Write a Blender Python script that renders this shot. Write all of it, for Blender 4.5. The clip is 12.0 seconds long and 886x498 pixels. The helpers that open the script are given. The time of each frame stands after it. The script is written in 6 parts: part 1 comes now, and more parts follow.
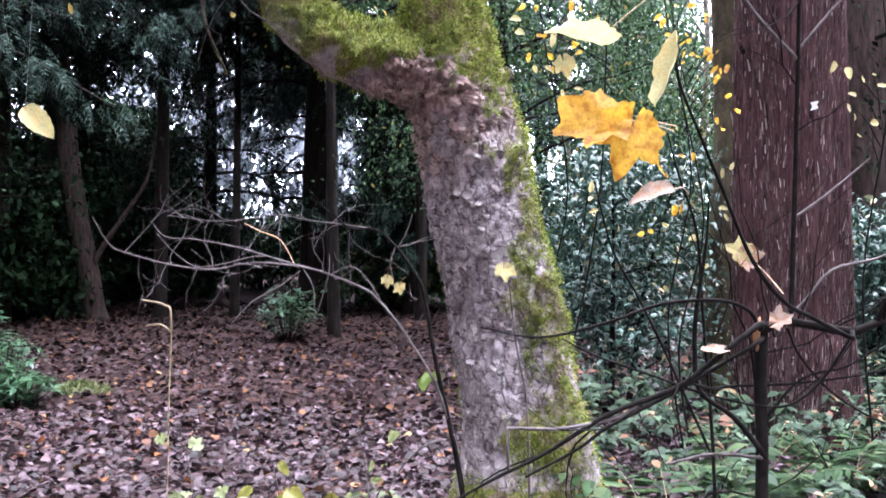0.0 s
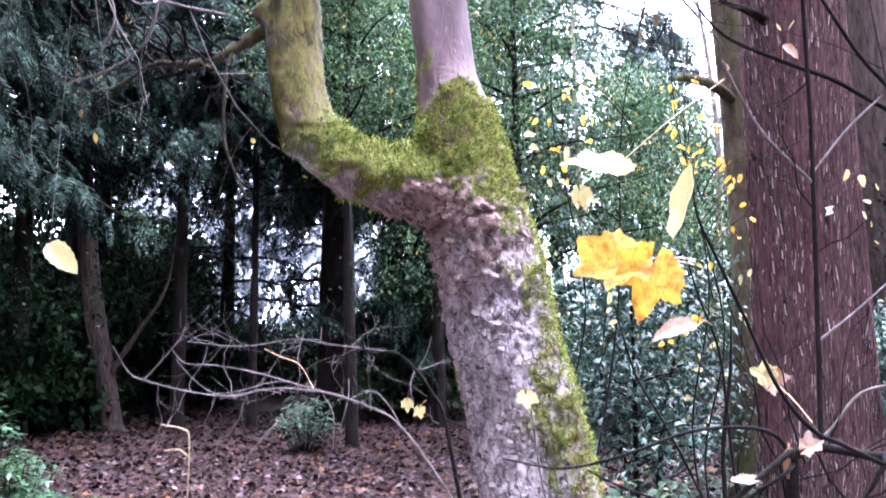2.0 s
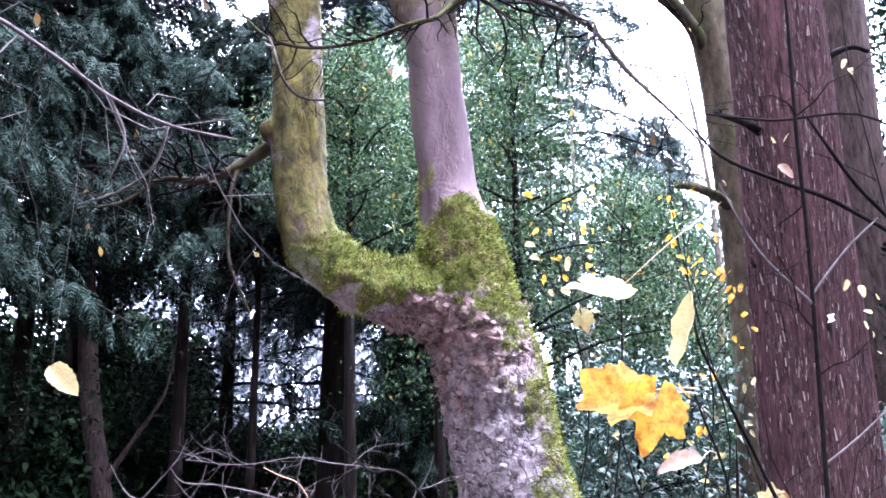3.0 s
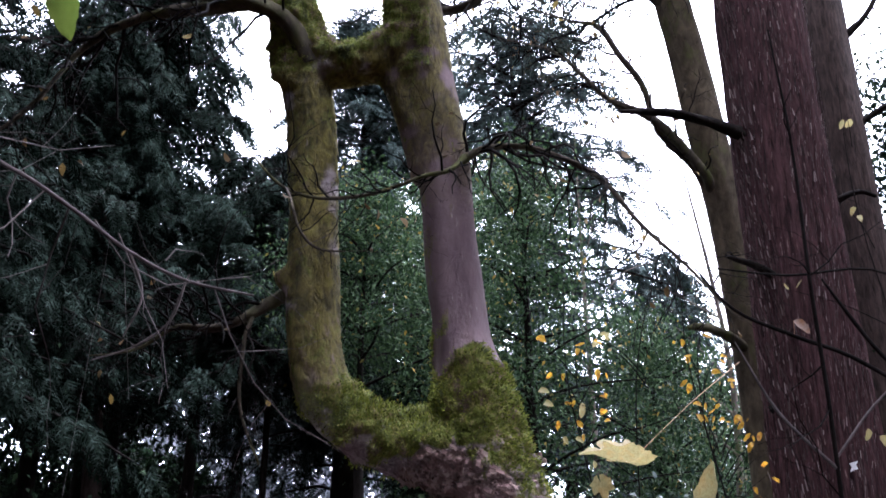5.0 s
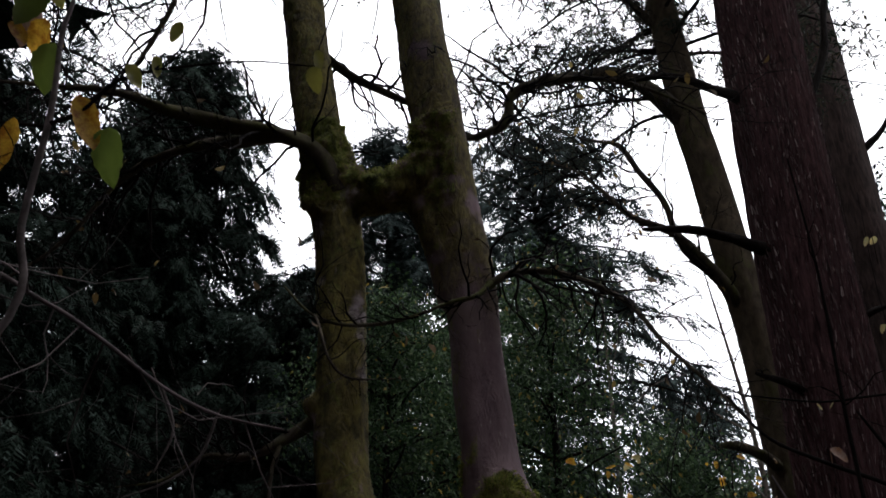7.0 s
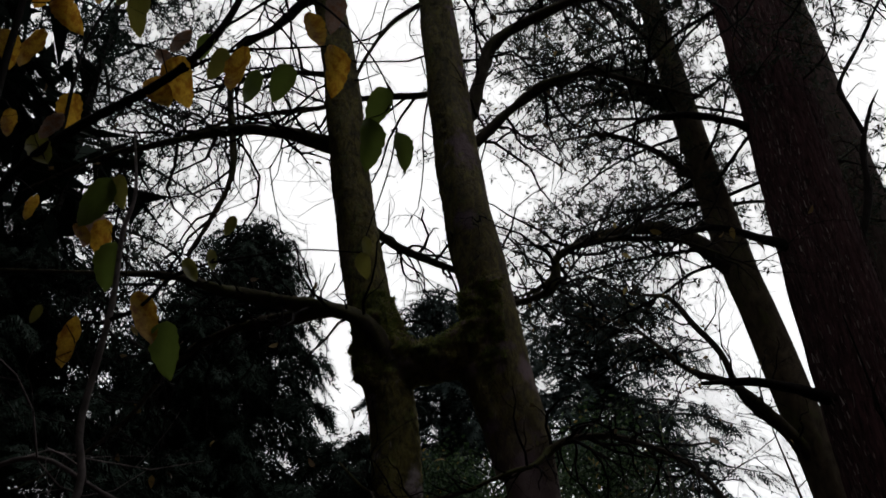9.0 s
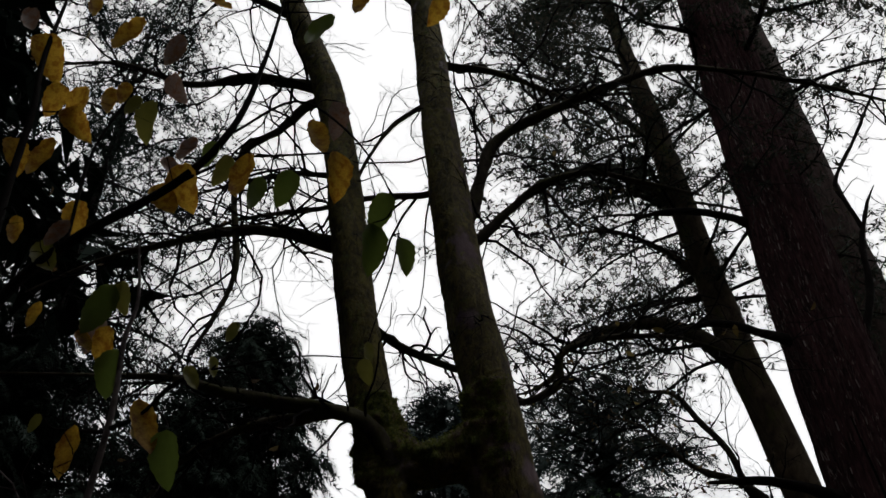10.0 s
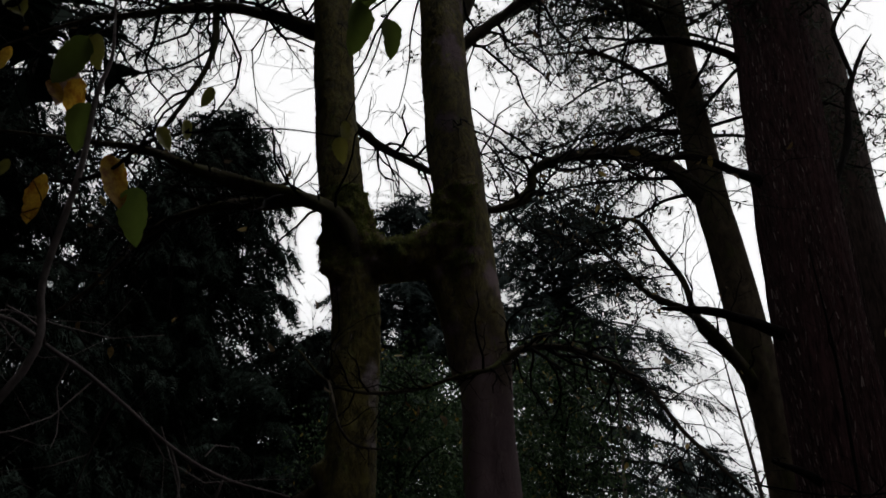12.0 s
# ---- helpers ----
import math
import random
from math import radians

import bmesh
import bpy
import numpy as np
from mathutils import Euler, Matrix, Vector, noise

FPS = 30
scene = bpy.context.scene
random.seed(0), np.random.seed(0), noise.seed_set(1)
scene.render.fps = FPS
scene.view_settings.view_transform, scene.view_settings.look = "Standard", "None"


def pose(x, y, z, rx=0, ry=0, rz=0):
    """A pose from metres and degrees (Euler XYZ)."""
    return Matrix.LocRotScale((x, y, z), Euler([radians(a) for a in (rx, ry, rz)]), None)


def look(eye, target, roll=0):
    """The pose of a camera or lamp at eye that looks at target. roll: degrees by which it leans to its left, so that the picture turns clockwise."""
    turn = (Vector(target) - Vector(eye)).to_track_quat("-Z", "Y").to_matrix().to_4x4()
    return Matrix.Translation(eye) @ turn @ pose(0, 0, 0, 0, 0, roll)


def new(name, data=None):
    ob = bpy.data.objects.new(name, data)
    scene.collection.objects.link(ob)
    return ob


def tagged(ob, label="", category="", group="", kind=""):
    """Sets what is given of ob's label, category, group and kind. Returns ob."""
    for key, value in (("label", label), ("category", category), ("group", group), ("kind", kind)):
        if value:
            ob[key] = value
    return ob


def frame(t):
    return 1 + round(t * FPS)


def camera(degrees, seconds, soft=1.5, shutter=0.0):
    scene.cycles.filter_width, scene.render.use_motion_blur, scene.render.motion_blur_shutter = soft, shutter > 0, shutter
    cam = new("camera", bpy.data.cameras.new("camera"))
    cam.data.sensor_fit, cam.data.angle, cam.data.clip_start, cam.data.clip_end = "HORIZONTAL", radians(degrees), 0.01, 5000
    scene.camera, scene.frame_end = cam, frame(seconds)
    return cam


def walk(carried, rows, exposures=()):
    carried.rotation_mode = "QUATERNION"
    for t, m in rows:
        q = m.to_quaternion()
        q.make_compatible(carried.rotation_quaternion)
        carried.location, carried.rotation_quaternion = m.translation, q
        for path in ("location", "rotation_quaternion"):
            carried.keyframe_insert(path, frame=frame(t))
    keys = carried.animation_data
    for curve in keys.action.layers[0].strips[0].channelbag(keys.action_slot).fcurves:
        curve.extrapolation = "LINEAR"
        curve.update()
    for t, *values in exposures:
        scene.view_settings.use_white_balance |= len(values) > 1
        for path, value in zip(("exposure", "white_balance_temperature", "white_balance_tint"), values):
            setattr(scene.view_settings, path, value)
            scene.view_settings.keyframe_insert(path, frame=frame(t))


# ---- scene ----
cam = camera(50.8, 12.0, soft=1.65, shutter=0.3)
METRES, EYE, TILT, LEAN, TURN = 0.56, 1.5, 0.5, 0.0, 0.0
ROWS = [
    (0.0, 0.0, 0.0, 0.0, 0.0, 0.0, -0.0),
    (0.5, 0.0061, 0.0098, -0.0448, 0.16, -2.77, -0.19),
    (1.0, -0.0033, 0.0195, -0.0437, 0.11, -3.45, -0.33),
    (1.5, -0.0059, 0.0127, 0.0334, 0.36, 1.19, 0.28),
    (2.0, -0.0178, -0.0052, 0.1564, 1.05, 6.17, 0.94),
    (2.5, -0.0176, -0.0437, 0.2376, 1.14, 10.14, 0.99),
    (4.5, -0.0387, -0.0649, 0.3623, 1.06, 16.63, 0.85),
    (5.0, -0.0405, -0.0902, 0.4264, 1.7, 20.32, 0.51),
    (5.5, -0.0426, -0.0994, 0.4487, 1.49, 21.77, 0.99),
    (6.0, -0.0485, -0.1313, 0.4852, 1.12, 23.97, 0.75),
    (6.5, -0.0567, -0.1551, 0.5086, 2.27, 25.14, 0.54),
    (7.0, -0.0698, -0.1952, 0.5191, 3.28, 27.19, 0.54),
    (9.0, -0.0514, -0.271, 0.5906, 7.39, 36.91, 1.16),
    (9.5, -0.0447, -0.2849, 0.6113, 7.28, 39.98, 1.08),
    (10.0, -0.0466, -0.3118, 0.6265, 7.73, 42.71, 1.4),
    (10.5, -0.0576, -0.2896, 0.6154, 6.74, 40.39, 0.35),
    (11.0, -0.0632, -0.2658, 0.5944, 5.34, 37.18, -0.5),
    (11.5, -0.0663, -0.2376, 0.5706, 3.81, 34.06, -1.44),
    (12.0, -0.0643, -0.2161, 0.5415, 2.95, 31.33, -2.38),
]
STOPS = [(0.0, 4.08, 5620, 17), (1.0, 4.45, 5600, 23), (1.9, 4.65, 5400, 24), (2.5, 4.66, 5280, 26), (4.5, 3.2, 5400, 21), (5.5, 2.0, 5850, 18), (6.5, 0.92, 6100, 15), (7.0, 0.42, 6250, 13), (9.0, -0.85, 6500, 10), (12.0, -0.92, 6500, 10)]
walk(cam, [(t, pose(0, 0, EYE, TILT, LEAN, TURN) @ pose(METRES * x, METRES * y, METRES * z, 90 + pitch, roll, yaw)) for t, x, y, z, yaw, pitch, roll in ROWS], STOPS)

# ---- overcast sky ----
world = bpy.data.worlds.new("overcast_sky")
scene.world = world
world.use_nodes = True
wn, wl = world.node_tree.nodes, world.node_tree.links
wn.clear()
sky = wn.new("ShaderNodeTexSky")
sky.sky_type = "NISHITA"
sky.sun_disc = False
sky.sun_elevation, sky.sun_rotation = radians(38), radians(200)
cloud = wn.new("ShaderNodeMix")
cloud.data_type = "RGBA"
cloud.inputs["Factor"].default_value = 0.85
cloud.inputs[7].default_value = (14.6, 14.5, 14.4, 1)
wl.new(sky.outputs[0], cloud.inputs[6])
back = wn.new("ShaderNodeBackground")
back.inputs["Strength"].default_value = 0.15
wl.new(cloud.outputs[2], back.inputs[0])
wo = wn.new("ShaderNodeOutputWorld")
wl.new(back.outputs[0], wo.inputs[0])
sun = new("sun", bpy.data.lights.new("sun", "SUN"))
sun.data.energy, sun.data.angle, sun.data.color = 0.5, radians(40), (1.0, 0.97, 0.92)
sun.matrix_world = look((5, 2, 22), (0.5, 4, 0))


# ---- materials ----
def nodes_of(name):
    m = bpy.data.materials.new(name)
    m.use_nodes = True
    n, l = m.node_tree.nodes, m.node_tree.links
    return m, n, l, n["Principled BSDF"]


def ramp(n, l, fac, stops):
    r = n.new("ShaderNodeValToRGB")
    e = r.color_ramp.elements
    e[0].position, e[0].color = stops[0][0], (*stops[0][1], 1)
    e[1].position, e[1].color = stops[-1][0], (*stops[-1][1], 1)
    for p, c in stops[1:-1]:
        k = e.new(p)
        k.color = (*c, 1)
    l.new(fac, r.inputs[0])
    return r.outputs[0]


def coords(n, l, scale):
    t, m = n.new("ShaderNodeTexCoord"), n.new("ShaderNodeMapping")
    m.inputs["Scale"].default_value = scale
    l.new(t.outputs["Object"], m.inputs[0])
    return m.outputs[0]


def noise_tex(n, l, vec, scale, detail=5.0, rough=0.6, distort=0.0):
    t = n.new("ShaderNodeTexNoise")
    t.inputs["Scale"].default_value, t.inputs["Detail"].default_value = scale, detail
    t.inputs["Roughness"].default_value, t.inputs["Distortion"].default_value = rough, distort
    l.new(vec, t.inputs["Vector"])
    return t.outputs["Fac"]


def mix_col(n, l, fac, a, b, how="MIX"):
    m = n.new("ShaderNodeMix")
    m.data_type, m.blend_type = "RGBA", how
    for sock, v in ((m.inputs["Factor"], fac), (m.inputs[6], a), (m.inputs[7], b)):
        if isinstance(v, (int, float)):
            sock.default_value = v
        elif isinstance(v, tuple):
            sock.default_value = (*v, 1)
        else:
            l.new(v, sock)
    return m.outputs[2]


def bump(n, l, bsdf, height, strength, dist):
    b = n.new("ShaderNodeBump")
    b.inputs["Strength"].default_value, b.inputs["Distance"].default_value = strength, dist
    l.new(height, b.inputs["Height"])
    l.new(b.outputs[0], bsdf.inputs["Normal"])


def leaf_material(name, stops, rough=0.45, through_light=0.35, spots=None, sheen=0.4):
    """Leaves: a colour for each leaf, blotches over it, and light that shines through."""
    m, n, l, p = nodes_of(name)
    g = n.new("ShaderNodeNewGeometry")
    col = ramp(n, l, g.outputs["Random Per Island"], stops)
    v = coords(n, l, (1, 1, 1))
    dirt = noise_tex(n, l, v, 35.0, 3.0)
    col = mix_col(n, l, ramp(n, l, dirt, [(0.44, (0, 0, 0)), (0.64, (1, 1, 1))]), col, spots) if spots else mix_col(n, l, 0.35, col, dirt, "MULTIPLY")
    if spots:
        fleck = noise_tex(n, l, v, 160.0, 4.0, 0.7)
        col = mix_col(n, l, 0.5, col, ramp(n, l, fleck, [(0.38, (0.5, 0.42, 0.35)), (0.56, (1, 1, 1))]), "MULTIPLY")
    l.new(col, p.inputs["Base Color"])
    p.inputs["Roughness"].default_value = rough
    p.inputs["Specular IOR Level"].default_value = sheen
    if through_light:
        tr, ms = n.new("ShaderNodeBsdfTranslucent"), n.new("ShaderNodeMixShader")
        l.new(col, tr.inputs[0])
        ms.inputs[0].default_value = through_light
        l.new(p.outputs[0], ms.inputs[1])
        l.new(tr.outputs[0], ms.inputs[2])
        l.new(ms.outputs[0], n["Material Output"].inputs[0])
    return m


def bark_material(name, dark, light, scale=(1, 1, 0.2), grain=22.0, relief=0.02, fleck=None, rough=0.85, moss=None, moss_at=0.55):
    m, n, l, p = nodes_of(name)
    v = coords(n, l, scale)
    a = noise_tex(n, l, v, grain, 8.0, 0.65, 0.4)
    b = noise_tex(n, l, coords(n, l, (1, 1, 1)), 2.2, 4.0)
    col = ramp(n, l, a, [(0.3, dark), (0.7, light)])
    col = mix_col(n, l, 0.5, col, ramp(n, l, b, [(0.3, (0.45, 0.45, 0.45)), (0.7, (1, 1, 1))]), "MULTIPLY")
    if fleck:
        f = noise_tex(n, l, coords(n, l, (1, 1, 0.16)), grain * 1.6, 3.0, 0.5)
        col = mix_col(n, l, ramp(n, l, f, [(0.66, (0, 0, 0)), (0.72, (1, 1, 1))]), col, fleck)
    if moss:
        f = noise_tex(n, l, coords(n, l, (1, 1, 0.5)), 3.0, 8.0, 0.7)
        col = mix_col(n, l, ramp(n, l, f, [(moss_at - 0.08, (0, 0, 0)), (moss_at + 0.1, (1, 1, 1))]), col, moss)
    l.new(col, p.inputs["Base Color"])
    p.inputs["Roughness"].default_value = rough
    p.inputs["Specular IOR Level"].default_value = 0.07
    bump(n, l, p, a, 0.9, relief)
    return m


def forked_bark():
    """Grey-purple flaking bark, moss where the mesh says that it grows, thin green algae higher up."""
    m, n, l, p = nodes_of("grey_purple_bark")
    at = n.new("ShaderNodeAttribute")
    at.attribute_name = "moss"
    al = n.new("ShaderNodeAttribute")
    al.attribute_name = "algae"
    ro = n.new("ShaderNodeAttribute")
    ro.attribute_name = "flaky"
    fine = noise_tex(n, l, coords(n, l, (1, 1, 0.55)), 21.0, 9.0, 0.72, 0.6)
    rings = noise_tex(n, l, coords(n, l, (0.4, 0.4, 1.5)), 10.0, 6.0, 0.65, 0.4)
    big = noise_tex(n, l, coords(n, l, (1, 1, 0.7)), 9.0, 6.0, 0.7)
    col = ramp(n, l, fine, [(0.3, (0.06, 0.044, 0.046)), (0.44, (0.27, 0.215, 0.228)), (0.6, (0.45, 0.385, 0.405)), (0.76, (0.66, 0.59, 0.6))])
    col = mix_col(n, l, 0.55, col, ramp(n, l, rings, [(0.38, (0.22, 0.18, 0.19)), (0.5, (1, 1, 1))]), "MULTIPLY")
    edge_light = noise_tex(n, l, coords(n, l, (0.6, 0.6, 2.2)), 34.0, 3.0, 0.6)
    col = mix_col(n, l, ramp(n, l, edge_light, [(0.6, (0, 0, 0)), (0.68, (0.8, 0.8, 0.8))]), col, (0.58, 0.51, 0.51))
    plates = n.new("ShaderNodeTexVoronoi")
    plates.feature = "DISTANCE_TO_EDGE"
    plates.inputs["Scale"].default_value = 15.0
    wander = n.new("ShaderNodeVectorMath")
    wander.operation = "MULTIPLY_ADD"
    shift = n.new("ShaderNodeTexNoise")
    shift.inputs["Scale"].default_value = 14.0
    l.new(coords(n, l, (1, 1, 0.55)), wander.inputs[2])
    l.new(shift.outputs["Color"], wander.inputs[0])
    wander.inputs[1].default_value = (0.12, 0.12, 0.12)
    l.new(coords(n, l, (1, 1, 1)), shift.inputs["Vector"])
    l.new(wander.outputs[0], plates.inputs["Vector"])
    crack = ramp(n, l, plates.outputs["Distance"], [(0.0, (0.12, 0.1, 0.1)), (0.09, (1, 1, 1))])
    pl = n.new("ShaderNodeAttribute")
    pl.attribute_name = "plated"
    crack = mix_col(n, l, pl.outputs["Fac"], (1.0, 1.0, 1.0), crack)
    col = mix_col(n, l, 0.6, col, crack, "MULTIPLY")
    red = ramp(n, l, fine, [(0.3, (0.07, 0.035, 0.03)), (0.5, (0.3, 0.18, 0.17)), (0.72, (0.56, 0.44, 0.4))])
    col = mix_col(n, l, ro.outputs["Fac"], col, red)
    thin = mix_col(n, l, ramp(n, l, fine, [(0.4, (0, 0, 0)), (0.6, (1, 1, 1))]), (0.062, 0.05, 0.011), (0.2, 0.165, 0.034))
    sat = n.new("ShaderNodeAttribute")
    sat.attribute_name = "satin"
    soft = noise_tex(n, l, coords(n, l, (1, 1, 0.4)), 5.0, 5.0, 0.55)
    plum = ramp(n, l, soft, [(0.35, (0.115, 0.074, 0.084)), (0.5, (0.17, 0.114, 0.128)), (0.66, (0.23, 0.16, 0.172))])
    chip = noise_tex(n, l, coords(n, l, (1, 1, 0.22)), 48.0, 2.0, 0.5)
    plum = mix_col(n, l, ramp(n, l, chip, [(0.68, (0, 0, 0)), (0.74, (1, 1, 1))]), plum, (0.36, 0.29, 0.27))
    col = mix_col(n, l, sat.outputs["Fac"], col, plum)
    thin = mix_col(n, l, 0.75, thin, ramp(n, l, big, [(0.36, (0.3, 0.27, 0.25)), (0.58, (1, 1, 1))]), "MULTIPLY")
    col = mix_col(n, l, al.outputs["Fac"], col, thin)
    green = ramp(n, l, big, [(0.34, (0.045, 0.055, 0.011)), (0.46, (0.145, 0.165, 0.026)), (0.54, (0.17, 0.15, 0.045)), (0.6, (0.14, 0.098, 0.07)), (0.7, (0.24, 0.175, 0.155))])
    speck = noise_tex(n, l, coords(n, l, (1, 1, 1)), 70.0, 3.0, 0.7)
    green = mix_col(n, l, 0.85, green, ramp(n, l, speck, [(0.34, (0.55, 0.55, 0.5)), (0.6, (1.25, 1.25, 1.2))]), "MULTIPLY")
    rag = noise_tex(n, l, coords(n, l, (1, 1, 0.8)), 16.0, 7.0, 0.75)
    edge = n.new("ShaderNodeMath")
    edge.operation = "MULTIPLY_ADD"
    l.new(rag, edge.inputs[0])
    edge.inputs[1].default_value = 1.5
    l.new(at.outputs["Fac"], edge.inputs[2])
    low = n.new("ShaderNodeMapRange")
    low.inputs["From Min"].default_value, low.inputs["From Max"].default_value = 1.3, 1.6
    l.new(edge.outputs[0], low.inputs["Value"])
    col = mix_col(n, l, low.outputs["Result"], col, green)
    sc = n.new("ShaderNodeAttribute")
    sc.attribute_name = "scar"
    col = mix_col(n, l, sc.outputs["Fac"], col, (0.52, 0.5, 0.46))
    l.new(col, p.inputs["Base Color"])
    p.inputs["Roughness"].default_value = 0.8
    p.inputs["Specular IOR Level"].default_value = 0.25
    rough = n.new("ShaderNodeMath")
    rough.operation = "MULTIPLY_ADD"
    l.new(crack, rough.inputs[0])
    rough.inputs[1].default_value = 0.6
    l.new(fine, rough.inputs[2])
    bump(n, l, p, rough.outputs[0], 1.0, 0.03)
    return m


def ground_material():
    m, n, l, p = nodes_of("leaf_mould")
    v = n.new("ShaderNodeTexVoronoi")
    v.inputs["Scale"].default_value = 14.0
    vec = coords(n, l, (1, 1, 1))
    l.new(vec, v.inputs["Vector"])
    wob = noise_tex(n, l, vec, 9.0, 5.0)
    sep = n.new("ShaderNodeSeparateColor")
    l.new(v.outputs["Color"], sep.inputs[0])
    col = ramp(n, l, sep.outputs[0], [(0.0, (0.01, 0.006, 0.006)), (0.4, (0.026, 0.015, 0.015)), (0.8, (0.05, 0.031, 0.032)), (1.0, (0.09, 0.045, 0.035))])
    col = mix_col(n, l, 0.7, col, ramp(n, l, wob, [(0.3, (0.3, 0.28, 0.28)), (0.7, (1, 1, 1))]), "MULTIPLY")
    l.new(col, p.inputs["Base Color"])
    p.inputs["Roughness"].default_value = 0.9
    p.inputs["Specular IOR Level"].default_value = 0.05
    bump(n, l, p, sep.outputs[1], 0.6, 0.02)
    return m


BARK = forked_bark()
BRANCH_BARK = bark_material("mossy_branch_bark", (0.026, 0.021, 0.016), (0.1, 0.082, 0.06), (1, 1, 0.6), 18, 0.01, moss=(0.065, 0.07, 0.02), moss_at=0.58)
TWIG_BARK = bark_material("dark_twig_bark", (0.003, 0.0025, 0.0025), (0.017, 0.013, 0.012), (1, 1, 1), 20, 0.003)
GREY_TWIG = bark_material("grey_dead_twig", (0.06, 0.05, 0.05), (0.18, 0.15, 0.15), (1, 1, 1), 20, 0.003)
RED_BARK = bark_material("red_brown_fibrous_bark", (0.009, 0.0048, 0.0055), (0.122, 0.058, 0.062), (1, 1, 0.16), 26, 0.05, fleck=(0.22, 0.155, 0.145))
DULL_BARK = bark_material("dull_brown_bark", (0.013, 0.009, 0.0085), (0.075, 0.05, 0.045), (1, 1, 0.2), 20, 0.03)
LEAN_BARK = bark_material("olive_brown_bark", (0.0425, 0.0323, 0.0221), (0.136, 0.1062, 0.07225), (0.85, 0.85, 0.425), 14, 0.015, moss=(0.0765, 0.085, 0.0255), moss_at=0.6)
# Conifer bark taken near black, shade of the wood included in the colour.
DARK_BARK = bark_material("shade_darkened_bark", (0.004, 0.003, 0.0028), (0.02, 0.015, 0.013), (1, 1, 0.2), 14, 0.03)
GREY_BARK = bark_material("grey_brown_bark", (0.05, 0.04, 0.035), (0.17, 0.14, 0.12), (1, 1, 0.5), 14, 0.015, moss=(0.07, 0.08, 0.03), moss_at=0.6)
MOSS = leaf_material("moss_tufts", [(0.0, (0.035, 0.045, 0.008)), (0.4, (0.13, 0.158, 0.022)), (0.85, (0.4, 0.45, 0.07)), (1.0, (0.29, 0.22, 0.09))], 0.95, 0.25)
FLAKE = leaf_material("bark_flakes", [(0.0, (0.051, 0.03825, 0.03825)), (0.6, (0.18, 0.145, 0.15)), (1.0, (0.34, 0.29, 0.285))], 0.8, 0.0)
RED_FLAKE = leaf_material("reddish_bark_flakes", [(0.0, (0.07, 0.04, 0.035)), (0.6, (0.26, 0.17, 0.155)), (1.0, (0.4, 0.3, 0.27))], 0.85, 0.0, sheen=0.15)
STRIP = leaf_material("fibrous_bark_strips", [(0.0, (0.014, 0.008, 0.008)), (0.35, (0.06, 0.034, 0.033)), (0.8, (0.12, 0.08, 0.078)), (0.9, (0.22, 0.165, 0.16)), (1.0, (0.46, 0.37, 0.36))], 0.85, 0.0, sheen=0.2)
LITTER = leaf_material("wet_fallen_leaves", [(0.0, (0.01, 0.005, 0.006)), (0.35, (0.03, 0.0155, 0.0175)), (0.6, (0.05, 0.0265, 0.029)), (0.8, (0.08, 0.047, 0.056)), (0.9, (0.12, 0.08, 0.095)), (0.955, (0.17, 0.12, 0.135)), (0.965, (0.1, 0.033, 0.015)), (0.985, (0.19, 0.07, 0.02)), (1.0, (0.28, 0.2, 0.08))], 0.5, 0.05, sheen=0.16)
YELLOW = leaf_material("yellow_autumn_leaf", [(0.0, (0.54, 0.28, 0.02)), (0.6, (0.62, 0.37, 0.04)), (1.0, (0.56, 0.42, 0.07))], 0.55, 0.68, spots=(0.36, 0.15, 0.015))
PALE = leaf_material("pale_yellow_leaf", [(0.0, (0.38, 0.33, 0.12)), (1.0, (0.44, 0.4, 0.21))], 0.5, 0.45, spots=(0.4752, 0.36, 0.144))
BLEACHED = leaf_material("bleached_pinkish_leaf", [(0.0, (0.29, 0.2, 0.16)), (1.0, (0.36, 0.27, 0.22))], 0.55, 0.3, spots=(0.31, 0.1488, 0.0744))
GREEN_LEAF = leaf_material("fresh_green_leaf", [(0.0, (0.08, 0.14, 0.02)), (1.0, (0.2, 0.26, 0.05))], 0.4, 0.4)
# Green deepened for the wood's shade; palest sprays imitate sky highlights.
NEEDLES = leaf_material("shade_darkened_sprays", [(0.0, (0.003, 0.006, 0.0035)), (0.6, (0.0095, 0.0185, 0.0125)), (1.0, (0.045, 0.062, 0.053))], 0.85, 0.05, sheen=0.04)
# Blue-green needles, lightened and greyed so their colour includes distance haze.
BLUE_NEEDLES = leaf_material("hazed_blue_green_sprays", [(0.0, (0.015, 0.025, 0.023)), (0.6, (0.038, 0.056, 0.052)), (1.0, (0.07, 0.09, 0.085))], 0.8, 0.06, sheen=0.06)
# Pale lavender-grey stands in for haze over the far foliage.
HAZY = leaf_material("haze_paled_far_leaves", [(0.0, (0.08, 0.09, 0.1)), (0.6, (0.16, 0.17, 0.19)), (1.0, (0.26, 0.26, 0.29))], 0.8, 0.1, sheen=0.06)
# Dull green, lightened to suggest the crown's backlit haze.
PINE = leaf_material("hazed_dull_green_needles", [(0.0, (0.02, 0.028, 0.018)), (0.7, (0.045, 0.06, 0.042)), (1.0, (0.1, 0.07, 0.04))], 0.7, 0.2, sheen=0.12)
# Glossy leaf greens, with some haze mixed in as lighter, greyer stops.
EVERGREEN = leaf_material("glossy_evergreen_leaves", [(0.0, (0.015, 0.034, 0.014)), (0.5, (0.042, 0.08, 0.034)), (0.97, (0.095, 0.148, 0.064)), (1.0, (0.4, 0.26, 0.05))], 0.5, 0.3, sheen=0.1)
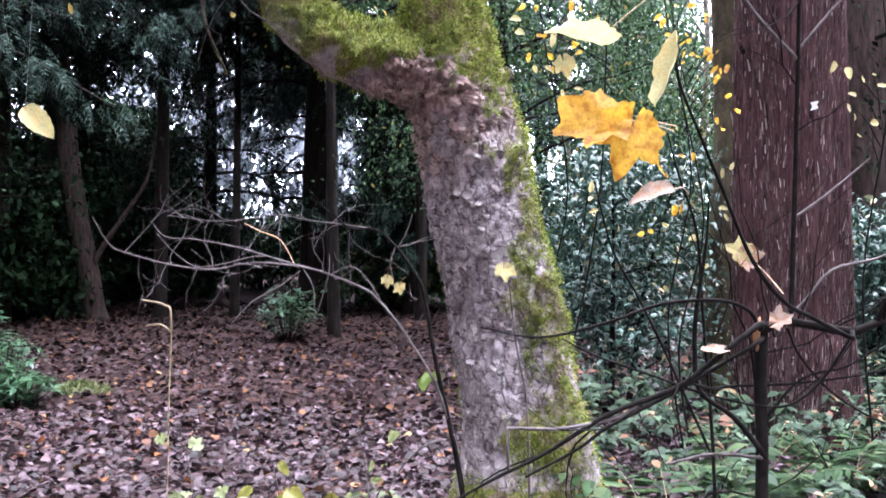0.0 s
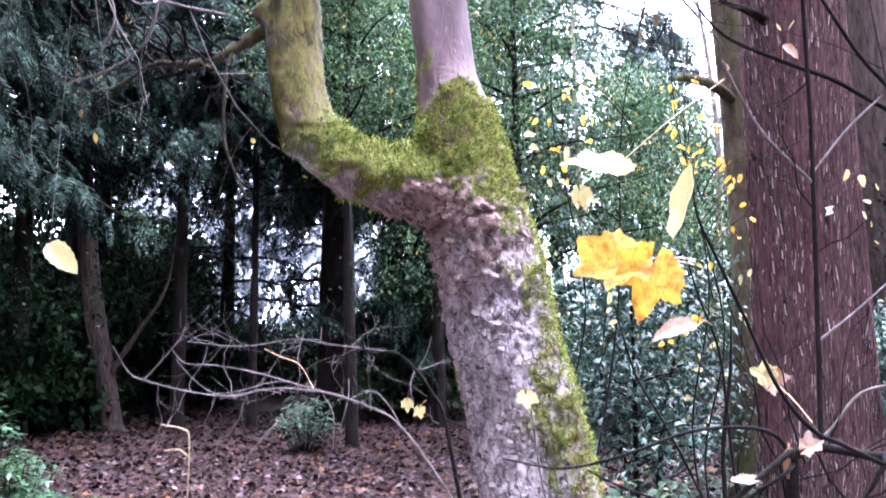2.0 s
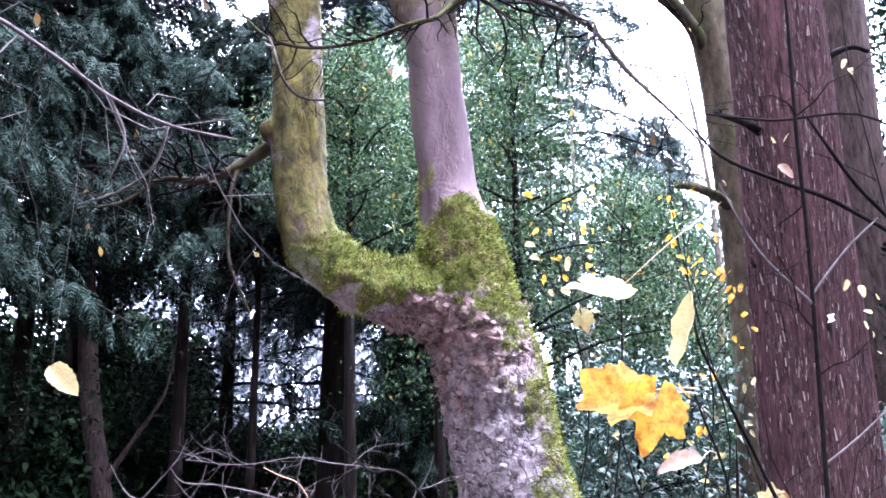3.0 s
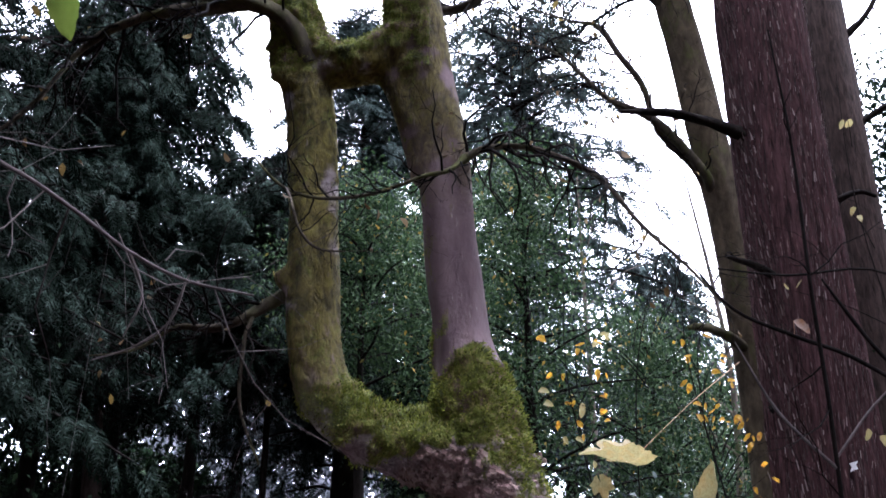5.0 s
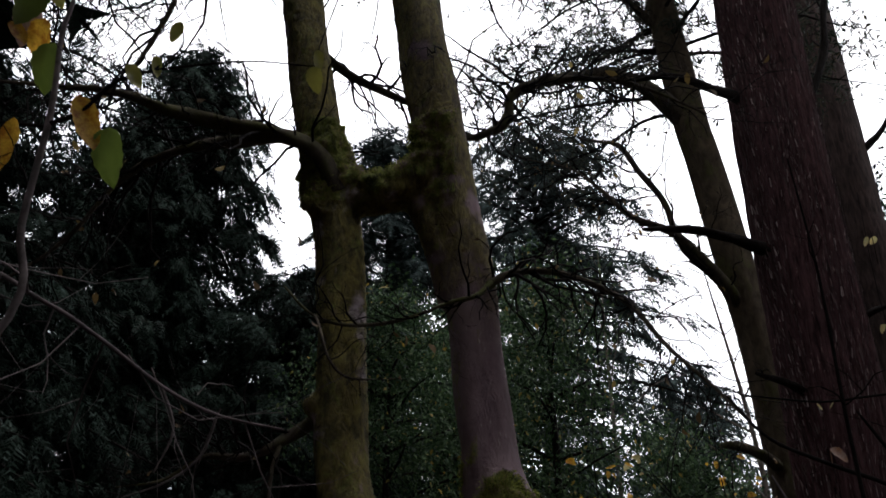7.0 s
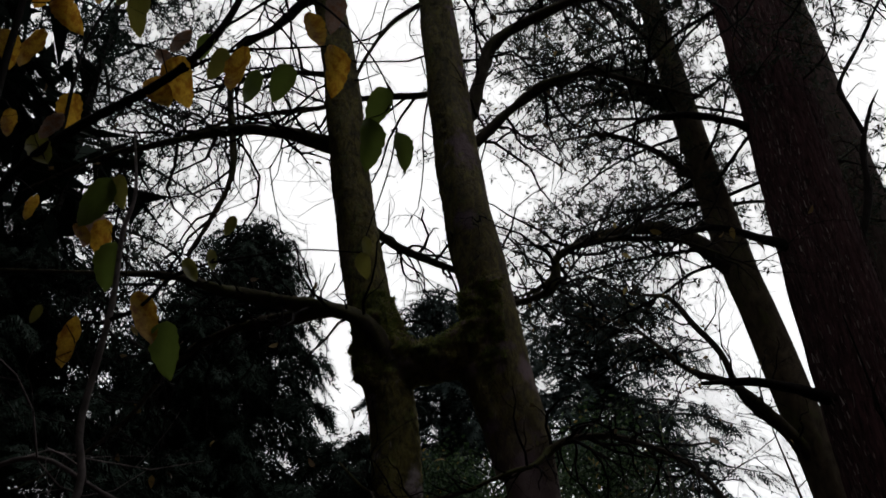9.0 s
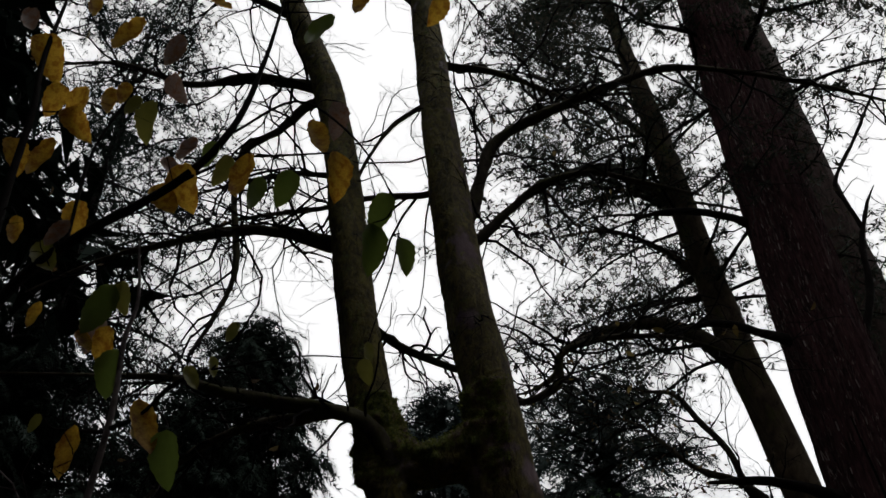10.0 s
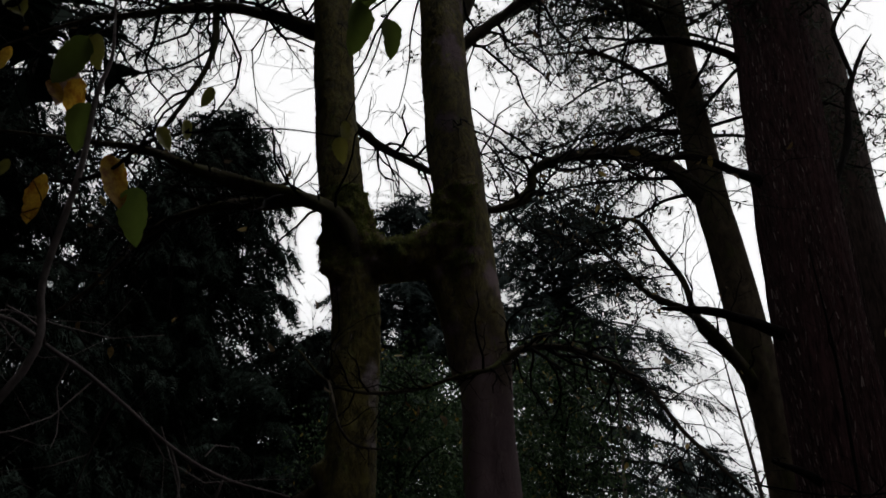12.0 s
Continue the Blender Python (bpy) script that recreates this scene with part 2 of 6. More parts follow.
# Evergreen leaves again, colour darkened to carry the shade under the trees.
SHADE_LEAF = leaf_material("shade_darkened_leaves", [(0.0, (0.004, 0.009, 0.004)), (0.6, (0.01, 0.022, 0.01)), (1.0, (0.026, 0.046, 0.021))], 0.75, 0.04, sheen=0.04)
HOLLY = leaf_material("blue_green_holly_leaves", [(0.0, (0.017, 0.0425, 0.02975)), (0.6, (0.0425, 0.085, 0.06375)), (0.97, (0.068, 0.1105, 0.085)), (1.0, (0.425, 0.357, 0.17))], 0.3, 0.15, sheen=0.35)
RHODO = leaf_material("rhododendron_leaves", [(0.0, (0.016, 0.042, 0.018)), (0.6, (0.04, 0.095, 0.042)), (1.0, (0.08, 0.16, 0.075))], 0.3, 0.2)
FERN = leaf_material("fern_green", [(0.0, (0.018, 0.038, 0.013)), (0.7, (0.045, 0.08, 0.032)), (1.0, (0.1, 0.13, 0.06))], 0.55, 0.3, sheen=0.06)
HERB = leaf_material("bramble_leaves", [(0.0, (0.01, 0.02, 0.009)), (0.6, (0.032, 0.056, 0.03)), (0.9, (0.085, 0.125, 0.07)), (0.93, (0.16, 0.07, 0.045)), (1.0, (0.3, 0.2, 0.1))], 0.55, 0.2, sheen=0.12)
GROUND = ground_material()
OLIVE = leaf_material("yellow_green_leaf", [(0.0, (0.18, 0.175, 0.03)), (1.0, (0.28, 0.26, 0.055))], 0.45, 0.45)
OLIVE_HERB = leaf_material("yellow_green_herbs", [(0.0, (0.06, 0.084, 0.024)), (0.7, (0.144, 0.168, 0.06)), (1.0, (0.252, 0.24, 0.12))], 0.45, 0.35)
PALE_GREEN = leaf_material("pale_green_leaf", [(0.0, (0.165, 0.21, 0.075)), (1.0, (0.3, 0.315, 0.15))], 0.45, 0.4)
DEAD = leaf_material("withered_brown_leaves", [(0.0, (0.07, 0.045, 0.02)), (0.6, (0.16, 0.1, 0.04)), (1.0, (0.35, 0.25, 0.07))], 0.6, 0.3, sheen=0.2)
# Red-brown needle litter; the trees' shade is put into its darker colour.
SHADED_NEEDLE_LITTER = leaf_material("shade_darkened_litter", [(0.0, (0.007, 0.004, 0.004)), (0.5, (0.02, 0.011, 0.0105)), (0.9, (0.042, 0.024, 0.022)), (1.0, (0.14, 0.07, 0.035))], 0.85, 0.0, sheen=0.04)

def fallen_material(name, a, b):
    m, n, l, p = nodes_of(name)
    o = n.new("ShaderNodeObjectInfo")
    col = ramp(n, l, o.outputs["Random"], [(0.0, a), (1.0, b)])
    spot = noise_tex(n, l, coords(n, l, (1, 1, 1)), 5.0, 5.0)
    l.new(mix_col(n, l, 0.6, col, ramp(n, l, spot, [(0.3, (0.35, 0.33, 0.33)), (0.65, (1, 1, 1))]), "MULTIPLY"), p.inputs["Base Color"])
    p.inputs["Roughness"].default_value = 0.4
    p.inputs["Specular IOR Level"].default_value = 0.35
    return m


FALLEN_BROWN = fallen_material("brown_fallen_leaf", (0.045, 0.02625, 0.0255), (0.12, 0.075, 0.06375))
FALLEN_MAUVE = fallen_material("mauve_fallen_leaf", (0.084, 0.0595, 0.07), (0.21, 0.168, 0.196))
FALLEN_ORANGE = fallen_material("orange_fallen_leaf", (0.2, 0.07, 0.025), (0.42, 0.22, 0.06))
WHITE = leaf_material("white_plastic", [(0.0, (0.8, 0.8, 0.8)), (1.0, (0.82, 0.82, 0.82))], 0.4, 0.0)
STRAW = leaf_material("dry_straw_stem", [(0.0, (0.2, 0.15, 0.085)), (1.0, (0.32, 0.25, 0.15))], 0.7, 0.0)


# ---- mesh helpers ----
class Shape:
    """Gathers vertices and faces (three or four corners) for one mesh."""

    def __init__(self):
        self.v, self.f, self.n = [], {3: [], 4: []}, 0

    def add(self, v, f):
        f = np.asarray(f, int)
        self.v.append(np.asarray(v, float).reshape(-1, 3))
        self.f[f.shape[1]].append(f + self.n)
        self.n += len(self.v[-1])
        return self

    def mesh(self, name, smooth=True):
        me = bpy.data.meshes.new(name)
        v = np.concatenate(self.v)
        loops = [np.concatenate(a) for a in (self.f[3], self.f[4]) if a]
        counts = np.concatenate([np.full(len(a), a.shape[1]) for a in loops])
        flat = np.concatenate([a.ravel() for a in loops])
        me.vertices.add(len(v))
        me.vertices.foreach_set("co", v.astype(np.float32).ravel())
        me.loops.add(len(flat))
        me.loops.foreach_set("vertex_index", flat.astype(np.int32))
        me.polygons.add(len(counts))
        me.polygons.foreach_set("loop_start", (np.cumsum(counts) - counts).astype(np.int32))
        me.polygons.foreach_set("use_smooth", np.full(len(counts), smooth))
        me.update(calc_edges=True)
        return me


def thing(name, label, category, x=0.0, y=0.0, z=0.0, group=""):
    ob = new(name)
    ob.location = (x, y, z)
    ob.empty_display_size = 0.1
    return tagged(ob, label, category, group)


def part(name, shape, material, parent, label="", kind="", smooth=True):
    """Links a shape, given in world metres, as one mesh under a thing or a part."""
    me = shape.mesh(name, smooth) if isinstance(shape, Shape) else shape
    me.materials.clear()
    me.materials.append(material)
    ob = new(name, me)
    if parent is not None:
        ob.parent = parent
        base = parent.location if parent.parent is None else parent.parent.location
        if parent.parent is None:
            ob.matrix_parent_inverse = Matrix.Translation(-Vector(base))
    return tagged(ob, label, kind=kind)


def spline(ctrl, steps):
    """A smooth line through control points of x, y, z, radius."""
    c = np.asarray(ctrl, float)
    c = np.vstack([2 * c[0] - c[1], c, 2 * c[-1] - c[-2]])
    out = []
    for i in range(1, len(c) - 2):
        a, b, d, e = c[i - 1], c[i], c[i + 1], c[i + 2]
        for s in np.linspace(0, 1, steps, endpoint=False):
            out.append(0.5 * ((2 * b) + (d - a) * s + (2 * a - 5 * b + 4 * d - e) * s * s + (3 * b - a - 3 * d + e) * s ** 3))
    out.append(c[-2])
    out = np.array(out)
    out[:, 3] = np.maximum(out[:, 3], 0.0008)
    return out


def tube(shape, ctrl, sides=8, steps=4, rough=None, cap=True):
    """A tapered tube along a smooth line; rough(angles, along, place) gives what is added to the radius."""
    p = spline(ctrl, steps)
    k = len(p)
    t = np.gradient(p[:, :3], axis=0)
    t /= np.linalg.norm(t, axis=1)[:, None] + 1e-9
    u = np.cross(t, (0.13, 0.97, 0.21) if abs(t[0][1]) < 0.8 else (1, 0, 0))
    u /= np.linalg.norm(u, axis=1)[:, None] + 1e-9
    w = np.cross(t, u)
    a = np.linspace(0, 2 * np.pi, sides, endpoint=False)
    r = np.repeat(p[:, 3:4], sides, axis=1)
    if rough is not None:
        r = r + rough(a, p)
    v = p[:, None, :3] + r[:, :, None] * (np.cos(a)[None, :, None] * u[:, None] + np.sin(a)[None, :, None] * w[:, None])
    i, j = np.meshgrid(np.arange(k - 1), np.arange(sides), indexing="ij")
    i, j = i.ravel(), j.ravel()
    jn = (j + 1) % sides
    f = np.stack([i * sides + j, i * sides + jn, (i + 1) * sides + jn, (i + 1) * sides + j], 1)
    shape.add(v.reshape(-1, 3), f)
    if cap:
        for ring, c in ((0, p[0, :3]), (k - 1, p[-1, :3])):
            vv = np.vstack([v[ring], c])
            js = np.arange(sides)
            shape.add(vv, np.stack([js, (js + 1) % sides, np.full(sides, sides)], 1))
    return p


def frames(d, up):
    """Turns for pieces that point along d with their faces towards up."""
    d = d / (np.linalg.norm(d, axis=1)[:, None] + 1e-9)
    y = np.cross(up, d)
    y /= np.linalg.norm(y, axis=1)[:, None] + 1e-9
    return np.stack([d, y, np.cross(d, y)], 1)


def scatter(shape, tv, tf, pos, turn, size):
    """Copies of a small piece, joined."""
    tv, tf = np.asarray(tv, float), np.asarray(tf, int)
    n, k = len(pos), len(tv)
    if n == 0:
        return
    size = np.broadcast_to(np.asarray(size, float), (n,))
    v = pos[:, None] + size[:, None, None] * np.einsum("kc,ncd->nkd", tv, turn)
    shape.add(v.reshape(-1, 3), (tf[None] + (np.arange(n) * k)[:, None, None]).reshape(-1, tf.shape[1]))


def leaf_piece(width=0.5, fold=0.12):
    """A pointed oval leaf, one long, folded along its rib."""
    v = [(0, 0, 0), (0.3, width * 0.42, fold), (0.65, width * 0.4, fold * 0.7), (1, 0, -0.08), (0.65, -width * 0.4, fold * 0.7), (0.3, -width * 0.42, fold)]
    return v, [(0, 5, 1), (1, 5, 4), (1, 4, 2), (2, 4, 3)]


SMALL_LEAF = ([(0, 0, 0), (0.45, 0.24, 0.08), (1, 0, -0.06), (0.45, -0.24, 0.08)], [(0, 3, 1), (1, 3, 2)])
OVAL_LEAF = leaf_piece()


def lobed_leaf():
    """A five-lobed leaf lying flat, about one across, a little curled."""
    rad = [0.52, 0.36, 0.46, 0.27, 0.3, 0.44, 0.35]
    v = [(0, 0, 0)]
    for i, r in enumerate(rad):
        a = 2 * math.pi * i / len(rad)
        v.append((r * math.cos(a), r * math.sin(a), 0.34 * r * math.sin(2.3 * a + 1) + 0.3 * r * r))
    return v, [(0, i + 1, (i + 1) % 7 + 1) for i in range(7)]


def spray_piece(pairs=4, reach=0.38, droop=0.25, base=0.2):
    """A conifer spray, one long: slender leaflets along both sides of a drooping rib."""
    v, f = [], []
    for i in range(pairs):
        s = i / pairs
        for side in (-1, 1):
            x0, z0 = s, -droop * s * s
            l = reach * (1 - 0.65 * s)
            k = len(v)
            v += [(x0, 0, z0), (x0 + base, 0, z0 - 0.02), (x0 + 0.75 * l + 0.06, side * l * 0.8, z0 - 0.35 * l)]
            f.append((k, k + 1, k + 2))
    k = len(v)
    v += [(0.8, -0.02, -droop * 0.64), (0.8, 0.02, -droop * 0.64), (1.06, 0, -droop * 1.15)]
    f.append((k, k + 1, k + 2))
    return v, f


SPRAY = spray_piece(6, 0.36, 0.3, 0.12)
INNER_SPRAY = spray_piece(9, 0.22, 0.3, 0.06)
PLAIN_SPRAY = spray_piece(3, 0.42, 0.3, 0.2)


def tuft_piece(seed, blades=10, width=0.075):
    """A tuft of short scaly shoots spreading from one point."""
    rng = np.random.default_rng(seed)
    v, f = [], []
    for i in range(blades):
        d = rng.normal(size=3) * (1, 1, 0.7) + (0.5, 0, 0.1)
        d /= np.linalg.norm(d)
        w = np.cross(d, rng.normal(size=3))
        w *= width / (np.linalg.norm(w) + 1e-9)
        k, l = len(v), rng.uniform(0.55, 1.0)
        v += [(0, 0, 0), tuple(0.55 * l * d + w), tuple(l * d), tuple(0.55 * l * d - w)]
        f += [(k, k + 1, k + 2), (k, k + 2, k + 3)]
    return v, f


TUFTS = [tuft_piece(900 + k) for k in range(3)]


def unit(rng, n):
    v = rng.normal(size=(n, 3))
    return v / np.linalg.norm(v, axis=1)[:, None]


def rise(x, y):
    """The lie of the land: level near by, climbing gently further off."""
    s = np.clip(np.asarray(y, float) - 9.0, 0, 22)
    return 0.046 * s + 0.03 * np.sin(1.3 * np.asarray(x) + 0.4) * np.sin(1.1 * np.asarray(y)) + 0.012 * np.sin(4.1 * np.asarray(x)) * np.sin(3.7 * np.asarray(y) + 1)


def ridged(seed, deep, count=26, wander=9.0):
    """Up-and-down ridges for a trunk."""
    r = np.random.default_rng(seed)
    ph = r.uniform(0, 6.28, 6)

    def rough(a, p):
        z = p[:, 2:3]
        s = np.sin(count * a[None] + 1.3 * np.sin(wander * 0.23 * z + ph[0]) + ph[1])
        s2 = np.sin((count * 1.7 // 1) * a[None] + 2.1 * np.sin(wander * 0.31 * z + ph[2]) + ph[3])
        s3 = np.sin(5 * a[None] + 0.8 * z + ph[4]) + 0.6 * np.sin(3 * a[None] - 0.5 * z + ph[5])
        return deep * (0.6 * s + 0.5 * s2) + deep * 0.9 * s3
    return rough


# ---- ground ----
def make_ground():
    s = Shape()
    xs = np.concatenate([[-600, -150, -60, -30], np.arange(-18, 14.01, 0.2), [22, 40, 90, 200, 600]])
    ys = np.concatenate([[-600, -100, -30, -12, -6, -3], np.arange(-1, 20.01, 0.2), [22, 25, 28, 31, 40, 60, 120, 300, 900]])
    gx, gy = np.meshgrid(xs, ys)
    gz = rise(gx, gy)
    a, b = len(xs), len(ys)
    j, i = np.meshgrid(np.arange(b - 1), np.arange(a - 1), indexing="ij")
    k = (j * a + i).ravel()
    s.add(np.stack([gx, gy, gz], -1), np.stack([k, k + 1, k + a + 1, k + a], 1))
    return tagged(part("ground", s, GROUND, None), "damp woodland soil under brown fallen leaves", "ground", kind="structure")


ground = make_ground()


def litter(name, label, n, box, size, seed, lift=0.012, material=None):
    rng = np.random.default_rng(seed)
    x, y = rng.uniform(box[0], box[1], n), rng.uniform(box[2], box[3], n)
    pos = np.stack([x, y, rise(x, y) + lift + rng.uniform(0, 0.02, n)], 1)
    up = np.array([0, 0, 1.0]) + 0.35 * rng.normal(size=(n, 3))
    s = Shape()
    turn, scale = frames(unit(rng, n) * (1, 1, 0.25), up), size * rng.uniform(0.55, 1.3, n)
    a, b = n // 4, n * 3 // 5
    scatter(s, *lobed_leaf(), pos[:a], turn[:a], scale[:a])
    scatter(s, *leaf_piece(0.85, 0.16), pos[a:b], turn[a:b], scale[a:b])
    scatter(s, *leaf_piece(1.0, -0.14), pos[b:], turn[b:], scale[b:] * 0.85)
    return tagged(part(name, s, material or LITTER, None), label, "fallen leaves", kind="stuff")


litter("leaf_litter", "thick carpet of wet brown and mauve fallen leaves", 27000, (-6, 4.5, 2.2, 9), 0.078, 1)
litter("leaf_litter", "red-brown litter, its colour darkened for shade under far trees", 21000, (-11, 7, 7.6, 20), 0.1, 2, material=SHADED_NEEDLE_LITTER)
litter("leaf_litter", "thinning brown leaves at the edge of the shade", 5200, (-7, 6, 8.0, 13.5), 0.085, 3)
litter("leaf_litter", "fallen leaves on the ground behind the path", 2500, (-5, 5, -4, 2.2), 0.12, 4)


# ---- the forked tree ----
def forked_tree():
    tree = thing("forked_tree", "tall grey-barked tree with mossy U-shaped fork and grafted stems", "tree", 0.42, 4.5, 0)
    core = Shape()
    lump = np.random.default_rng(5).uniform(0, 6.28, 8)

    def knobbly(a, p):
        z = p[:, 2:3]
        return p[:, 3:4] * (0.05 * np.sin(3 * a[None] + 1.7 * z + lump[0]) + 0.04 * np.sin(5 * a[None] - 2.9 * z + lump[1]) + 0.03 * np.sin(9 * z + 2 * a[None] + lump[2]))

    def flare(a, p):
        z = p[:, 2:3]
        return knobbly(a, p) + 0.13 * np.exp(-np.maximum(z, 0) * 3.2) * (0.6 + np.sin(5 * a[None] + 0.7))

    tube(core, [(0.47, 4.5, -0.25, 0.40), (0.43, 4.48, 0.11, 0.345), (0.4, 4.46, 0.6, 0.285), (0.315, 4.45, 1.22, 0.258), (0.215, 4.45, 1.65, 0.25), (0.13, 4.45, 2.05, 0.24), (0.035, 4.45, 2.4, 0.22), (-0.015, 4.45, 2.72, 0.18), (-0.06, 4.45, 2.98, 0.142)], 40, 8, flare)
    tube(core, [(0.02, 4.45, 2.55, 0.17), (-0.05, 4.45, 2.95, 0.142), (-0.1, 4.45, 3.4, 0.14), (-0.14, 4.45, 3.96, 0.14), (-0.25, 4.45, 4.58, 0.158), (-0.31, 4.45, 5.1, 0.16), (-0.385, 4.45, 5.6, 0.155), (-0.47, 4.45, 6.36, 0.148), (-0.54, 4.46, 7.3, 0.14), (-0.6, 4.48, 8.4, 0.13), (-0.68, 4.5, 9.6, 0.115), (-0.7, 4.55, 11.2, 0.09), (-0.6, 4.6, 13.2, 0.05), (-0.62, 4.6, 14.6, 0.015)], 28, 8, knobbly)
    tube(core, [(0.06, 4.45, 2.34, 0.17), (-0.16, 4.43, 2.42, 0.18), (-0.38, 4.45, 2.46, 0.148), (-0.57, 4.45, 2.54, 0.136), (-0.725, 4.45, 2.7, 0.137), (-0.8, 4.45, 2.97, 0.137), (-0.815, 4.45, 3.4, 0.134), (-0.825, 4.45, 3.8, 0.132), (-0.86, 4.45, 4.25, 0.134), (-0.93, 4.45, 4.62, 0.145), (-1.03, 4.45, 5.1, 0.136), (-1.14, 4.45, 5.8, 0.13), (-1.23, 4.45, 6.5, 0.13), (-1.34, 4.45, 7.4, 0.125), (-1.5, 4.47, 8.3, 0.12), (-1.84, 4.5, 9.4, 0.11), (-2.1, 4.5, 10.4, 0.09), (-2.2, 4.5, 12.0, 0.05), (-2.3, 4.5, 13.2, 0.015)], 28, 8, knobbly)
    tube(core, [(-0.96, 4.44, 4.66, 0.12), (-0.84, 4.43, 4.58, 0.125), (-0.71, 4.42, 4.53, 0.12), (-0.57, 4.43, 4.55, 0.118), (-0.42, 4.45, 4.62, 0.145), (-0.28, 4.45, 4.7, 0.155)], 24, 6, knobbly)
    tube(core, [(-0.46, 4.44, 4.6, 0.1), (-0.36, 4.45, 4.42, 0.105), (-0.25, 4.45, 4.14, 0.115), (-0.18, 4.45, 3.85, 0.12)], 20, 6, knobbly)
    tube(core, [(-0.86, 4.4, 4.36, 0.07), (-0.97, 4.36, 4.42, 0.055), (-1.06, 4.34, 4.44, 0.03)], 12, 4, knobbly)
    tube(core, [(-0.83, 4.45, 3.28, 0.06), (-0.93, 4.42, 3.3, 0.06), (-0.985, 4.4, 3.27, 0.045)], 12, 4, knobbly)
    raw = bpy.data.objects.new("raw_trunk", core.mesh("raw_trunk"))
    scene.collection.objects.link(raw)
    mod = raw.modifiers.new("fuse", "REMESH")
    mod.mode, mod.voxel_size = "VOXEL", 0.018
    sm = raw.modifiers.new("soften", "SMOOTH")
    sm.factor, sm.iterations = 0.5, 4
    dg = bpy.context.evaluated_depsgraph_get()
    me = bpy.data.meshes.new_from_object(raw.evaluated_get(dg))
    bpy.data.objects.remove(raw)
    n = len(me.vertices)
    co, no = np.empty(n * 3, np.float32), np.empty(n * 3, np.float32)
    me.vertices.foreach_get("co", co)
    me.vertices.foreach_get("normal", no)
    co, no = co.reshape(-1, 3).astype(float), no.reshape(-1, 3).astype(float)
    x, y, z = co.T
    blot = np.array([noise.fractal(Vector(c * 5.0), 1.0, 2.0, 4) for c in co])
    blot2 = np.array([noise.fractal(Vector((c[0] * 7 + 9, c[1] * 7, c[2] * 4)), 1.0, 2.0, 4) for c in co])
    fine = np.array([noise.fractal(Vector((c[0] * 22, c[1] * 22, c[2] * 30)), 1.0, 2.0, 3) for c in co])
    bands = np.array([noise.noise(Vector((c[0] * 5, c[1] * 5, c[2] * 26))) for c in co])
    axis = np.interp(z, [0, 0.6, 1.22, 1.65, 2.05, 2.4, 2.72], [0.43, 0.4, 0.315, 0.215, 0.13, 0.035, -0.015])
    wide = np.interp(z, [0, 0.6, 1.22, 2.4, 2.72], [0.4, 0.29, 0.26, 0.22, 0.18])
    u = (x - axis) / wide

    def step(v, a, b):
        t = np.clip((v - a) / (b - a), 0, 1)
        return t * t * (3 - 2 * t)

    below = 1 - step(z, 2.38 + 0.1 * blot, 2.44 + 0.1 * blot)
    side = step(u + 0.4 * blot2 + 0.3 * (1 - step(z, 0.8, 2.0)), -0.08, 0.14) * step(blot2 + 0.5 * np.clip(u, 0, 1) - 0.14 * step(z, 1.0, 2.0), -0.1, 0.12)
    foot = 1 - step(z + 0.25 * blot, 0.35, 0.75)
    back = step(no[:, 1], 0.1, 0.5)
    m_trunk = np.maximum.reduce([side, foot, back * 0.9]) * below
    m_collar = (1 - below) * (1 - step(z + 0.08 * blot - 0.9 * np.minimum(x + 0.02, 0), 2.82, 2.9)) * (x > -0.5)
    u_curve = (x < -0.1) * (z < 3.1) * (z > 2.2) * step(no[:, 2] + 0.35 * blot + 1.2 * np.minimum(x + 0.35, 0) * -1, -0.25, 0.1)
    bridge = (z > 4.45) * (z < 5.0) * (x > -1.1) * (x < -0.2) * step(no[:, 2] + 0.4 * blot, -0.35, 0.05)
    satin = step(z, 2.55, 2.8) * (x > -0.5)
    left_face = (z > 2.75) * step(blot2 - 0.45 * no[:, 0], 0.0, 0.35) * 0.85
    knob = (x < -0.93) * (z > 3.15) * (z < 3.45) * 1.0
    patch = step(z, 2.95, 3.3) * step(blot2 + 0.25 * (x < -0.6) - 0.25 * satin * (1 - step(z, 3.8, 4.4)) - 0.3 * no[:, 0], -0.02, 0.18)
    high = np.where(x < -0.6, step(z + 0.15 * blot, 2.5, 3.0), step(z, 2.9, 3.2)) * (1 - bridge)
    moss = np.clip(np.maximum.reduce([m_trunk, m_collar, u_curve, bridge, left_face * (x < -0.6), knob, patch]), 0, 1) * (1 - 0.4 * high)
    moss *= np.where((z < 2.32) & (z > 0.45) & (no[:, 1] < 0.5), 0.74 + 0.3 * blot, 1.0).clip(0, 1)
    algae = np.clip(step(z, 3.5, 4.2) * step(blot + 0.35, -0.2, 0.3) * 0.9 + (x < -0.45) * 0.98 * step(blot + 0.6, -0.2, 0.2) * step(z, 2.35, 2.8), 0, 1)
    flaky = below * step(z + 0.22 * blot2, 1.75, 2.3) * (1 - moss) * step(x + 0.1 * blot, -0.42, -0.26)
    shagg = below * step(z + 0.15 * blot, 0.5, 0.8) * (1 - moss) * step(x, -0.36, -0.24)
    co += no * (fine * (0.006 - 0.0045 * satin) + moss * (1 - high) * (0.012 + 0.02 * np.maximum(blot, -0.2) + 0.022 * np.maximum(fine, -0.1)) + shagg * (0.007 * bands + 0.008 * fine) + flaky * (0.014 + 0.012 * bands + 0.026 * fine))[:, None]
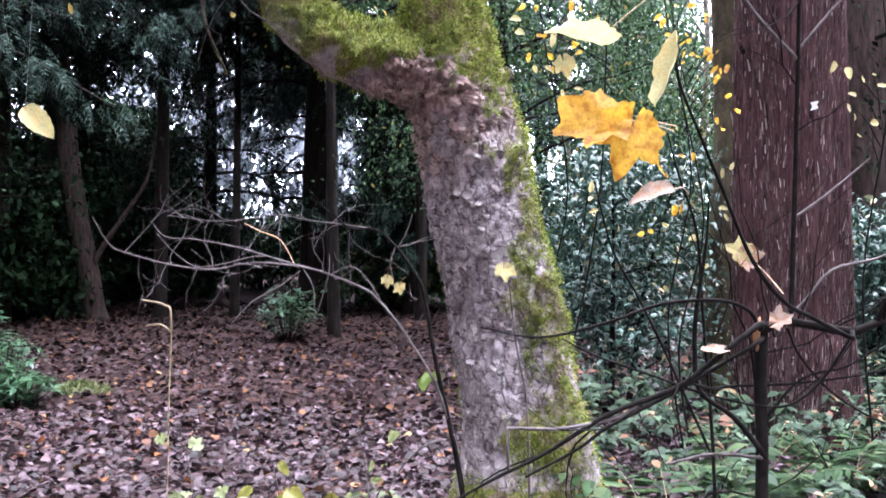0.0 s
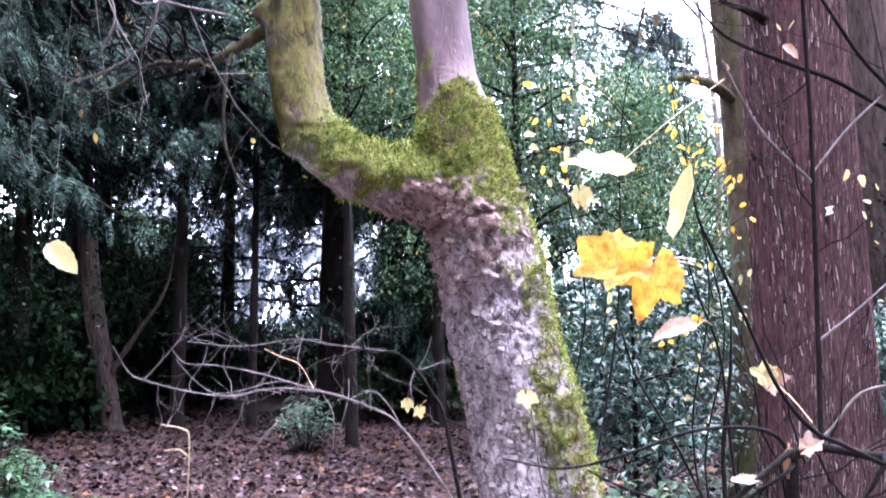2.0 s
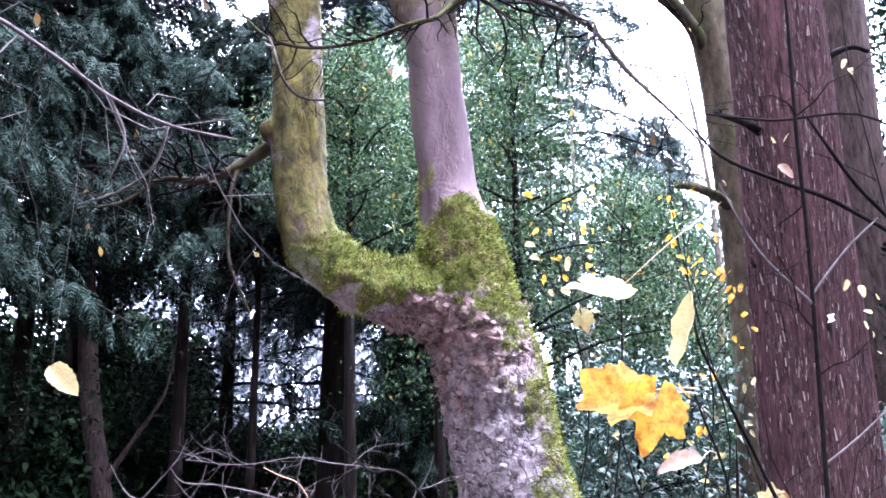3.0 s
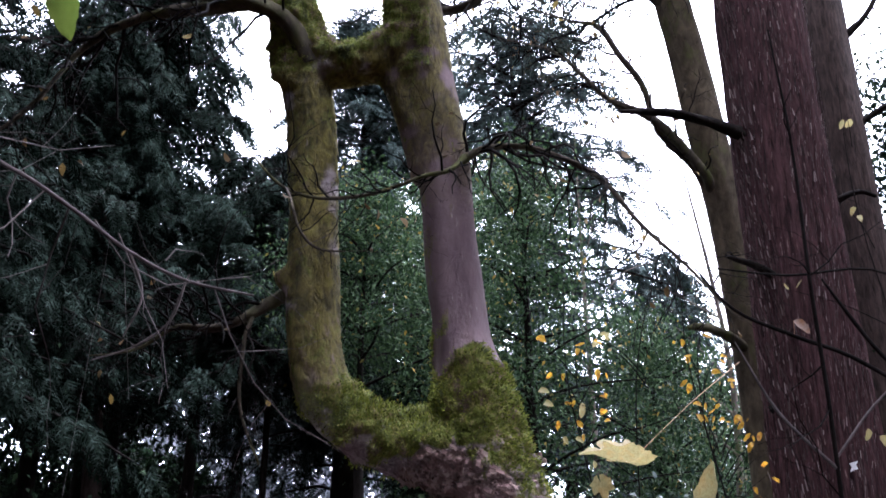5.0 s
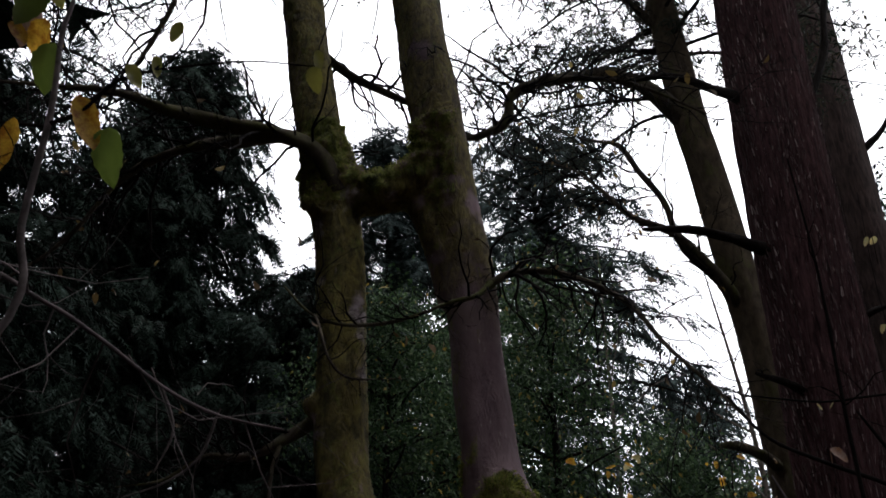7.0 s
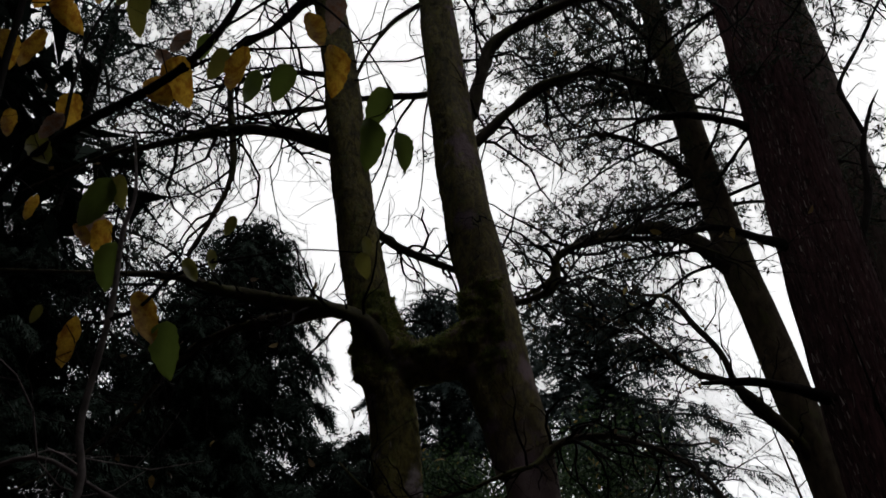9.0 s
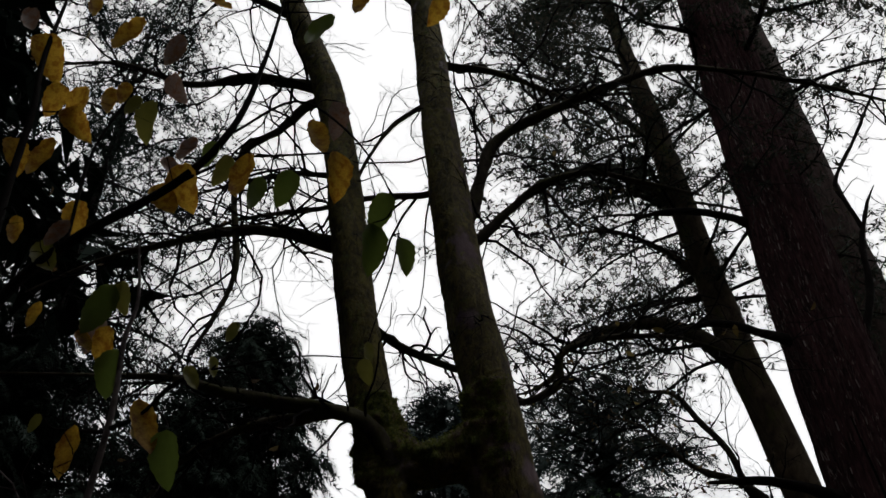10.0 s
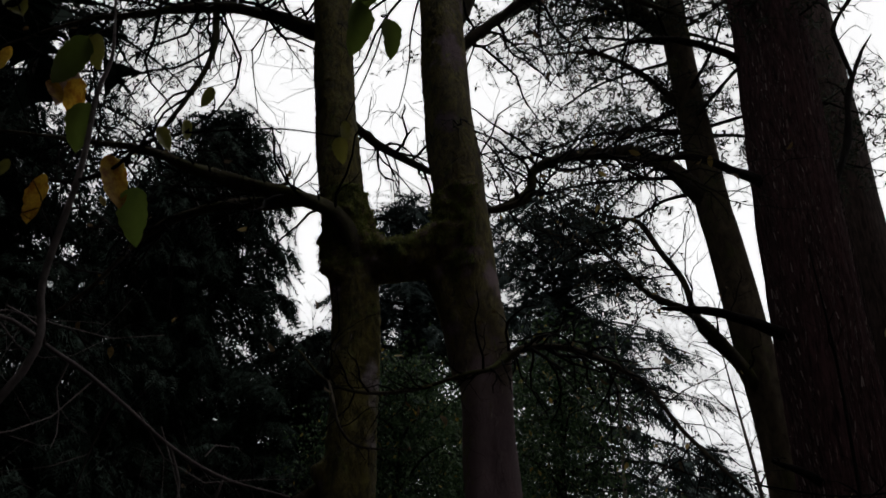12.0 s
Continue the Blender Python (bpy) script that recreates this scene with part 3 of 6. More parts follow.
    me.vertices.foreach_set("co", co.astype(np.float32).ravel())
    scar = np.clip(1.25 * np.exp(-(((x + 0.74) / 0.07) ** 2 + ((z - 2.54 - 0.6 * (x + 0.74) * -1) / 0.12) ** 2)) * (y < 4.45) * (0.6 + blot2), 0, 1)
    for key, val in (("moss", moss), ("algae", algae), ("flaky", flaky), ("scar", scar), ("satin", satin), ("plated", below * (x > -0.45))):
        me.attributes.new(key, "FLOAT", "POINT").data.foreach_set("value", val.astype(np.float32))
    me.polygons.foreach_set("use_smooth", np.ones(len(me.polygons), bool))
    me.update()
    trunk = part("trunk", me, BARK, tree)
    rng = np.random.default_rng(8)
    # moss tufts
    near = np.where((moss > 0.5) & (high < 0.15 + 0.5 * rng.random(n)) & (z < 6.0) & (no[:, 1] < 0.6) & ((blot2 + 0.5 * fine > 0.12) | (z > 2.3) | (rng.random(n) < 0.15)))[0]
    pick = rng.choice(near, 80000)
    s = Shape()
    d = no[pick] + 0.55 * unit(rng, len(pick)) + (0, 0, -0.15)
    scatter(s, [(0, -0.16, 0), (0, 0.16, 0), (1, 0, 0.1)], [(0, 1, 2)], co[pick] + 0.012 * unit(rng, len(pick)) - 0.003 * no[pick], frames(d, unit(rng, len(pick))), rng.uniform(0.009, 0.023, len(pick)) * np.where((z[pick] > 2.95) | (x[pick] < -0.75), 0.68, 1.0))
    part("moss", s, MOSS, trunk, "bright green moss in short dense tufts", "stuff")
    # curling flakes of bark
    for key, mat, tag, count in ((flaky, RED_FLAKE, "thick curling reddish bark flakes under the graft", 2000), (shagg * (1 - flaky), FLAKE, "thin grey bark flakes peeling in rings", 700)):
        cand = np.where((key > 0.5) & (no[:, 1] < 0.5) & (bands > -0.1))[0]
        pick = rng.choice(cand, count)
        up = no[pick] + 0.34 * unit(rng, count)
        along = np.cross(no[pick], (0, 0, 1.0)) + 0.35 * unit(rng, count) + (0, 0, 0.25)
        s = Shape()
        scatter(s, [(-0.5, -0.24, 0), (0.5, -0.3, 0.06), (0.55, 0.2, 0.22), (-0.45, 0.28, 0.3), (-0.5, -0.24, -0.12), (0.5, -0.3, -0.1), (0.55, 0.2, 0.1), (-0.45, 0.28, 0.2)], [(0, 1, 2, 3), (4, 7, 6, 5), (3, 2, 6, 7), (0, 3, 7, 4), (1, 5, 6, 2)], co[pick], frames(along, up), 0.009 + 0.028 * rng.random(count) ** 2)
        part("flaking_bark", s, mat, trunk, tag, "stuff", smooth=False)
    return tree


FORKED = forked_tree()


def twig_cloud(shape, ctrl, rng, count, length, droop=0.0, spread=0.8, r0=0.006, depth=1, lean=(0, 0, 0)):
    """Fine crooked side twigs along a branch, with twigs of their own."""
    p = spline(ctrl, 6)
    for i in range(count):
        k = int(len(p) * (0.15 + 0.85 * (i + rng.random()) / count) * 0.999)
        a = p[k]
        t = p[min(k + 1, len(p) - 1), :3] - p[max(k - 1, 0), :3]
        t = t / (np.linalg.norm(t) + 1e-9)
        d = 0.6 * t + spread * unit(rng, 1)[0] + np.array(lean)
        d /= np.linalg.norm(d)
        l = length * rng.uniform(0.5, 1.3)
        r = min(r0, a[3] * 0.7) * rng.uniform(0.6, 1.1)
        q, pts = a[:3].copy(), []
        k2 = 7 if depth > 1 else 5 if depth > 0 else 4
        for j in range(k2):
            pts.append((*q, r * (1 - 0.8 * j / k2)))
            q = q + d * l / (k2 - 1)
            d = d + (0.42 + 0.06 * depth) * unit(rng, 1)[0] + np.array((0, 0, -droop * 0.3))
            d /= np.linalg.norm(d)
        tube(shape, pts, 3, 1, cap=False)
        if depth > 0:
            twig_cloud(shape, pts, rng, rng.integers(2, 5), l * 0.5, droop, spread, r * 0.66, depth - 1, lean)


def branches(tree, rows, material, twigs=None, seed=3, sides=10, thick=1.0, dead=0):
    """Each branch is a part of its tree; the fine twigs on them are one more."""
    rng = np.random.default_rng(seed)
    fine = Shape()
    ph = rng.uniform(0, 6.28, 3)

    def knots(a, p):
        q = p[:, 0:1] * 9 + p[:, 2:3] * 7
        return p[:, 3:4] * (0.12 * np.sin(q + 2 * a[None] + ph[0]) + 0.1 * np.sin(2.7 * q + 3 * a[None] + ph[1]))

    for ctrl, count, length, droop in rows:
        s = Shape()
        tube(s, ctrl, sides, 6, knots)
        part("branch", s, material, tree)
        if count:
            high = ctrl[0][2] > 5.9 and thick > 1
            twig_cloud(fine, ctrl, rng, int(count * thick * (0.6 if high else 1)), length * (1.3 if high else 1), droop * (0.5 if high else 1), r0=0.016 if high else 0.013, depth=2)
    if fine.n:
        part("twig_growth", fine, twigs or TWIG_BARK, tree, "fine bare crooked twigs", "stuff")
    if dead:
        v = np.concatenate(fine.v)
        s = Shape()
        pick = v[rng.integers(0, len(v), dead)]
        scatter(s, *OVAL_LEAF, pick, frames(unit(rng, dead) - (0, 0, 0.6), unit(rng, dead)), rng.uniform(0.04, 0.085, dead))
        part("withered_foliage", s, DEAD, tree, "few withered brown leaves", "stuff")


branches(FORKED, [
    ([(-0.93, 4.5, 3.26, 0.035), (-1.11, 4.45, 3.12, 0.029), (-1.28, 4.42, 3.04, 0.023), (-1.48, 4.4, 3.04, 0.013), (-1.67, 4.4, 2.93, 0.008), (-1.9, 4.4, 2.9, 0.004)], 9, 0.5, 0.3),
    ([(-1.11, 4.44, 3.1, 0.014), (-1.13, 4.4, 2.95, 0.011), (-1.13, 4.4, 2.64, 0.008), (-1.02, 4.4, 2.36, 0.005)], 4, 0.3, 0.4),
    ([(-0.14, 4.42, 3.86, 0.036), (-0.02, 4.36, 3.92, 0.027), (0.1, 4.36, 3.98, 0.022), (0.34, 4.36, 3.97, 0.016), (0.65, 4.3, 3.78, 0.013), (0.83, 4.2, 3.47, 0.01), (1.02, 4.1, 3.2, 0.007), (1.17, 4.0, 2.94, 0.003)], 16, 0.5, 0.4),
    ([(-0.02, 4.34, 3.92, 0.014), (-0.1, 4.24, 3.8, 0.012), (-0.23, 4.2, 3.75, 0.011), (-0.48, 4.2, 3.66, 0.0095), (-0.74, 4.2, 3.64, 0.009), (-0.94, 4.2, 3.71, 0.008), (-1.09, 4.2, 3.87, 0.006)], 8, 0.45, 0.2),
    ([(-0.92, 4.2, 3.7, 0.007), (-0.85, 3.98, 3.54, 0.0065), (-0.78, 3.9, 3.34, 0.006), (-0.68, 3.9, 3.25, 0.005), (-0.47, 3.9, 3.24, 0.003)], 2, 0.2, 0.2),
    ([(-0.85, 4.36, 4.52, 0.064), (-0.98, 4.3, 4.75, 0.05), (-1.19, 4.28, 4.87, 0.049), (-1.5, 4.2, 4.91, 0.042), (-1.8, 4.1, 4.95, 0.035), (-2.07, 4.0, 5.01, 0.025), (-2.4, 3.9, 5.0, 0.014), (-3.0, 3.7, 4.95, 0.006)], 12, 0.6, 0.3),
    ([(-1.19, 4.28, 4.87, 0.042), (-1.39, 4.3, 4.86, 0.038), (-1.72, 4.3, 4.83, 0.03), (-1.97, 4.3, 4.73, 0.023), (-2.14, 4.3, 4.58, 0.016), (-2.35, 4.3, 4.26, 0.012), (-2.59, 4.3, 4.06, 0.008), (-2.9, 4.3, 3.9, 0.004)], 12, 0.6, 0.3),
    ([(-1.24, 4.46, 6.4, 0.07), (-1.38, 4.5, 6.45, 0.06), (-1.62, 4.5, 6.57, 0.049), (-1.97, 4.5, 6.67, 0.041), (-2.31, 4.5, 6.67, 0.033), (-2.68, 4.5, 6.61, 0.025), (-3.06, 4.5, 6.55, 0.016), (-3.6, 4.5, 6.3, 0.006)], 14, 0.8, 0.4),
    ([(-1.5, 4.48, 8.26, 0.07), (-1.66, 4.5, 8.34, 0.057), (-2.2, 4.5, 8.57, 0.044), (-2.76, 4.5, 8.59, 0.03), (-3.53, 4.5, 9.07, 0.02), (-4.4, 4.5, 9.2, 0.008)], 14, 0.9, 0.4),
    ([(-1.48, 4.48, 8.1, 0.055), (-1.66, 4.5, 8.06, 0.042), (-1.87, 4.5, 7.79, 0.034), (-2.13, 4.5, 7.59, 0.03), (-2.16, 4.5, 7.13, 0.027), (-2.04, 4.5, 6.3, 0.022), (-2.14, 4.5, 5.85, 0.016), (-2.26, 4.5, 5.57, 0.01)], 12, 0.8, 0.5),
    ([(-1.08, 4.5, 5.7, 0.032), (-0.95, 4.58, 5.6, 0.028), (-0.79, 4.6, 5.48, 0.025), (-0.5, 4.6, 5.31, 0.021), (-0.36, 4.56, 5.24, 0.02)], 5, 0.6, 0.8),
    ([(-0.55, 4.52, 6.93, 0.032), (-0.69, 4.6, 6.94, 0.029), (-1.12, 4.62, 6.99, 0.021), (-1.5, 4.6, 6.92, 0.019), (-2.07, 4.6, 6.91, 0.015), (-2.49, 4.6, 6.79, 0.01), (-3.0, 4.6, 6.7, 0.005)], 14, 0.8, 0.5),
    ([(-0.47, 4.5, 6.45, 0.06), (-0.36, 4.58, 6.66, 0.053), (-0.26, 4.6, 7.07, 0.05), (-0.13, 4.6, 7.44, 0.047), (0.26, 4.6, 7.71, 0.04), (0.83, 4.6, 7.97, 0.036), (1.3, 4.6, 8.11, 0.03), (1.81, 4.6, 7.97, 0.022), (2.35, 4.6, 7.69, 0.017), (2.8, 4.6, 7.4, 0.012), (3.3, 4.6, 7.0, 0.005)], 18, 0.8, 0.5),
    ([(-0.45, 4.5, 6.25, 0.05), (-0.31, 4.58, 6.4, 0.04), (-0.07, 4.6, 6.68, 0.033), (0.19, 4.6, 6.91, 0.029), (0.53, 4.6, 6.98, 0.025), (0.84, 4.6, 6.84, 0.018), (1.3, 4.6, 6.6, 0.008)], 12, 0.7, 0.5),
    ([(-0.26, 4.55, 5.02, 0.03), (-0.09, 4.68, 5.08, 0.025), (0.11, 4.7, 5.19, 0.025), (0.15, 4.7, 5.41, 0.025), (0.32, 4.7, 5.5, 0.022), (0.61, 4.7, 5.51, 0.018), (0.93, 4.7, 5.45, 0.014), (1.35, 4.7, 5.2, 0.006)], 16, 0.6, 0.3),
    ([(-0.58, 4.5, 8.42, 0.045), (-0.41, 4.58, 8.46, 0.034), (-0.06, 4.6, 8.33, 0.028), (0.29, 4.6, 8.04, 0.023), (0.5, 4.6, 7.81, 0.016), (0.8, 4.6, 7.3, 0.007)], 10, 0.7, 0.5),
    ([(-0.58, 4.48, 7.98, 0.028), (-0.69, 4.5, 7.88, 0.023), (-0.94, 4.5, 7.66, 0.018), (-1.15, 4.5, 7.23, 0.013), (-1.25, 4.5, 6.8, 0.006)], 6, 0.6, 0.5),
    ([(-0.7, 4.5, 9.7, 0.05), (-0.3, 4.6, 10.2, 0.035), (0.3, 4.7, 10.4, 0.02), (0.9, 4.7, 10.2, 0.008)], 14, 0.9, 0.5),
    ([(-0.68, 4.5, 9.3, 0.05), (-1.1, 4.4, 9.9, 0.035), (-1.5, 4.2, 10.2, 0.02), (-1.7, 4.1, 10.9, 0.008)], 14, 0.9, 0.5),
    ([(-1.84, 4.5, 9.4, 0.05), (-2.5, 4.4, 9.9, 0.035), (-3.2, 4.3, 10.2, 0.02), (-4.0, 4.1, 10.3, 0.008)], 16, 0.9, 0.5),
    ([(-1.3, 4.46, 7.1, 0.03), (-1.8, 4.6, 7.35, 0.02), (-2.5, 4.8, 7.5, 0.014), (-3.3, 4.9, 7.4, 0.006)], 12, 0.8, 0.5),
], BRANCH_BARK, seed=11, thick=3.0, dead=160)


# ---- the big red-barked conifer and its neighbours ----
def sprays_on(shape, ctrl, rng, count, size, piece, hang=0.5, out=0.6, jitter=0.05):
    """Foliage sprays on both sides of a limb."""
    p = spline(ctrl, 6)
    k = (len(p) * (0.12 + 0.88 * rng.random(count)) * 0.999).astype(int)
    t = p[np.minimum(k + 1, len(p) - 1), :3] - p[np.maximum(k - 1, 0), :3]
    t /= np.linalg.norm(t, axis=1)[:, None] + 1e-9
    flat = np.cross(t, (0, 0, 1.0)) * rng.choice((-1, 1), count)[:, None]
    d = out * t + flat * rng.uniform(0.4, 1.1, count)[:, None] + 0.35 * unit(rng, count) - np.array((0, 0, hang)) * rng.uniform(0.3, 1.4, count)[:, None]
    up = np.array((0, 0, 1.0)) + 0.5 * unit(rng, count)
    scatter(shape, *piece, p[k, :3] + jitter * unit(rng, count), frames(d, up), size * rng.uniform(0.6, 1.3, count))


def clumps_on(wood, green, ctrl, rng, twigs, per, size, spread=0.2, length=0.6):
    """Side twigs along a limb, each with a clump of tufts round its outer half."""
    p = spline(ctrl, 6)
    for i in range(twigs):
        a = p[int(len(p) * (0.2 + 0.8 * (i + rng.random()) / twigs) * 0.999)]
        d = unit(rng, 1)[0] * (1, 1, 0.6) + (0, 0, 0.15)
        l = length * rng.uniform(0.5, 1.3)
        b = a[:3] + d * l
        m = 0.5 * (a[:3] + b) + 0.1 * l * unit(rng, 1)[0]
        tube(wood, [(*a[:3], 0.011), (*m, 0.008), (*b, 0.003)], 3, 2, cap=False)
        k = max(3, int(per * rng.uniform(0.5, 1.4)))
        c = np.where(rng.random((k, 1)) < 0.3, m, b) + spread * rng.normal(size=(k, 3)) * (1, 1, 0.6)
        scatter(green, *TUFTS[i % 3], c, frames(unit(rng, k) + 0.6 * d, unit(rng, k)), size * rng.uniform(0.6, 1.3, k))


def limb_path(rng, a, az, l, lift, sag, r):
    pts = []
    for j in range(5):
        s = j / 4
        wob = 0.05 * l * rng.normal(size=3) * s
        pts.append((a[0] + math.cos(az) * l * s + wob[0], a[1] + math.sin(az) * l * s + wob[1], a[2] + l * (lift * s - sag * s * s) + 0.5 * wob[2], r * (1 - 0.85 * s)))
    return pts


def conifer(name, label, x, y, height, reach, low, limbs, per, size, seed, leaf, girth=0.22, hang=0.5, sag=0.45, lift=0.15, blunt=1.0, bark=None, fill=0.35, even=0.3, piece=None, clump=0):
    rng = np.random.default_rng(seed)
    z0 = float(rise(x, y))
    tree = thing(name, label, "tree", x, y, z0)
    s = Shape()
    tube(s, [(x, y, z0 - 0.3, girth * 1.3), (x, y, z0 + 0.4, girth), (x + 0.05, y, z0 + height * 0.5, girth * 0.6), (x, y, z0 + height, 0.02)], 14, 10, ridged(seed, girth * 0.05, 9))
    part("trunk", s, bark or DARK_BARK, tree)
    wood, green = Shape(), Shape()
    for i in range(limbs):
        h = (i + rng.random()) / limbs
        z = z0 + low + (height - low) * h
        l = reach * ((1 - h) ** blunt + 0.06) * rng.uniform(1.0 - even, 1.12)
        c = limb_path(rng, (x, y, z), i * 2.4 + rng.uniform(-0.4, 0.4), l, lift + 0.25 * h, sag, 0.012 + 0.012 * l)
        tube(wood, c, 4, 2, cap=False)
        if clump:
            clumps_on(wood, green, c, rng, int(clump * l) + 2, per, size, 0.25, 0.7)
            continue
        sprays_on(green, c, rng, max(8, int(per * l / reach)), size, piece or SPRAY, hang, jitter=0.14)
        if fill:
            sprays_on(green, c[:4], rng, max(4, int(per * fill * 0.3 * l / reach)), size * 2.1, INNER_SPRAY, hang, jitter=0.3)
    part("branchwork", wood, bark or DARK_BARK, tree, "slender drooping limbs", "stuff")
    part("crown", green, leaf, tree, "", "stuff")
    return tree


def broadleaf(name, label, x, y, height, reach, low, limbs, clumps, per, size, seed, leaf, girth=0.1, piece=None, bark=None, category="tree", stems=1, blunt=0.8):
    rng = np.random.default_rng(seed)
    z0 = float(rise(x, y))
    tree = thing(name, label, category, x, y, z0)
    wood, green = Shape(), Shape()
    centres = []
    for k in range(stems):
        s = Shape()
        dx, dy = (0, 0) if stems == 1 else (0.25 * reach * math.cos(k * 2.1), 0.25 * reach * math.sin(k * 2.1))
        top = (x + dx * 2.2 + 0.1 * rng.normal(), y + dy * 2.2, z0 + height * 0.93)
        line = [(x + dx * 0.3, y + dy * 0.3, z0 - 0.2, girth * 1.25), (x + dx * 0.5, y + dy * 0.5, z0 + 0.3, girth), (x + dx * 1.2 + 0.06 * rng.normal(), y + dy, z0 + height * 0.5, girth * 0.65), (*top, 0.01)]
        p = tube(s, line, 9, 8, ridged(seed + k, girth * 0.06, 4))
        part("trunk" if stems == 1 else "stem", s, bark or DARK_BARK, tree)
        for i in range(limbs):
            h = (i + rng.random()) / limbs
            zz = z0 + low + (height * 0.95 - low) * h
            j = int(np.argmin(np.abs(p[:, 2] - zz)))
            l = reach * (1 - h) ** blunt * rng.uniform(0.6, 1.1) + 0.12 * reach
            c = limb_path(rng, p[j, :3], i * 2.4 + k + rng.uniform(-0.5, 0.5), l, 0.45, 0.25, min(0.03, girth * 0.4))
            tube(wood, c, 5, 2, cap=False)
            q = spline(c, 6)[3:]
            kk = rng.integers(0, len(q), clumps)
            centres.append(q[kk, :3] + unit(rng, clumps) * rng.uniform(0.05, 0.22, clumps)[:, None] * reach)
    centres = np.concatenate(centres)
    m = len(centres) * per
    c = np.repeat(centres, per, axis=0)
    o = rng.normal(size=(m, 3)) * (0.10 * reach + 0.06) * np.array((1, 1, 0.6))
    d = unit(rng, m) + (0, 0, -0.35)
    scatter(green, *(piece or SMALL_LEAF), c + o, frames(d, np.array((0, 0, 1.0)) + 0.9 * unit(rng, m)), size * rng.uniform(0.6, 1.25, m))
    part("branchwork", wood, bark or DARK_BARK, tree, "slender limbs", "stuff")
    part("crown", green, leaf, tree, "", "stuff")
    return tree


def red_conifer():
    tree = thing("redwood_tree", "massive straight conifer with furrowed red-brown fibrous bark", "tree", 3.03, 8.0, 0)
    s = Shape()
    tube(s, [(3.02, 8, -0.3, 0.66), (3.01, 8, 0.15, 0.56), (2.98, 8, 0.9, 0.485), (2.96, 8, 2.5, 0.455), (2.98, 8, 5, 0.42), (3.0, 8, 8, 0.41), (3.08, 8, 11.5, 0.4), (3.15, 8, 15, 0.36), (3.15, 8, 19, 0.22), (3.15, 8, 24, 0.03)], 130, 40, ridged(21, 0.017, 34))
    trunk = part("trunk", s, RED_BARK, tree)
    rng = np.random.default_rng(4)
    n = 17000
    z = 0.1 + 12 * rng.random(n) ** 1.7
    a = rng.uniform(math.pi, 2 * math.pi, n) + 0.4 * rng.normal(size=n)
    r = np.interp(z, [0, 0.9, 2.5, 5, 8, 11.5], [0.585, 0.49, 0.46, 0.425, 0.415, 0.405])
    out = np.stack([np.cos(a), np.sin(a), 0 * a], 1)
    pos = np.stack([np.interp(z, [0.9, 2.5, 5, 8, 11.5], [2.98, 2.96, 2.98, 3.0, 3.08]), np.full(n, 8.0), z], 1) + out * r[:, None]
    f = Shape()
    scatter(f, [(-0.5, -0.06, -0.08), (0.5, -0.03, 0.06), (0.5, 0.05, 0.1), (-0.45, 0.07, 0.0)], [(0, 1, 2, 3)], pos, frames(np.array((0, 0, 1.0)) + 0.14 * unit(rng, n), out + 0.5 * unit(rng, n)), 0.02 + 0.09 * rng.random(n) ** 2)
    part("fibrous_bark", f, STRIP, trunk, "lifting pale strips of fibrous bark", "stuff", smooth=False)
    tag = Shape()
    tag.add([(2.99 + dx, 7.51 + dy, 2.72 + dz) for dx, dz in ((-0.03, -0.04), (0.035, -0.02), (0.02, 0.01), (0.04, 0.04), (-0.03, 0.025), (-0.012, -0.005)) for dy in (0, -0.008)], [(0, 2, 4, 10), (4, 6, 8, 10), (1, 11, 5, 3), (5, 11, 9, 7), (0, 1, 3, 2), (2, 3, 5, 4), (4, 5, 7, 6), (6, 7, 9, 8), (8, 9, 11, 10), (10, 11, 1, 0)])
    part("tag", tag, WHITE, trunk, "small white plastic tag", smooth=False)
    rows = [
        ([(2.95, 8, 5.75, 0.09), (2.69, 7.9, 5.83, 0.07), (2.33, 7.9, 6.0, 0.055), (1.91, 7.9, 6.12, 0.04), (1.47, 7.9, 6.14, 0.02)], 2, 0.4, 0.5),
        ([(2.95, 8, 7.5, 0.085), (2.77, 7.9, 7.56, 0.07), (2.34, 7.9, 7.8, 0.052), (1.94, 7.9, 7.97, 0.036), (1.4, 7.9, 7.9, 0.015)], 3, 0.5, 0.5),
        ([(2.9, 7.9, 4.3, 0.05), (2.55, 7.7, 4.45, 0.035), (2.2, 7.5, 4.5, 0.016)], 1, 0.3, 0.4),
        ([(2.9, 8, 9.2, 0.07), (2.4, 7.9, 9.5, 0.05), (1.7, 7.8, 9.6, 0.03), (1.0, 7.7, 9.3, 0.01)], 4, 0.6, 0.6),
        ([(3.3, 8, 7.5, 0.05), (3.63, 8, 8.23, 0.042), (3.76, 8, 8.88, 0.036), (3.88, 8, 9.22, 0.03), (4.05, 8, 9.6, 0.018), (4.15, 7.9, 9.75, 0.006)], 5, 0.5, 0.0),
        ([(3.86, 8, 9.2, 0.03), (3.81, 8, 9.6, 0.028), (3.8, 8, 9.99, 0.026), (4.21, 8, 10.64, 0.023), (4.4, 8, 10.95, 0.022), (4.51, 8, 11.14, 0.02), (4.76, 8, 11.56, 0.016), (5.15, 8, 12.23, 0.01), (5.4, 8, 12.9, 0.004)], 12, 0.8, 0.0),
        ([(3.4, 8, 5.2, 0.04), (3.6, 7.9, 5.25, 0.025), (3.75, 7.9, 5.2, 0.015)], 0, 0, 0),
        ([(2.62, 8, 3.2, 0.03), (2.5, 7.8, 3.25, 0.02)], 0, 0, 0),
    ]
    branches(tree, rows, DARK_BARK, seed=13)
    wood, green = Shape(), Shape()
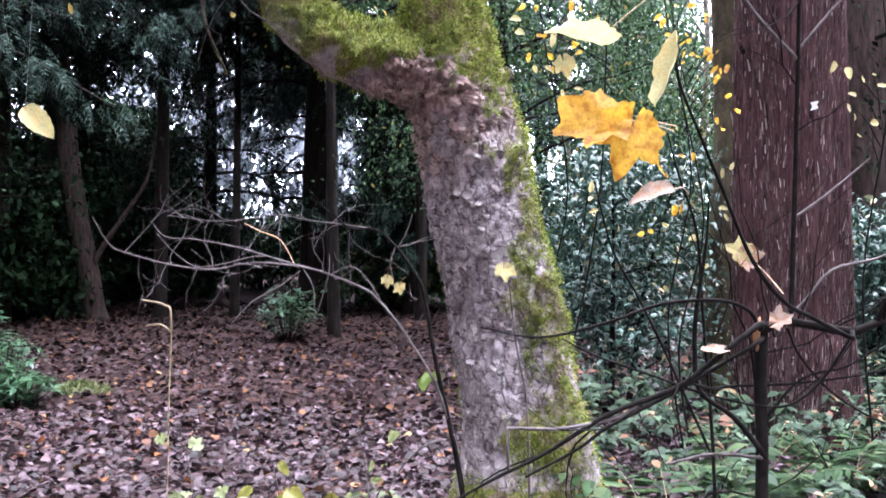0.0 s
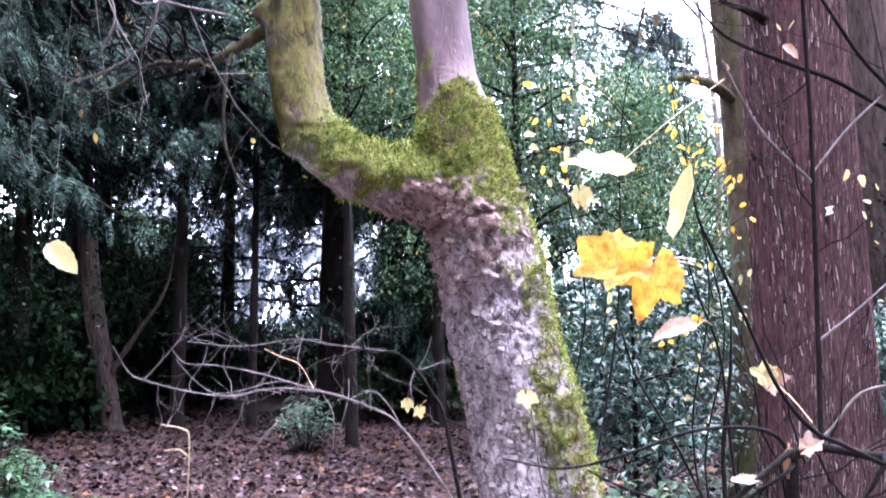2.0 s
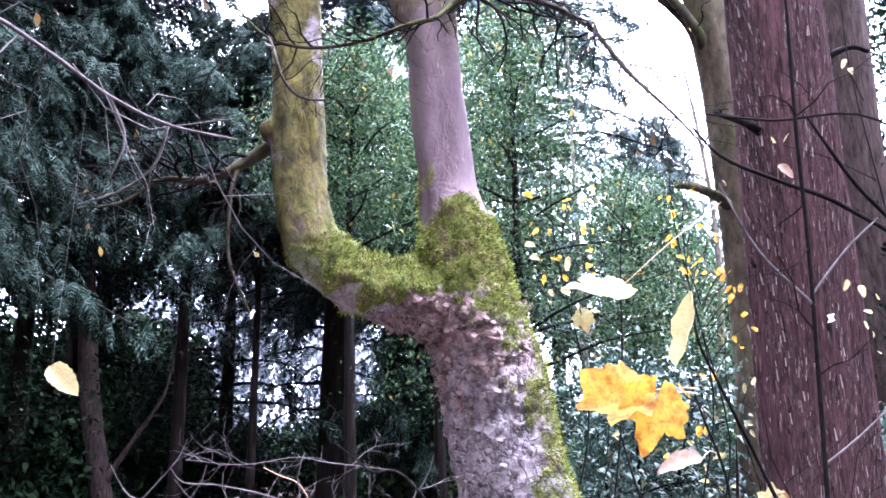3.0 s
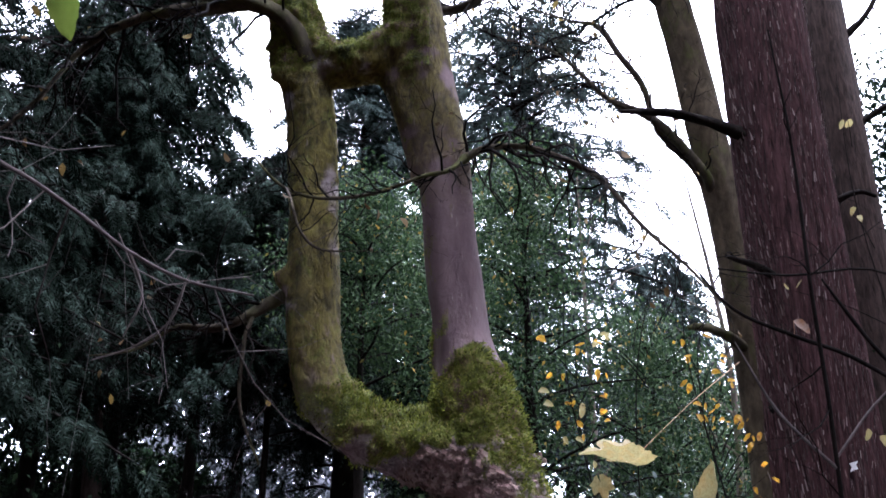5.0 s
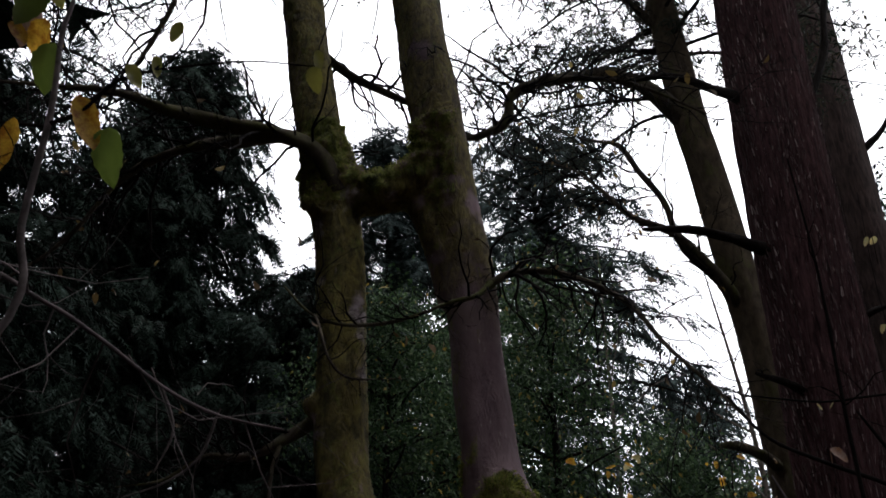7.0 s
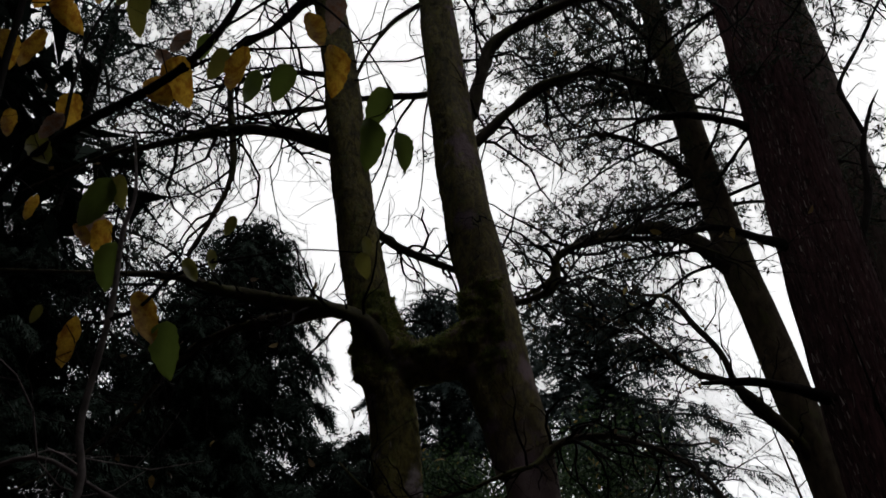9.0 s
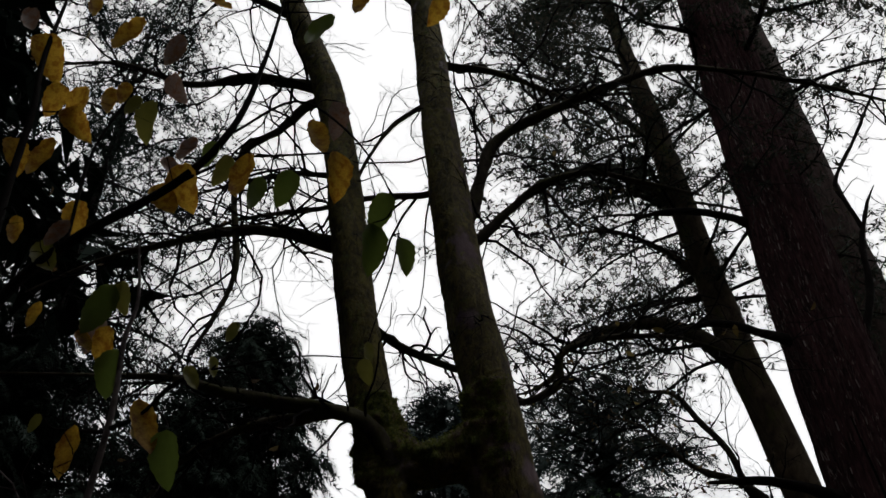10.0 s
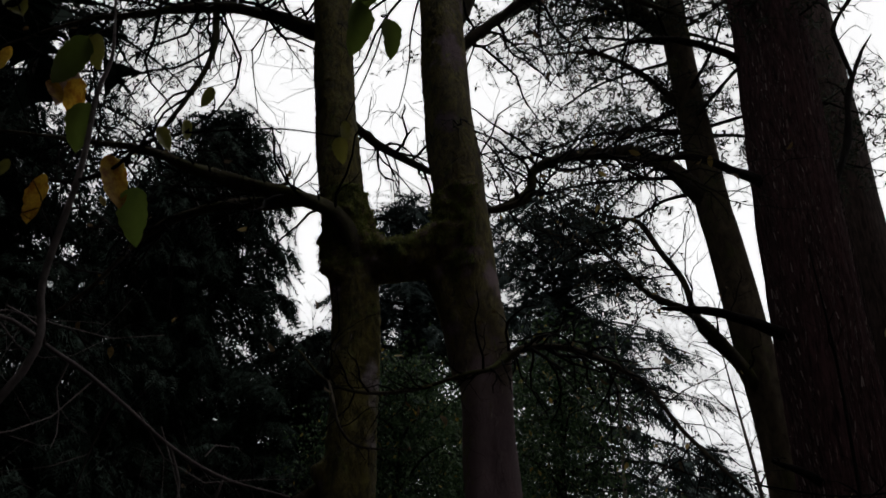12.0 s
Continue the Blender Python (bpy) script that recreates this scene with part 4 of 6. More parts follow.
    for i in range(40):
        z = 11.4 + 12 * (i / 40) ** 0.9
        l = (3.0 - 2.4 * (z - 11.4) / 13) * rng.uniform(0.7, 1.15)
        az = i * 2.4 + rng.uniform(-0.4, 0.4)
        c = limb_path(rng, (3.13, 8, z), az, l, 0.35, 0.4, 0.045)
        tube(wood, c, 6, 3, cap=False)
        clumps_on(wood, green, c, rng, int(5 * l) + 3, 17, 0.13)
    part("branchwork", wood, DARK_BARK, tree, "dark upper limbs", "stuff")
    part("crown", green, PINE, tree, "", "stuff")


red_conifer()


def leaning_tree():
    tree = thing("leaning_tree", "slim olive-barked tree leaning behind the red-barked conifer", "tree", 2.93, 9.5, 0)
    s = Shape()
    tube(s, [(2.95, 9.5, -0.2, 0.34), (2.92, 9.5, 0.5, 0.28), (2.99, 9.5, 2.4, 0.23), (2.97, 9.5, 3.8, 0.225), (2.88, 9.5, 5.5, 0.215), (2.78, 9.5, 6.4, 0.21), (2.61, 9.5, 7.9, 0.205), (2.52, 9.5, 8.6, 0.205), (2.35, 9.5, 10.85, 0.19), (2.2, 9.5, 13.7, 0.16), (2.0, 9.5, 16.5, 0.1), (1.9, 9.5, 19, 0.02)], 24, 8, ridged(7, 0.01, 6, 5))
    part("trunk", s, LEAN_BARK, tree)
    branches(tree, [
        ([(2.5, 9.5, 8.45, 0.15), (2.26, 9.45, 8.73, 0.13), (1.95, 9.45, 9.05, 0.1), (1.54, 9.4, 9.2, 0.078), (0.89, 9.4, 9.15, 0.058), (0.37, 9.4, 8.91, 0.043), (0.22, 9.4, 8.57, 0.035), (-0.07, 9.4, 8.37, 0.024), (-0.5, 9.4, 8.3, 0.008)], 14, 0.9, 0.2),
        ([(2.7, 9.5, 5.95, 0.06), (2.55, 9.45, 6.28, 0.056), (2.18, 9.4, 6.73, 0.045), (2.04, 9.4, 7.32, 0.04), (1.81, 9.4, 7.72, 0.036), (1.58, 9.4, 8.12, 0.03), (1.24, 9.4, 8.21, 0.018), (0.8, 9.4, 8.4, 0.006)], 14, 0.9, 0.1),
        ([(2.72, 9.5, 5.9, 0.055), (2.6, 9.3, 6.14, 0.05), (2.12, 9.3, 6.8, 0.045), (1.63, 9.3, 7.07, 0.033), (1.33, 9.3, 7.42, 0.026), (1.01, 9.3, 7.74, 0.016), (0.5, 9.3, 7.9, 0.006)], 16, 0.9, 0.1),
        ([(2.85, 9.4, 4.15, 0.06), (2.68, 9.25, 4.24, 0.052), (2.5, 9.2, 4.31, 0.045), (2.34, 9.2, 4.36, 0.045), (2.22, 9.2, 4.35, 0.026)], 0, 0, 0),
        ([(2.25, 9.5, 11.3, 0.11), (2.0, 9.45, 11.58, 0.095), (1.43, 9.4, 12.15, 0.076), (0.76, 9.4, 12.13, 0.06), (-0.12, 9.4, 11.54, 0.04), (-0.6, 9.4, 11.0, 0.015)], 18, 1.0, 0.4),
        ([(2.4, 9.5, 9.8, 0.06), (1.9, 9.4, 10.4, 0.045), (1.2, 9.2, 10.7, 0.03), (0.4, 9.0, 10.5, 0.01)], 14, 0.9, 0.3),
        ([(2.2, 9.5, 12.6, 0.06), (1.7, 9.4, 13.4, 0.045), (1.0, 9.2, 14.0, 0.03), (0.2, 9.0, 14.3, 0.01)], 14, 0.9, 0.3),
    ], BRANCH_BARK, seed=17, thick=2.6, dead=260)
    rng = np.random.default_rng(31)
    wood, green = Shape(), Shape()
    for i in range(60):
        z = rng.uniform(8.6, 18)
        l = rng.uniform(1.6, 3.4) * (1 if z < 14 else 0.7)
        az = math.pi + rng.uniform(-1.3, 1.3) if rng.random() < 0.72 else rng.uniform(-1.5, 1.5)
        c = limb_path(rng, (np.interp(z, [8.6, 13.7, 19], [2.46, 2.07, 1.7]), 9.5, z), az, l, 0.3, 0.4, 0.03)
        tube(wood, c, 5, 3, cap=False)
        clumps_on(wood, green, c, rng, int(3.3 * l) + 2, 18, 0.122)
    part("branchwork", wood, DARK_BARK, tree, "thin crooked upper limbs", "stuff")
    part("crown", green, PINE, tree, "", "stuff")


leaning_tree()


def straight_trunk(name, label, x, y, height, r, bark, seed, lean=(0, 0)):
    z0 = float(rise(x, y))
    tree = thing(name, label, "tree", x, y, z0)
    s = Shape()
    tube(s, [(x, y, z0 - 0.2, r * 1.35), (x, y, z0 + 0.3, r * 1.08), (x + lean[0] * 0.2, y, z0 + height * 0.2, r), (x + lean[0] * 0.6, y, z0 + height * 0.6, r * 0.85), (x + lean[0], y + lean[1], z0 + height, r * 0.3)], 40, 20, ridged(seed, r * 0.03, 18))
    part("trunk", s, bark, tree)
    return tree


third = straight_trunk("redwood_tree", "second red-barked conifer standing further back", 5.35, 12.0, 24, 0.36, DULL_BARK, 9)

branches(third, [
    ([(5.2, 11.9, 6.5, 0.06), (4.7, 11.7, 6.8, 0.04), (4.2, 11.6, 6.9, 0.015)], 3, 0.5, 0.3),
    ([(5.5, 11.9, 8.0, 0.06), (6.1, 11.7, 8.3, 0.04), (6.8, 11.6, 8.2, 0.015)], 3, 0.5, 0.3),
    ([(5.5, 11.9, 9.4, 0.06), (6.0, 11.7, 9.9, 0.04), (6.3, 11.6, 10.8, 0.015)], 4, 0.6, 0.1),
    ([(5.3, 11.8, 4.2, 0.04), (5.6, 11.5, 4.3, 0.02)], 0, 0, 0),
], DARK_BARK, seed=19)

# ---- dark conifers of the wood ----
CON = "tall dark green conifer with drooping feathery sprays"
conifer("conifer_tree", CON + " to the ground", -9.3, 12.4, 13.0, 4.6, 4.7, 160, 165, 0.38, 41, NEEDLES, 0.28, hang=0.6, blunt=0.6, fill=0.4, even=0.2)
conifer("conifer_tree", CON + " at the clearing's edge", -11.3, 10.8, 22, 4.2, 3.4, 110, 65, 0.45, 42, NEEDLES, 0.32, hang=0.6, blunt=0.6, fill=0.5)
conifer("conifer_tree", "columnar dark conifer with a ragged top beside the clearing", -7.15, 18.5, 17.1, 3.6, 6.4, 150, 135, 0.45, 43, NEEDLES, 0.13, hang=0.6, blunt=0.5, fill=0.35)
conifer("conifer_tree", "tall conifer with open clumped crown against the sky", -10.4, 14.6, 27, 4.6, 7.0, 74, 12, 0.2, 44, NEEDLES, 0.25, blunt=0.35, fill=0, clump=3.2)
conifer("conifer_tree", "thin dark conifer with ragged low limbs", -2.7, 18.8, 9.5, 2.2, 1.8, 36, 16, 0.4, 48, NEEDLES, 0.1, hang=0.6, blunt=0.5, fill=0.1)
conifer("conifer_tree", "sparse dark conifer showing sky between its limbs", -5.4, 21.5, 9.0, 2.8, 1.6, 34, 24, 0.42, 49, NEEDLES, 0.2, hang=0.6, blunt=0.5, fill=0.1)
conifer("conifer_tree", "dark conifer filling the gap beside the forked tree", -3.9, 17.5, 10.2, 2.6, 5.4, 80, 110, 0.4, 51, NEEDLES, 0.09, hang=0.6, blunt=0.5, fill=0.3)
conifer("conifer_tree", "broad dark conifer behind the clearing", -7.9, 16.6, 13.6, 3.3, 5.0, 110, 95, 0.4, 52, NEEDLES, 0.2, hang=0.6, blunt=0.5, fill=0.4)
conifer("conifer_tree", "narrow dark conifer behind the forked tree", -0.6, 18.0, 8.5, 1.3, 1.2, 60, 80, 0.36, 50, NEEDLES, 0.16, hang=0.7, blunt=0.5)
conifer("conifer_tree", "hazy blue-green conifer standing far behind", 1.3, 22, 16.4, 4.5, 4.0, 160, 80, 0.5, 45, BLUE_NEEDLES, 0.25, hang=0.25, blunt=0.34)
conifer("conifer_tree", "blue-green conifer seen between the stems", -2.7, 22, 16.6, 3.4, 4.5, 130, 120, 0.5, 46, BLUE_NEEDLES, 0.22, hang=0.3, blunt=0.5)
conifer("conifer_tree", "blue-green conifer beyond the gap in the wood", 6.4, 30, 12.0, 4.0, 2.0, 60, 80, 0.8, 47, BLUE_NEEDLES, 0.22, hang=0.2, blunt=0.6)
# Unseen trees added to block skylight; the first two let light in below.
for k, (bx, by, bh, br) in enumerate([(-3.5, -6.5, 24, 5.4), (3.6, -7.0, 25, 5.4), (10.0, -4.0, 24, 5.2), (-12.5, -1.5, 24, 5.4), (13.0, 4.5, 22, 4.6), (-17, 6.5, 24, 5.0)]):
    conifer("conifer_tree", CON + " added to block light", bx, by, bh, br, 6.0 if k < 2 else 2.0, 80, 42, 2.0, 140 + k, NEEDLES, 0.35, hang=0.6, blunt=0.5, fill=0, piece=PLAIN_SPRAY)
# More added trees left of the view, there only to shade the left wood.
for k, (bx, by, bh, br) in enumerate([(-9.5, 4.0, 26, 5.2), (-14.0, 8.0, 26, 5.4), (-8.5, -2.0, 26, 5.2), (-15.5, 2.0, 26, 5.4)]):
    conifer("conifer_tree", CON + " added to cast shade", bx, by, bh, br, 5.0, 90, 60, 1.6, 160 + k, NEEDLES, 0.4, hang=0.3, sag=0.25, blunt=0.4, fill=0, piece=PLAIN_SPRAY)

# ---- broad-leaved evergreens ----
EVG = "bushy broad-leaved evergreen tree with glossy green leaves"
broadleaf("evergreen_tree", EVG, 0.9, 13.2, 8.3, 2.6, 1.6, 38, 14, 33, 0.088, 51, EVERGREEN, 0.1)
broadleaf("evergreen_tree", EVG + ", lower and wider", 2.9, 14.5, 6.0, 2.2, 0.8, 34, 14, 33, 0.088, 52, EVERGREEN, 0.09)
broadleaf("evergreen_tree", EVG + " between dark trunks", -1.7, 14.5, 8.4, 2.2, 4.8, 26, 14, 36, 0.09, 53, EVERGREEN, 0.1)
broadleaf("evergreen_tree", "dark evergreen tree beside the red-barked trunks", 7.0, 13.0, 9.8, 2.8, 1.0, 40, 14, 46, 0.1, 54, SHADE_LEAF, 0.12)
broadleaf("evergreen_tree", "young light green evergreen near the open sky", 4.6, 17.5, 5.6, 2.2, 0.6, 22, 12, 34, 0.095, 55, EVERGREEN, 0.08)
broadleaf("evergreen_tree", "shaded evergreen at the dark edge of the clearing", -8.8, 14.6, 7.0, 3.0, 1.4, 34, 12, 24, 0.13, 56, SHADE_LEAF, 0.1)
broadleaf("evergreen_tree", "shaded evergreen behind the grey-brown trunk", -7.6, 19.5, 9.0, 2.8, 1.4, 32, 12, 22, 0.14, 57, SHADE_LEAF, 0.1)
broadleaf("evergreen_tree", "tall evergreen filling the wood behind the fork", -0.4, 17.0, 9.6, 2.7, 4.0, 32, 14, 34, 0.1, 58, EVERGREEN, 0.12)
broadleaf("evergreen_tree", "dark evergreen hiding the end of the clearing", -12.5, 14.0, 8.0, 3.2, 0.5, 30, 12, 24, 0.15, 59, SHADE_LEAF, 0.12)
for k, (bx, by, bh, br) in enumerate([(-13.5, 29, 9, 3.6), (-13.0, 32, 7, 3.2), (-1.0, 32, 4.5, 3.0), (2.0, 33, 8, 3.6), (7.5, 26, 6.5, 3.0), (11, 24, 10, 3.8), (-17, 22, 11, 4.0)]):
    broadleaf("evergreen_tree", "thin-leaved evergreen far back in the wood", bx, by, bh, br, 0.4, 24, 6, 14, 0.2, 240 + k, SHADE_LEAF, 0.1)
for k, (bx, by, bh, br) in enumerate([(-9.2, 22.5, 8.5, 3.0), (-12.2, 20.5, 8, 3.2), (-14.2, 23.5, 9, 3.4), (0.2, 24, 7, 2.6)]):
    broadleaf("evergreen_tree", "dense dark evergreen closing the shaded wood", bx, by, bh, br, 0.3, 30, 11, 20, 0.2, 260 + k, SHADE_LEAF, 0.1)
broadleaf("holly_bush", "dense holly bush with glossy blue-green leaves", 1.75, 9.4, 2.6, 1.25, 0.2, 16, 9, 16, 0.085, 61, HOLLY, 0.03, OVAL_LEAF, None, "bush", 3)
broadleaf("holly_bush", "smaller holly bush beside the red-barked trunk", 4.6, 9.6, 1.9, 1.2, 0.1, 14, 10, 18, 0.1, 62, HOLLY, 0.03, OVAL_LEAF, None, "bush", 3)
# First three take the lighter leaf, the rest its shade-darkened copy.
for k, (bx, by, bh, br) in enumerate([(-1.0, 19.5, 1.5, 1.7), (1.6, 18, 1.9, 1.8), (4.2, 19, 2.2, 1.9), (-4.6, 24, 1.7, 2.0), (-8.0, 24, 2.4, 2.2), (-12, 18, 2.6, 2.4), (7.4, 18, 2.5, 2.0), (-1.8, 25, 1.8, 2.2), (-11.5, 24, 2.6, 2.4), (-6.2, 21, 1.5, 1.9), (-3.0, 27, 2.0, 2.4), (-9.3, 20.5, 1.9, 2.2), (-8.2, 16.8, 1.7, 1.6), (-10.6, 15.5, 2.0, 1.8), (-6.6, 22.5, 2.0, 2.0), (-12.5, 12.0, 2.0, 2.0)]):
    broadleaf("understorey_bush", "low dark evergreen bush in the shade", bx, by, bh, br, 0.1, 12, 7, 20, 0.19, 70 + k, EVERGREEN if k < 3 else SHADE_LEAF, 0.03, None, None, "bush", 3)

# Fill bushes in the shade-darkened leaf, deepening the gloom under the conifers.
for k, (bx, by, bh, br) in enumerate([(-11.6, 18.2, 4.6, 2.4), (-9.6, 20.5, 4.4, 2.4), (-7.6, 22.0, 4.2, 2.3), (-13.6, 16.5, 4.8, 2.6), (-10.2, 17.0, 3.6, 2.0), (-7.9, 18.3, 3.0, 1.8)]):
    broadleaf("understorey_bush", "dense evergreen bush added to darken the wood under the conifers", bx, by, bh, br, 0.1, 16, 9, 30, 0.2, 280 + k, SHADE_LEAF, 0.03, None, None, "bush", 3)


def far_woods():
    """The wood that closes the place on all sides; low in front, where the sky shows through. Its unseen tall sides
    block skylight, its low back admits some.
    """
    rng = np.random.default_rng(77)
    n = 27000
    az = rng.uniform(0, 2 * math.pi, n)
    az[:5000] = rng.uniform(radians(-38), radians(-2), 5000) % (2 * math.pi)
    r = rng.uniform(34, 46, n)
    x, y = r * np.sin(az), r * np.cos(az)
    front = np.abs((az + math.pi) % (2 * math.pi) - math.pi) < radians(38)
    left = front & (az > math.pi)
    # Heights out of view are set for light: tall sides, low back.
    top = np.where(left, 6.5, np.where(front, 2.6, np.where(np.abs(az - math.pi) < radians(38), 6.0, 26.0))) * (0.75 + 0.25 * np.sin(az * 23) * np.sin(az * 7 + 1))
    turned = np.degrees((az + math.pi) % (2 * math.pi) - math.pi)
    top = np.where((turned > -15.5) & (turned < -5), 1.2, top)
    z = 1.0 + top * rng.random(n) ** 0.8
    s = Shape()
    size = np.where(front, rng.uniform(0.5, 1.0, n), rng.uniform(1.6, 3.0, n))
    scatter(s, *OVAL_LEAF, np.stack([x, y, z], 1), frames(unit(rng, n) - (0, 0, 0.4), unit(rng, n)), size)
    return tagged(part("far_woods", s, SHADE_LEAF, None), "distant dark wood, its unseen sides and back added to block light", "woods", kind="stuff")



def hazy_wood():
    """Thin foliage in the open beyond the gap on the left, its leaf colour paled to imitate haze."""
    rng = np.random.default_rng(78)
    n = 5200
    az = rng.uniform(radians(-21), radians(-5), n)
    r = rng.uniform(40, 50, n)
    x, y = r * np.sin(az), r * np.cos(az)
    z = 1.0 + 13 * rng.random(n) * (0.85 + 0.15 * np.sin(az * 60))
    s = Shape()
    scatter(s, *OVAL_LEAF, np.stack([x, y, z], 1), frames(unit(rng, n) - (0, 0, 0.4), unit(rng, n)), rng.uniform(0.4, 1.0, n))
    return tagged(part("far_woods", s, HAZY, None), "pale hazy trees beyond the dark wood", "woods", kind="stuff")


far_woods()
hazy_wood()

# ---- bare trunks in the wood ----
lt = thing("old_tree", "leaning grey-brown tree at the clearing's dark edge", "tree", -6.36, 17.0, 0.37)
ls = Shape()
tube(ls, [(-6.3, 17, 0.2, 0.27), (-6.38, 17, 0.6, 0.2), (-6.5, 17, 1.4, 0.19), (-6.75, 17, 2.8, 0.18), (-6.95, 17, 4.9, 0.16), (-7.2, 17, 8, 0.1), (-7.3, 17, 10, 0.03)], 16, 10, ridged(3, 0.012, 6))
part("trunk", ls, DULL_BARK, lt)
branches(lt, [([(-6.48, 17, 1.2, 0.07), (-6.15, 16.9, 1.7, 0.05), (-5.85, 16.8, 2.1, 0.04), (-5.3, 16.7, 2.9, 0.025), (-5.1, 16.6, 3.8, 0.008)], 5, 0.8, 0.2)], DULL_BARK, seed=5)
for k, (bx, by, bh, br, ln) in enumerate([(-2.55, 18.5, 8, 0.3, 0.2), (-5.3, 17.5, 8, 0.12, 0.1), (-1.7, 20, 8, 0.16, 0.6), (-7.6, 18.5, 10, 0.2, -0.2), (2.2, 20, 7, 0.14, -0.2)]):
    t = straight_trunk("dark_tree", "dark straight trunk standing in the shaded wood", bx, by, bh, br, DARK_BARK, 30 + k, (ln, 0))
    rng = np.random.default_rng(90 + k)
    rows = []
    for i in range(9):
        z = 1.5 + rise(bx, by) + bh * 0.75 * (i + rng.random()) / 9
        rows.append((limb_path(rng, (bx + ln * (z / bh), by, z), i * 2.4 + rng.random(), rng.uniform(0.8, 2.0), 0.2, 0.4, 0.03), 5, 0.6, 0.4))
    branches(t, rows, DARK_BARK, seed=100 + k, sides=5)


# ---- bare trees against the sky ----
def bare_tree(x, y, height, seed, label, r=0.09):
    rng = np.random.default_rng(seed)
    z0 = float(rise(x, y))
    tree = thing("bare_tree", label, "tree", x, y, z0)
    s = Shape()
    p = tube(s, [(x, y, z0 - 0.2, r * 1.3), (x, y, z0 + 0.4, r), (x + 0.2 * rng.normal(), y, z0 + height * 0.5, r * 0.6), (x + 0.3 * rng.normal(), y, z0 + height, 0.008)], 8, 8)
    part("trunk", s, GREY_BARK, tree)
    rows = []
    for i in range(20):
        h = 0.25 + 0.73 * (i + rng.random()) / 20
        q = p[int(h * (len(p) - 1))]
        rows.append((limb_path(rng, q[:3], i * 2.4 + rng.random(), height * 0.28 * (1.15 - h * 0.7), 0.9, 0.25, max(0.012, q[3] * 0.5)), 17, 0.9, -0.15))
    branches(tree, rows, GREY_BARK, seed=seed + 1, sides=5, dead=150)
    return tree


bare_tree(4.3, 16.5, 10.0, 201, "slender bare tree with upright fine twigs")
bare_tree(6.0, 21.0, 11.0, 202, "bare twiggy tree beyond the leaning trunk")
bare_tree(2.6, 19.0, 11.5, 203, "bare tree with a haze of grey twigs")


# ---- leaves one can tell apart ----
def maple_blade(seed, curl=0.2, crumple=0.06):
    """A five-lobed toothed leaf, one across, its stalk end at the origin, with thickness from its curl."""
    rng = np.random.default_rng(seed)
    ph = rng.uniform(0, 6.28, 4)
    a = np.linspace(-math.pi * 0.94, math.pi * 0.94, 65)
    r = np.interp(np.abs(a), [0, 1.2, 2.0, 2.6, 3.0], [0.37, 0.35, 0.29, 0.2, 0.12])
    for c, l, w in ((0, 0.3, 0.52), (0.86, 0.25, 0.46), (-0.9, 0.24, 0.48), (1.72, 0.16, 0.42), (-1.68, 0.17, 0.42)):
        c, l = c + 0.07 * rng.normal(), l * rng.uniform(0.75, 1.15)
        r = np.maximum(r, np.interp(abs(c), [0, 1.2, 2.0], [0.26, 0.25, 0.2]) + l * np.clip(1 - np.abs(a - c) / w, 0, 1) ** 0.7)
    r = r * (1 + 0.09 * np.abs(np.sin(a * 7.5 + ph[0])) - 0.04 + 0.06 * np.sin(a * 5 + ph[3]) + 0.025 * rng.normal(size=len(a)))
    v, f, rings = [(0.0, 0.0, 0.0)], [], (0.35, 0.7, 1.0)
    for k, s in enumerate(rings):
        for i in range(len(a)):
            x, y = s * r[i] * math.cos(a[i]), s * r[i] * math.sin(a[i])
            z = curl * (1.6 * abs(y) + 1.0 * x * x * math.sin(ph[1])) + crumple * math.sin(9 * x + ph[2]) * math.sin(8 * y + ph[0]) + 0.03 * s * abs(math.sin(a[i] * 1.85)) + 0.4 * crumple * math.sin(21 * x + 13 * y + ph[3])
            v.append((x, y, z))
    n = len(a)
    f3 = [(0, 1 + i, 2 + i) for i in range(n - 1)]
    f4 = [(1 + k * n + i, 1 + (k + 1) * n + i, 2 + (k + 1) * n + i, 2 + k * n + i) for k in range(len(rings) - 1) for i in range(n - 1)]
    return v, f3, f4


def oval_blade(seed, width=0.62, curl=0.25):
    rng = np.random.default_rng(seed)
    ph = rng.uniform(0, 6.28, 3)
    v, f = [], []
    m, k = 12, 5
    for i in range(m + 1):
        s = i / m
        w = width * 0.5 * math.sin(math.pi * s ** 0.8) ** 0.62 * (1 + 0.05 * (-1) ** i)
        for j in range(k):
            q = (j / (k - 1) - 0.5) * 2
            v.append((s, q * w, curl * (q * q * w * 0.8 - 0.6 * s * s * math.sin(ph[0])) + 0.025 * math.sin(14 * s + ph[1]) * q))
    for i in range(m):
        for j in range(k - 1):
            f.append((i * k + j, (i + 1) * k + j, (i + 1) * k + j + 1, i * k + j + 1))
    return v, [], f


BLADES = {("maple", i): maple_blade(300 + i, 0.05 + 0.08 * i, 0.03 + 0.01 * (i % 2)) for i in range(4)}
BLADES.update({("oval", i): oval_blade(320 + i, 0.4 + 0.07 * i, 0.55) for i in range(4)})


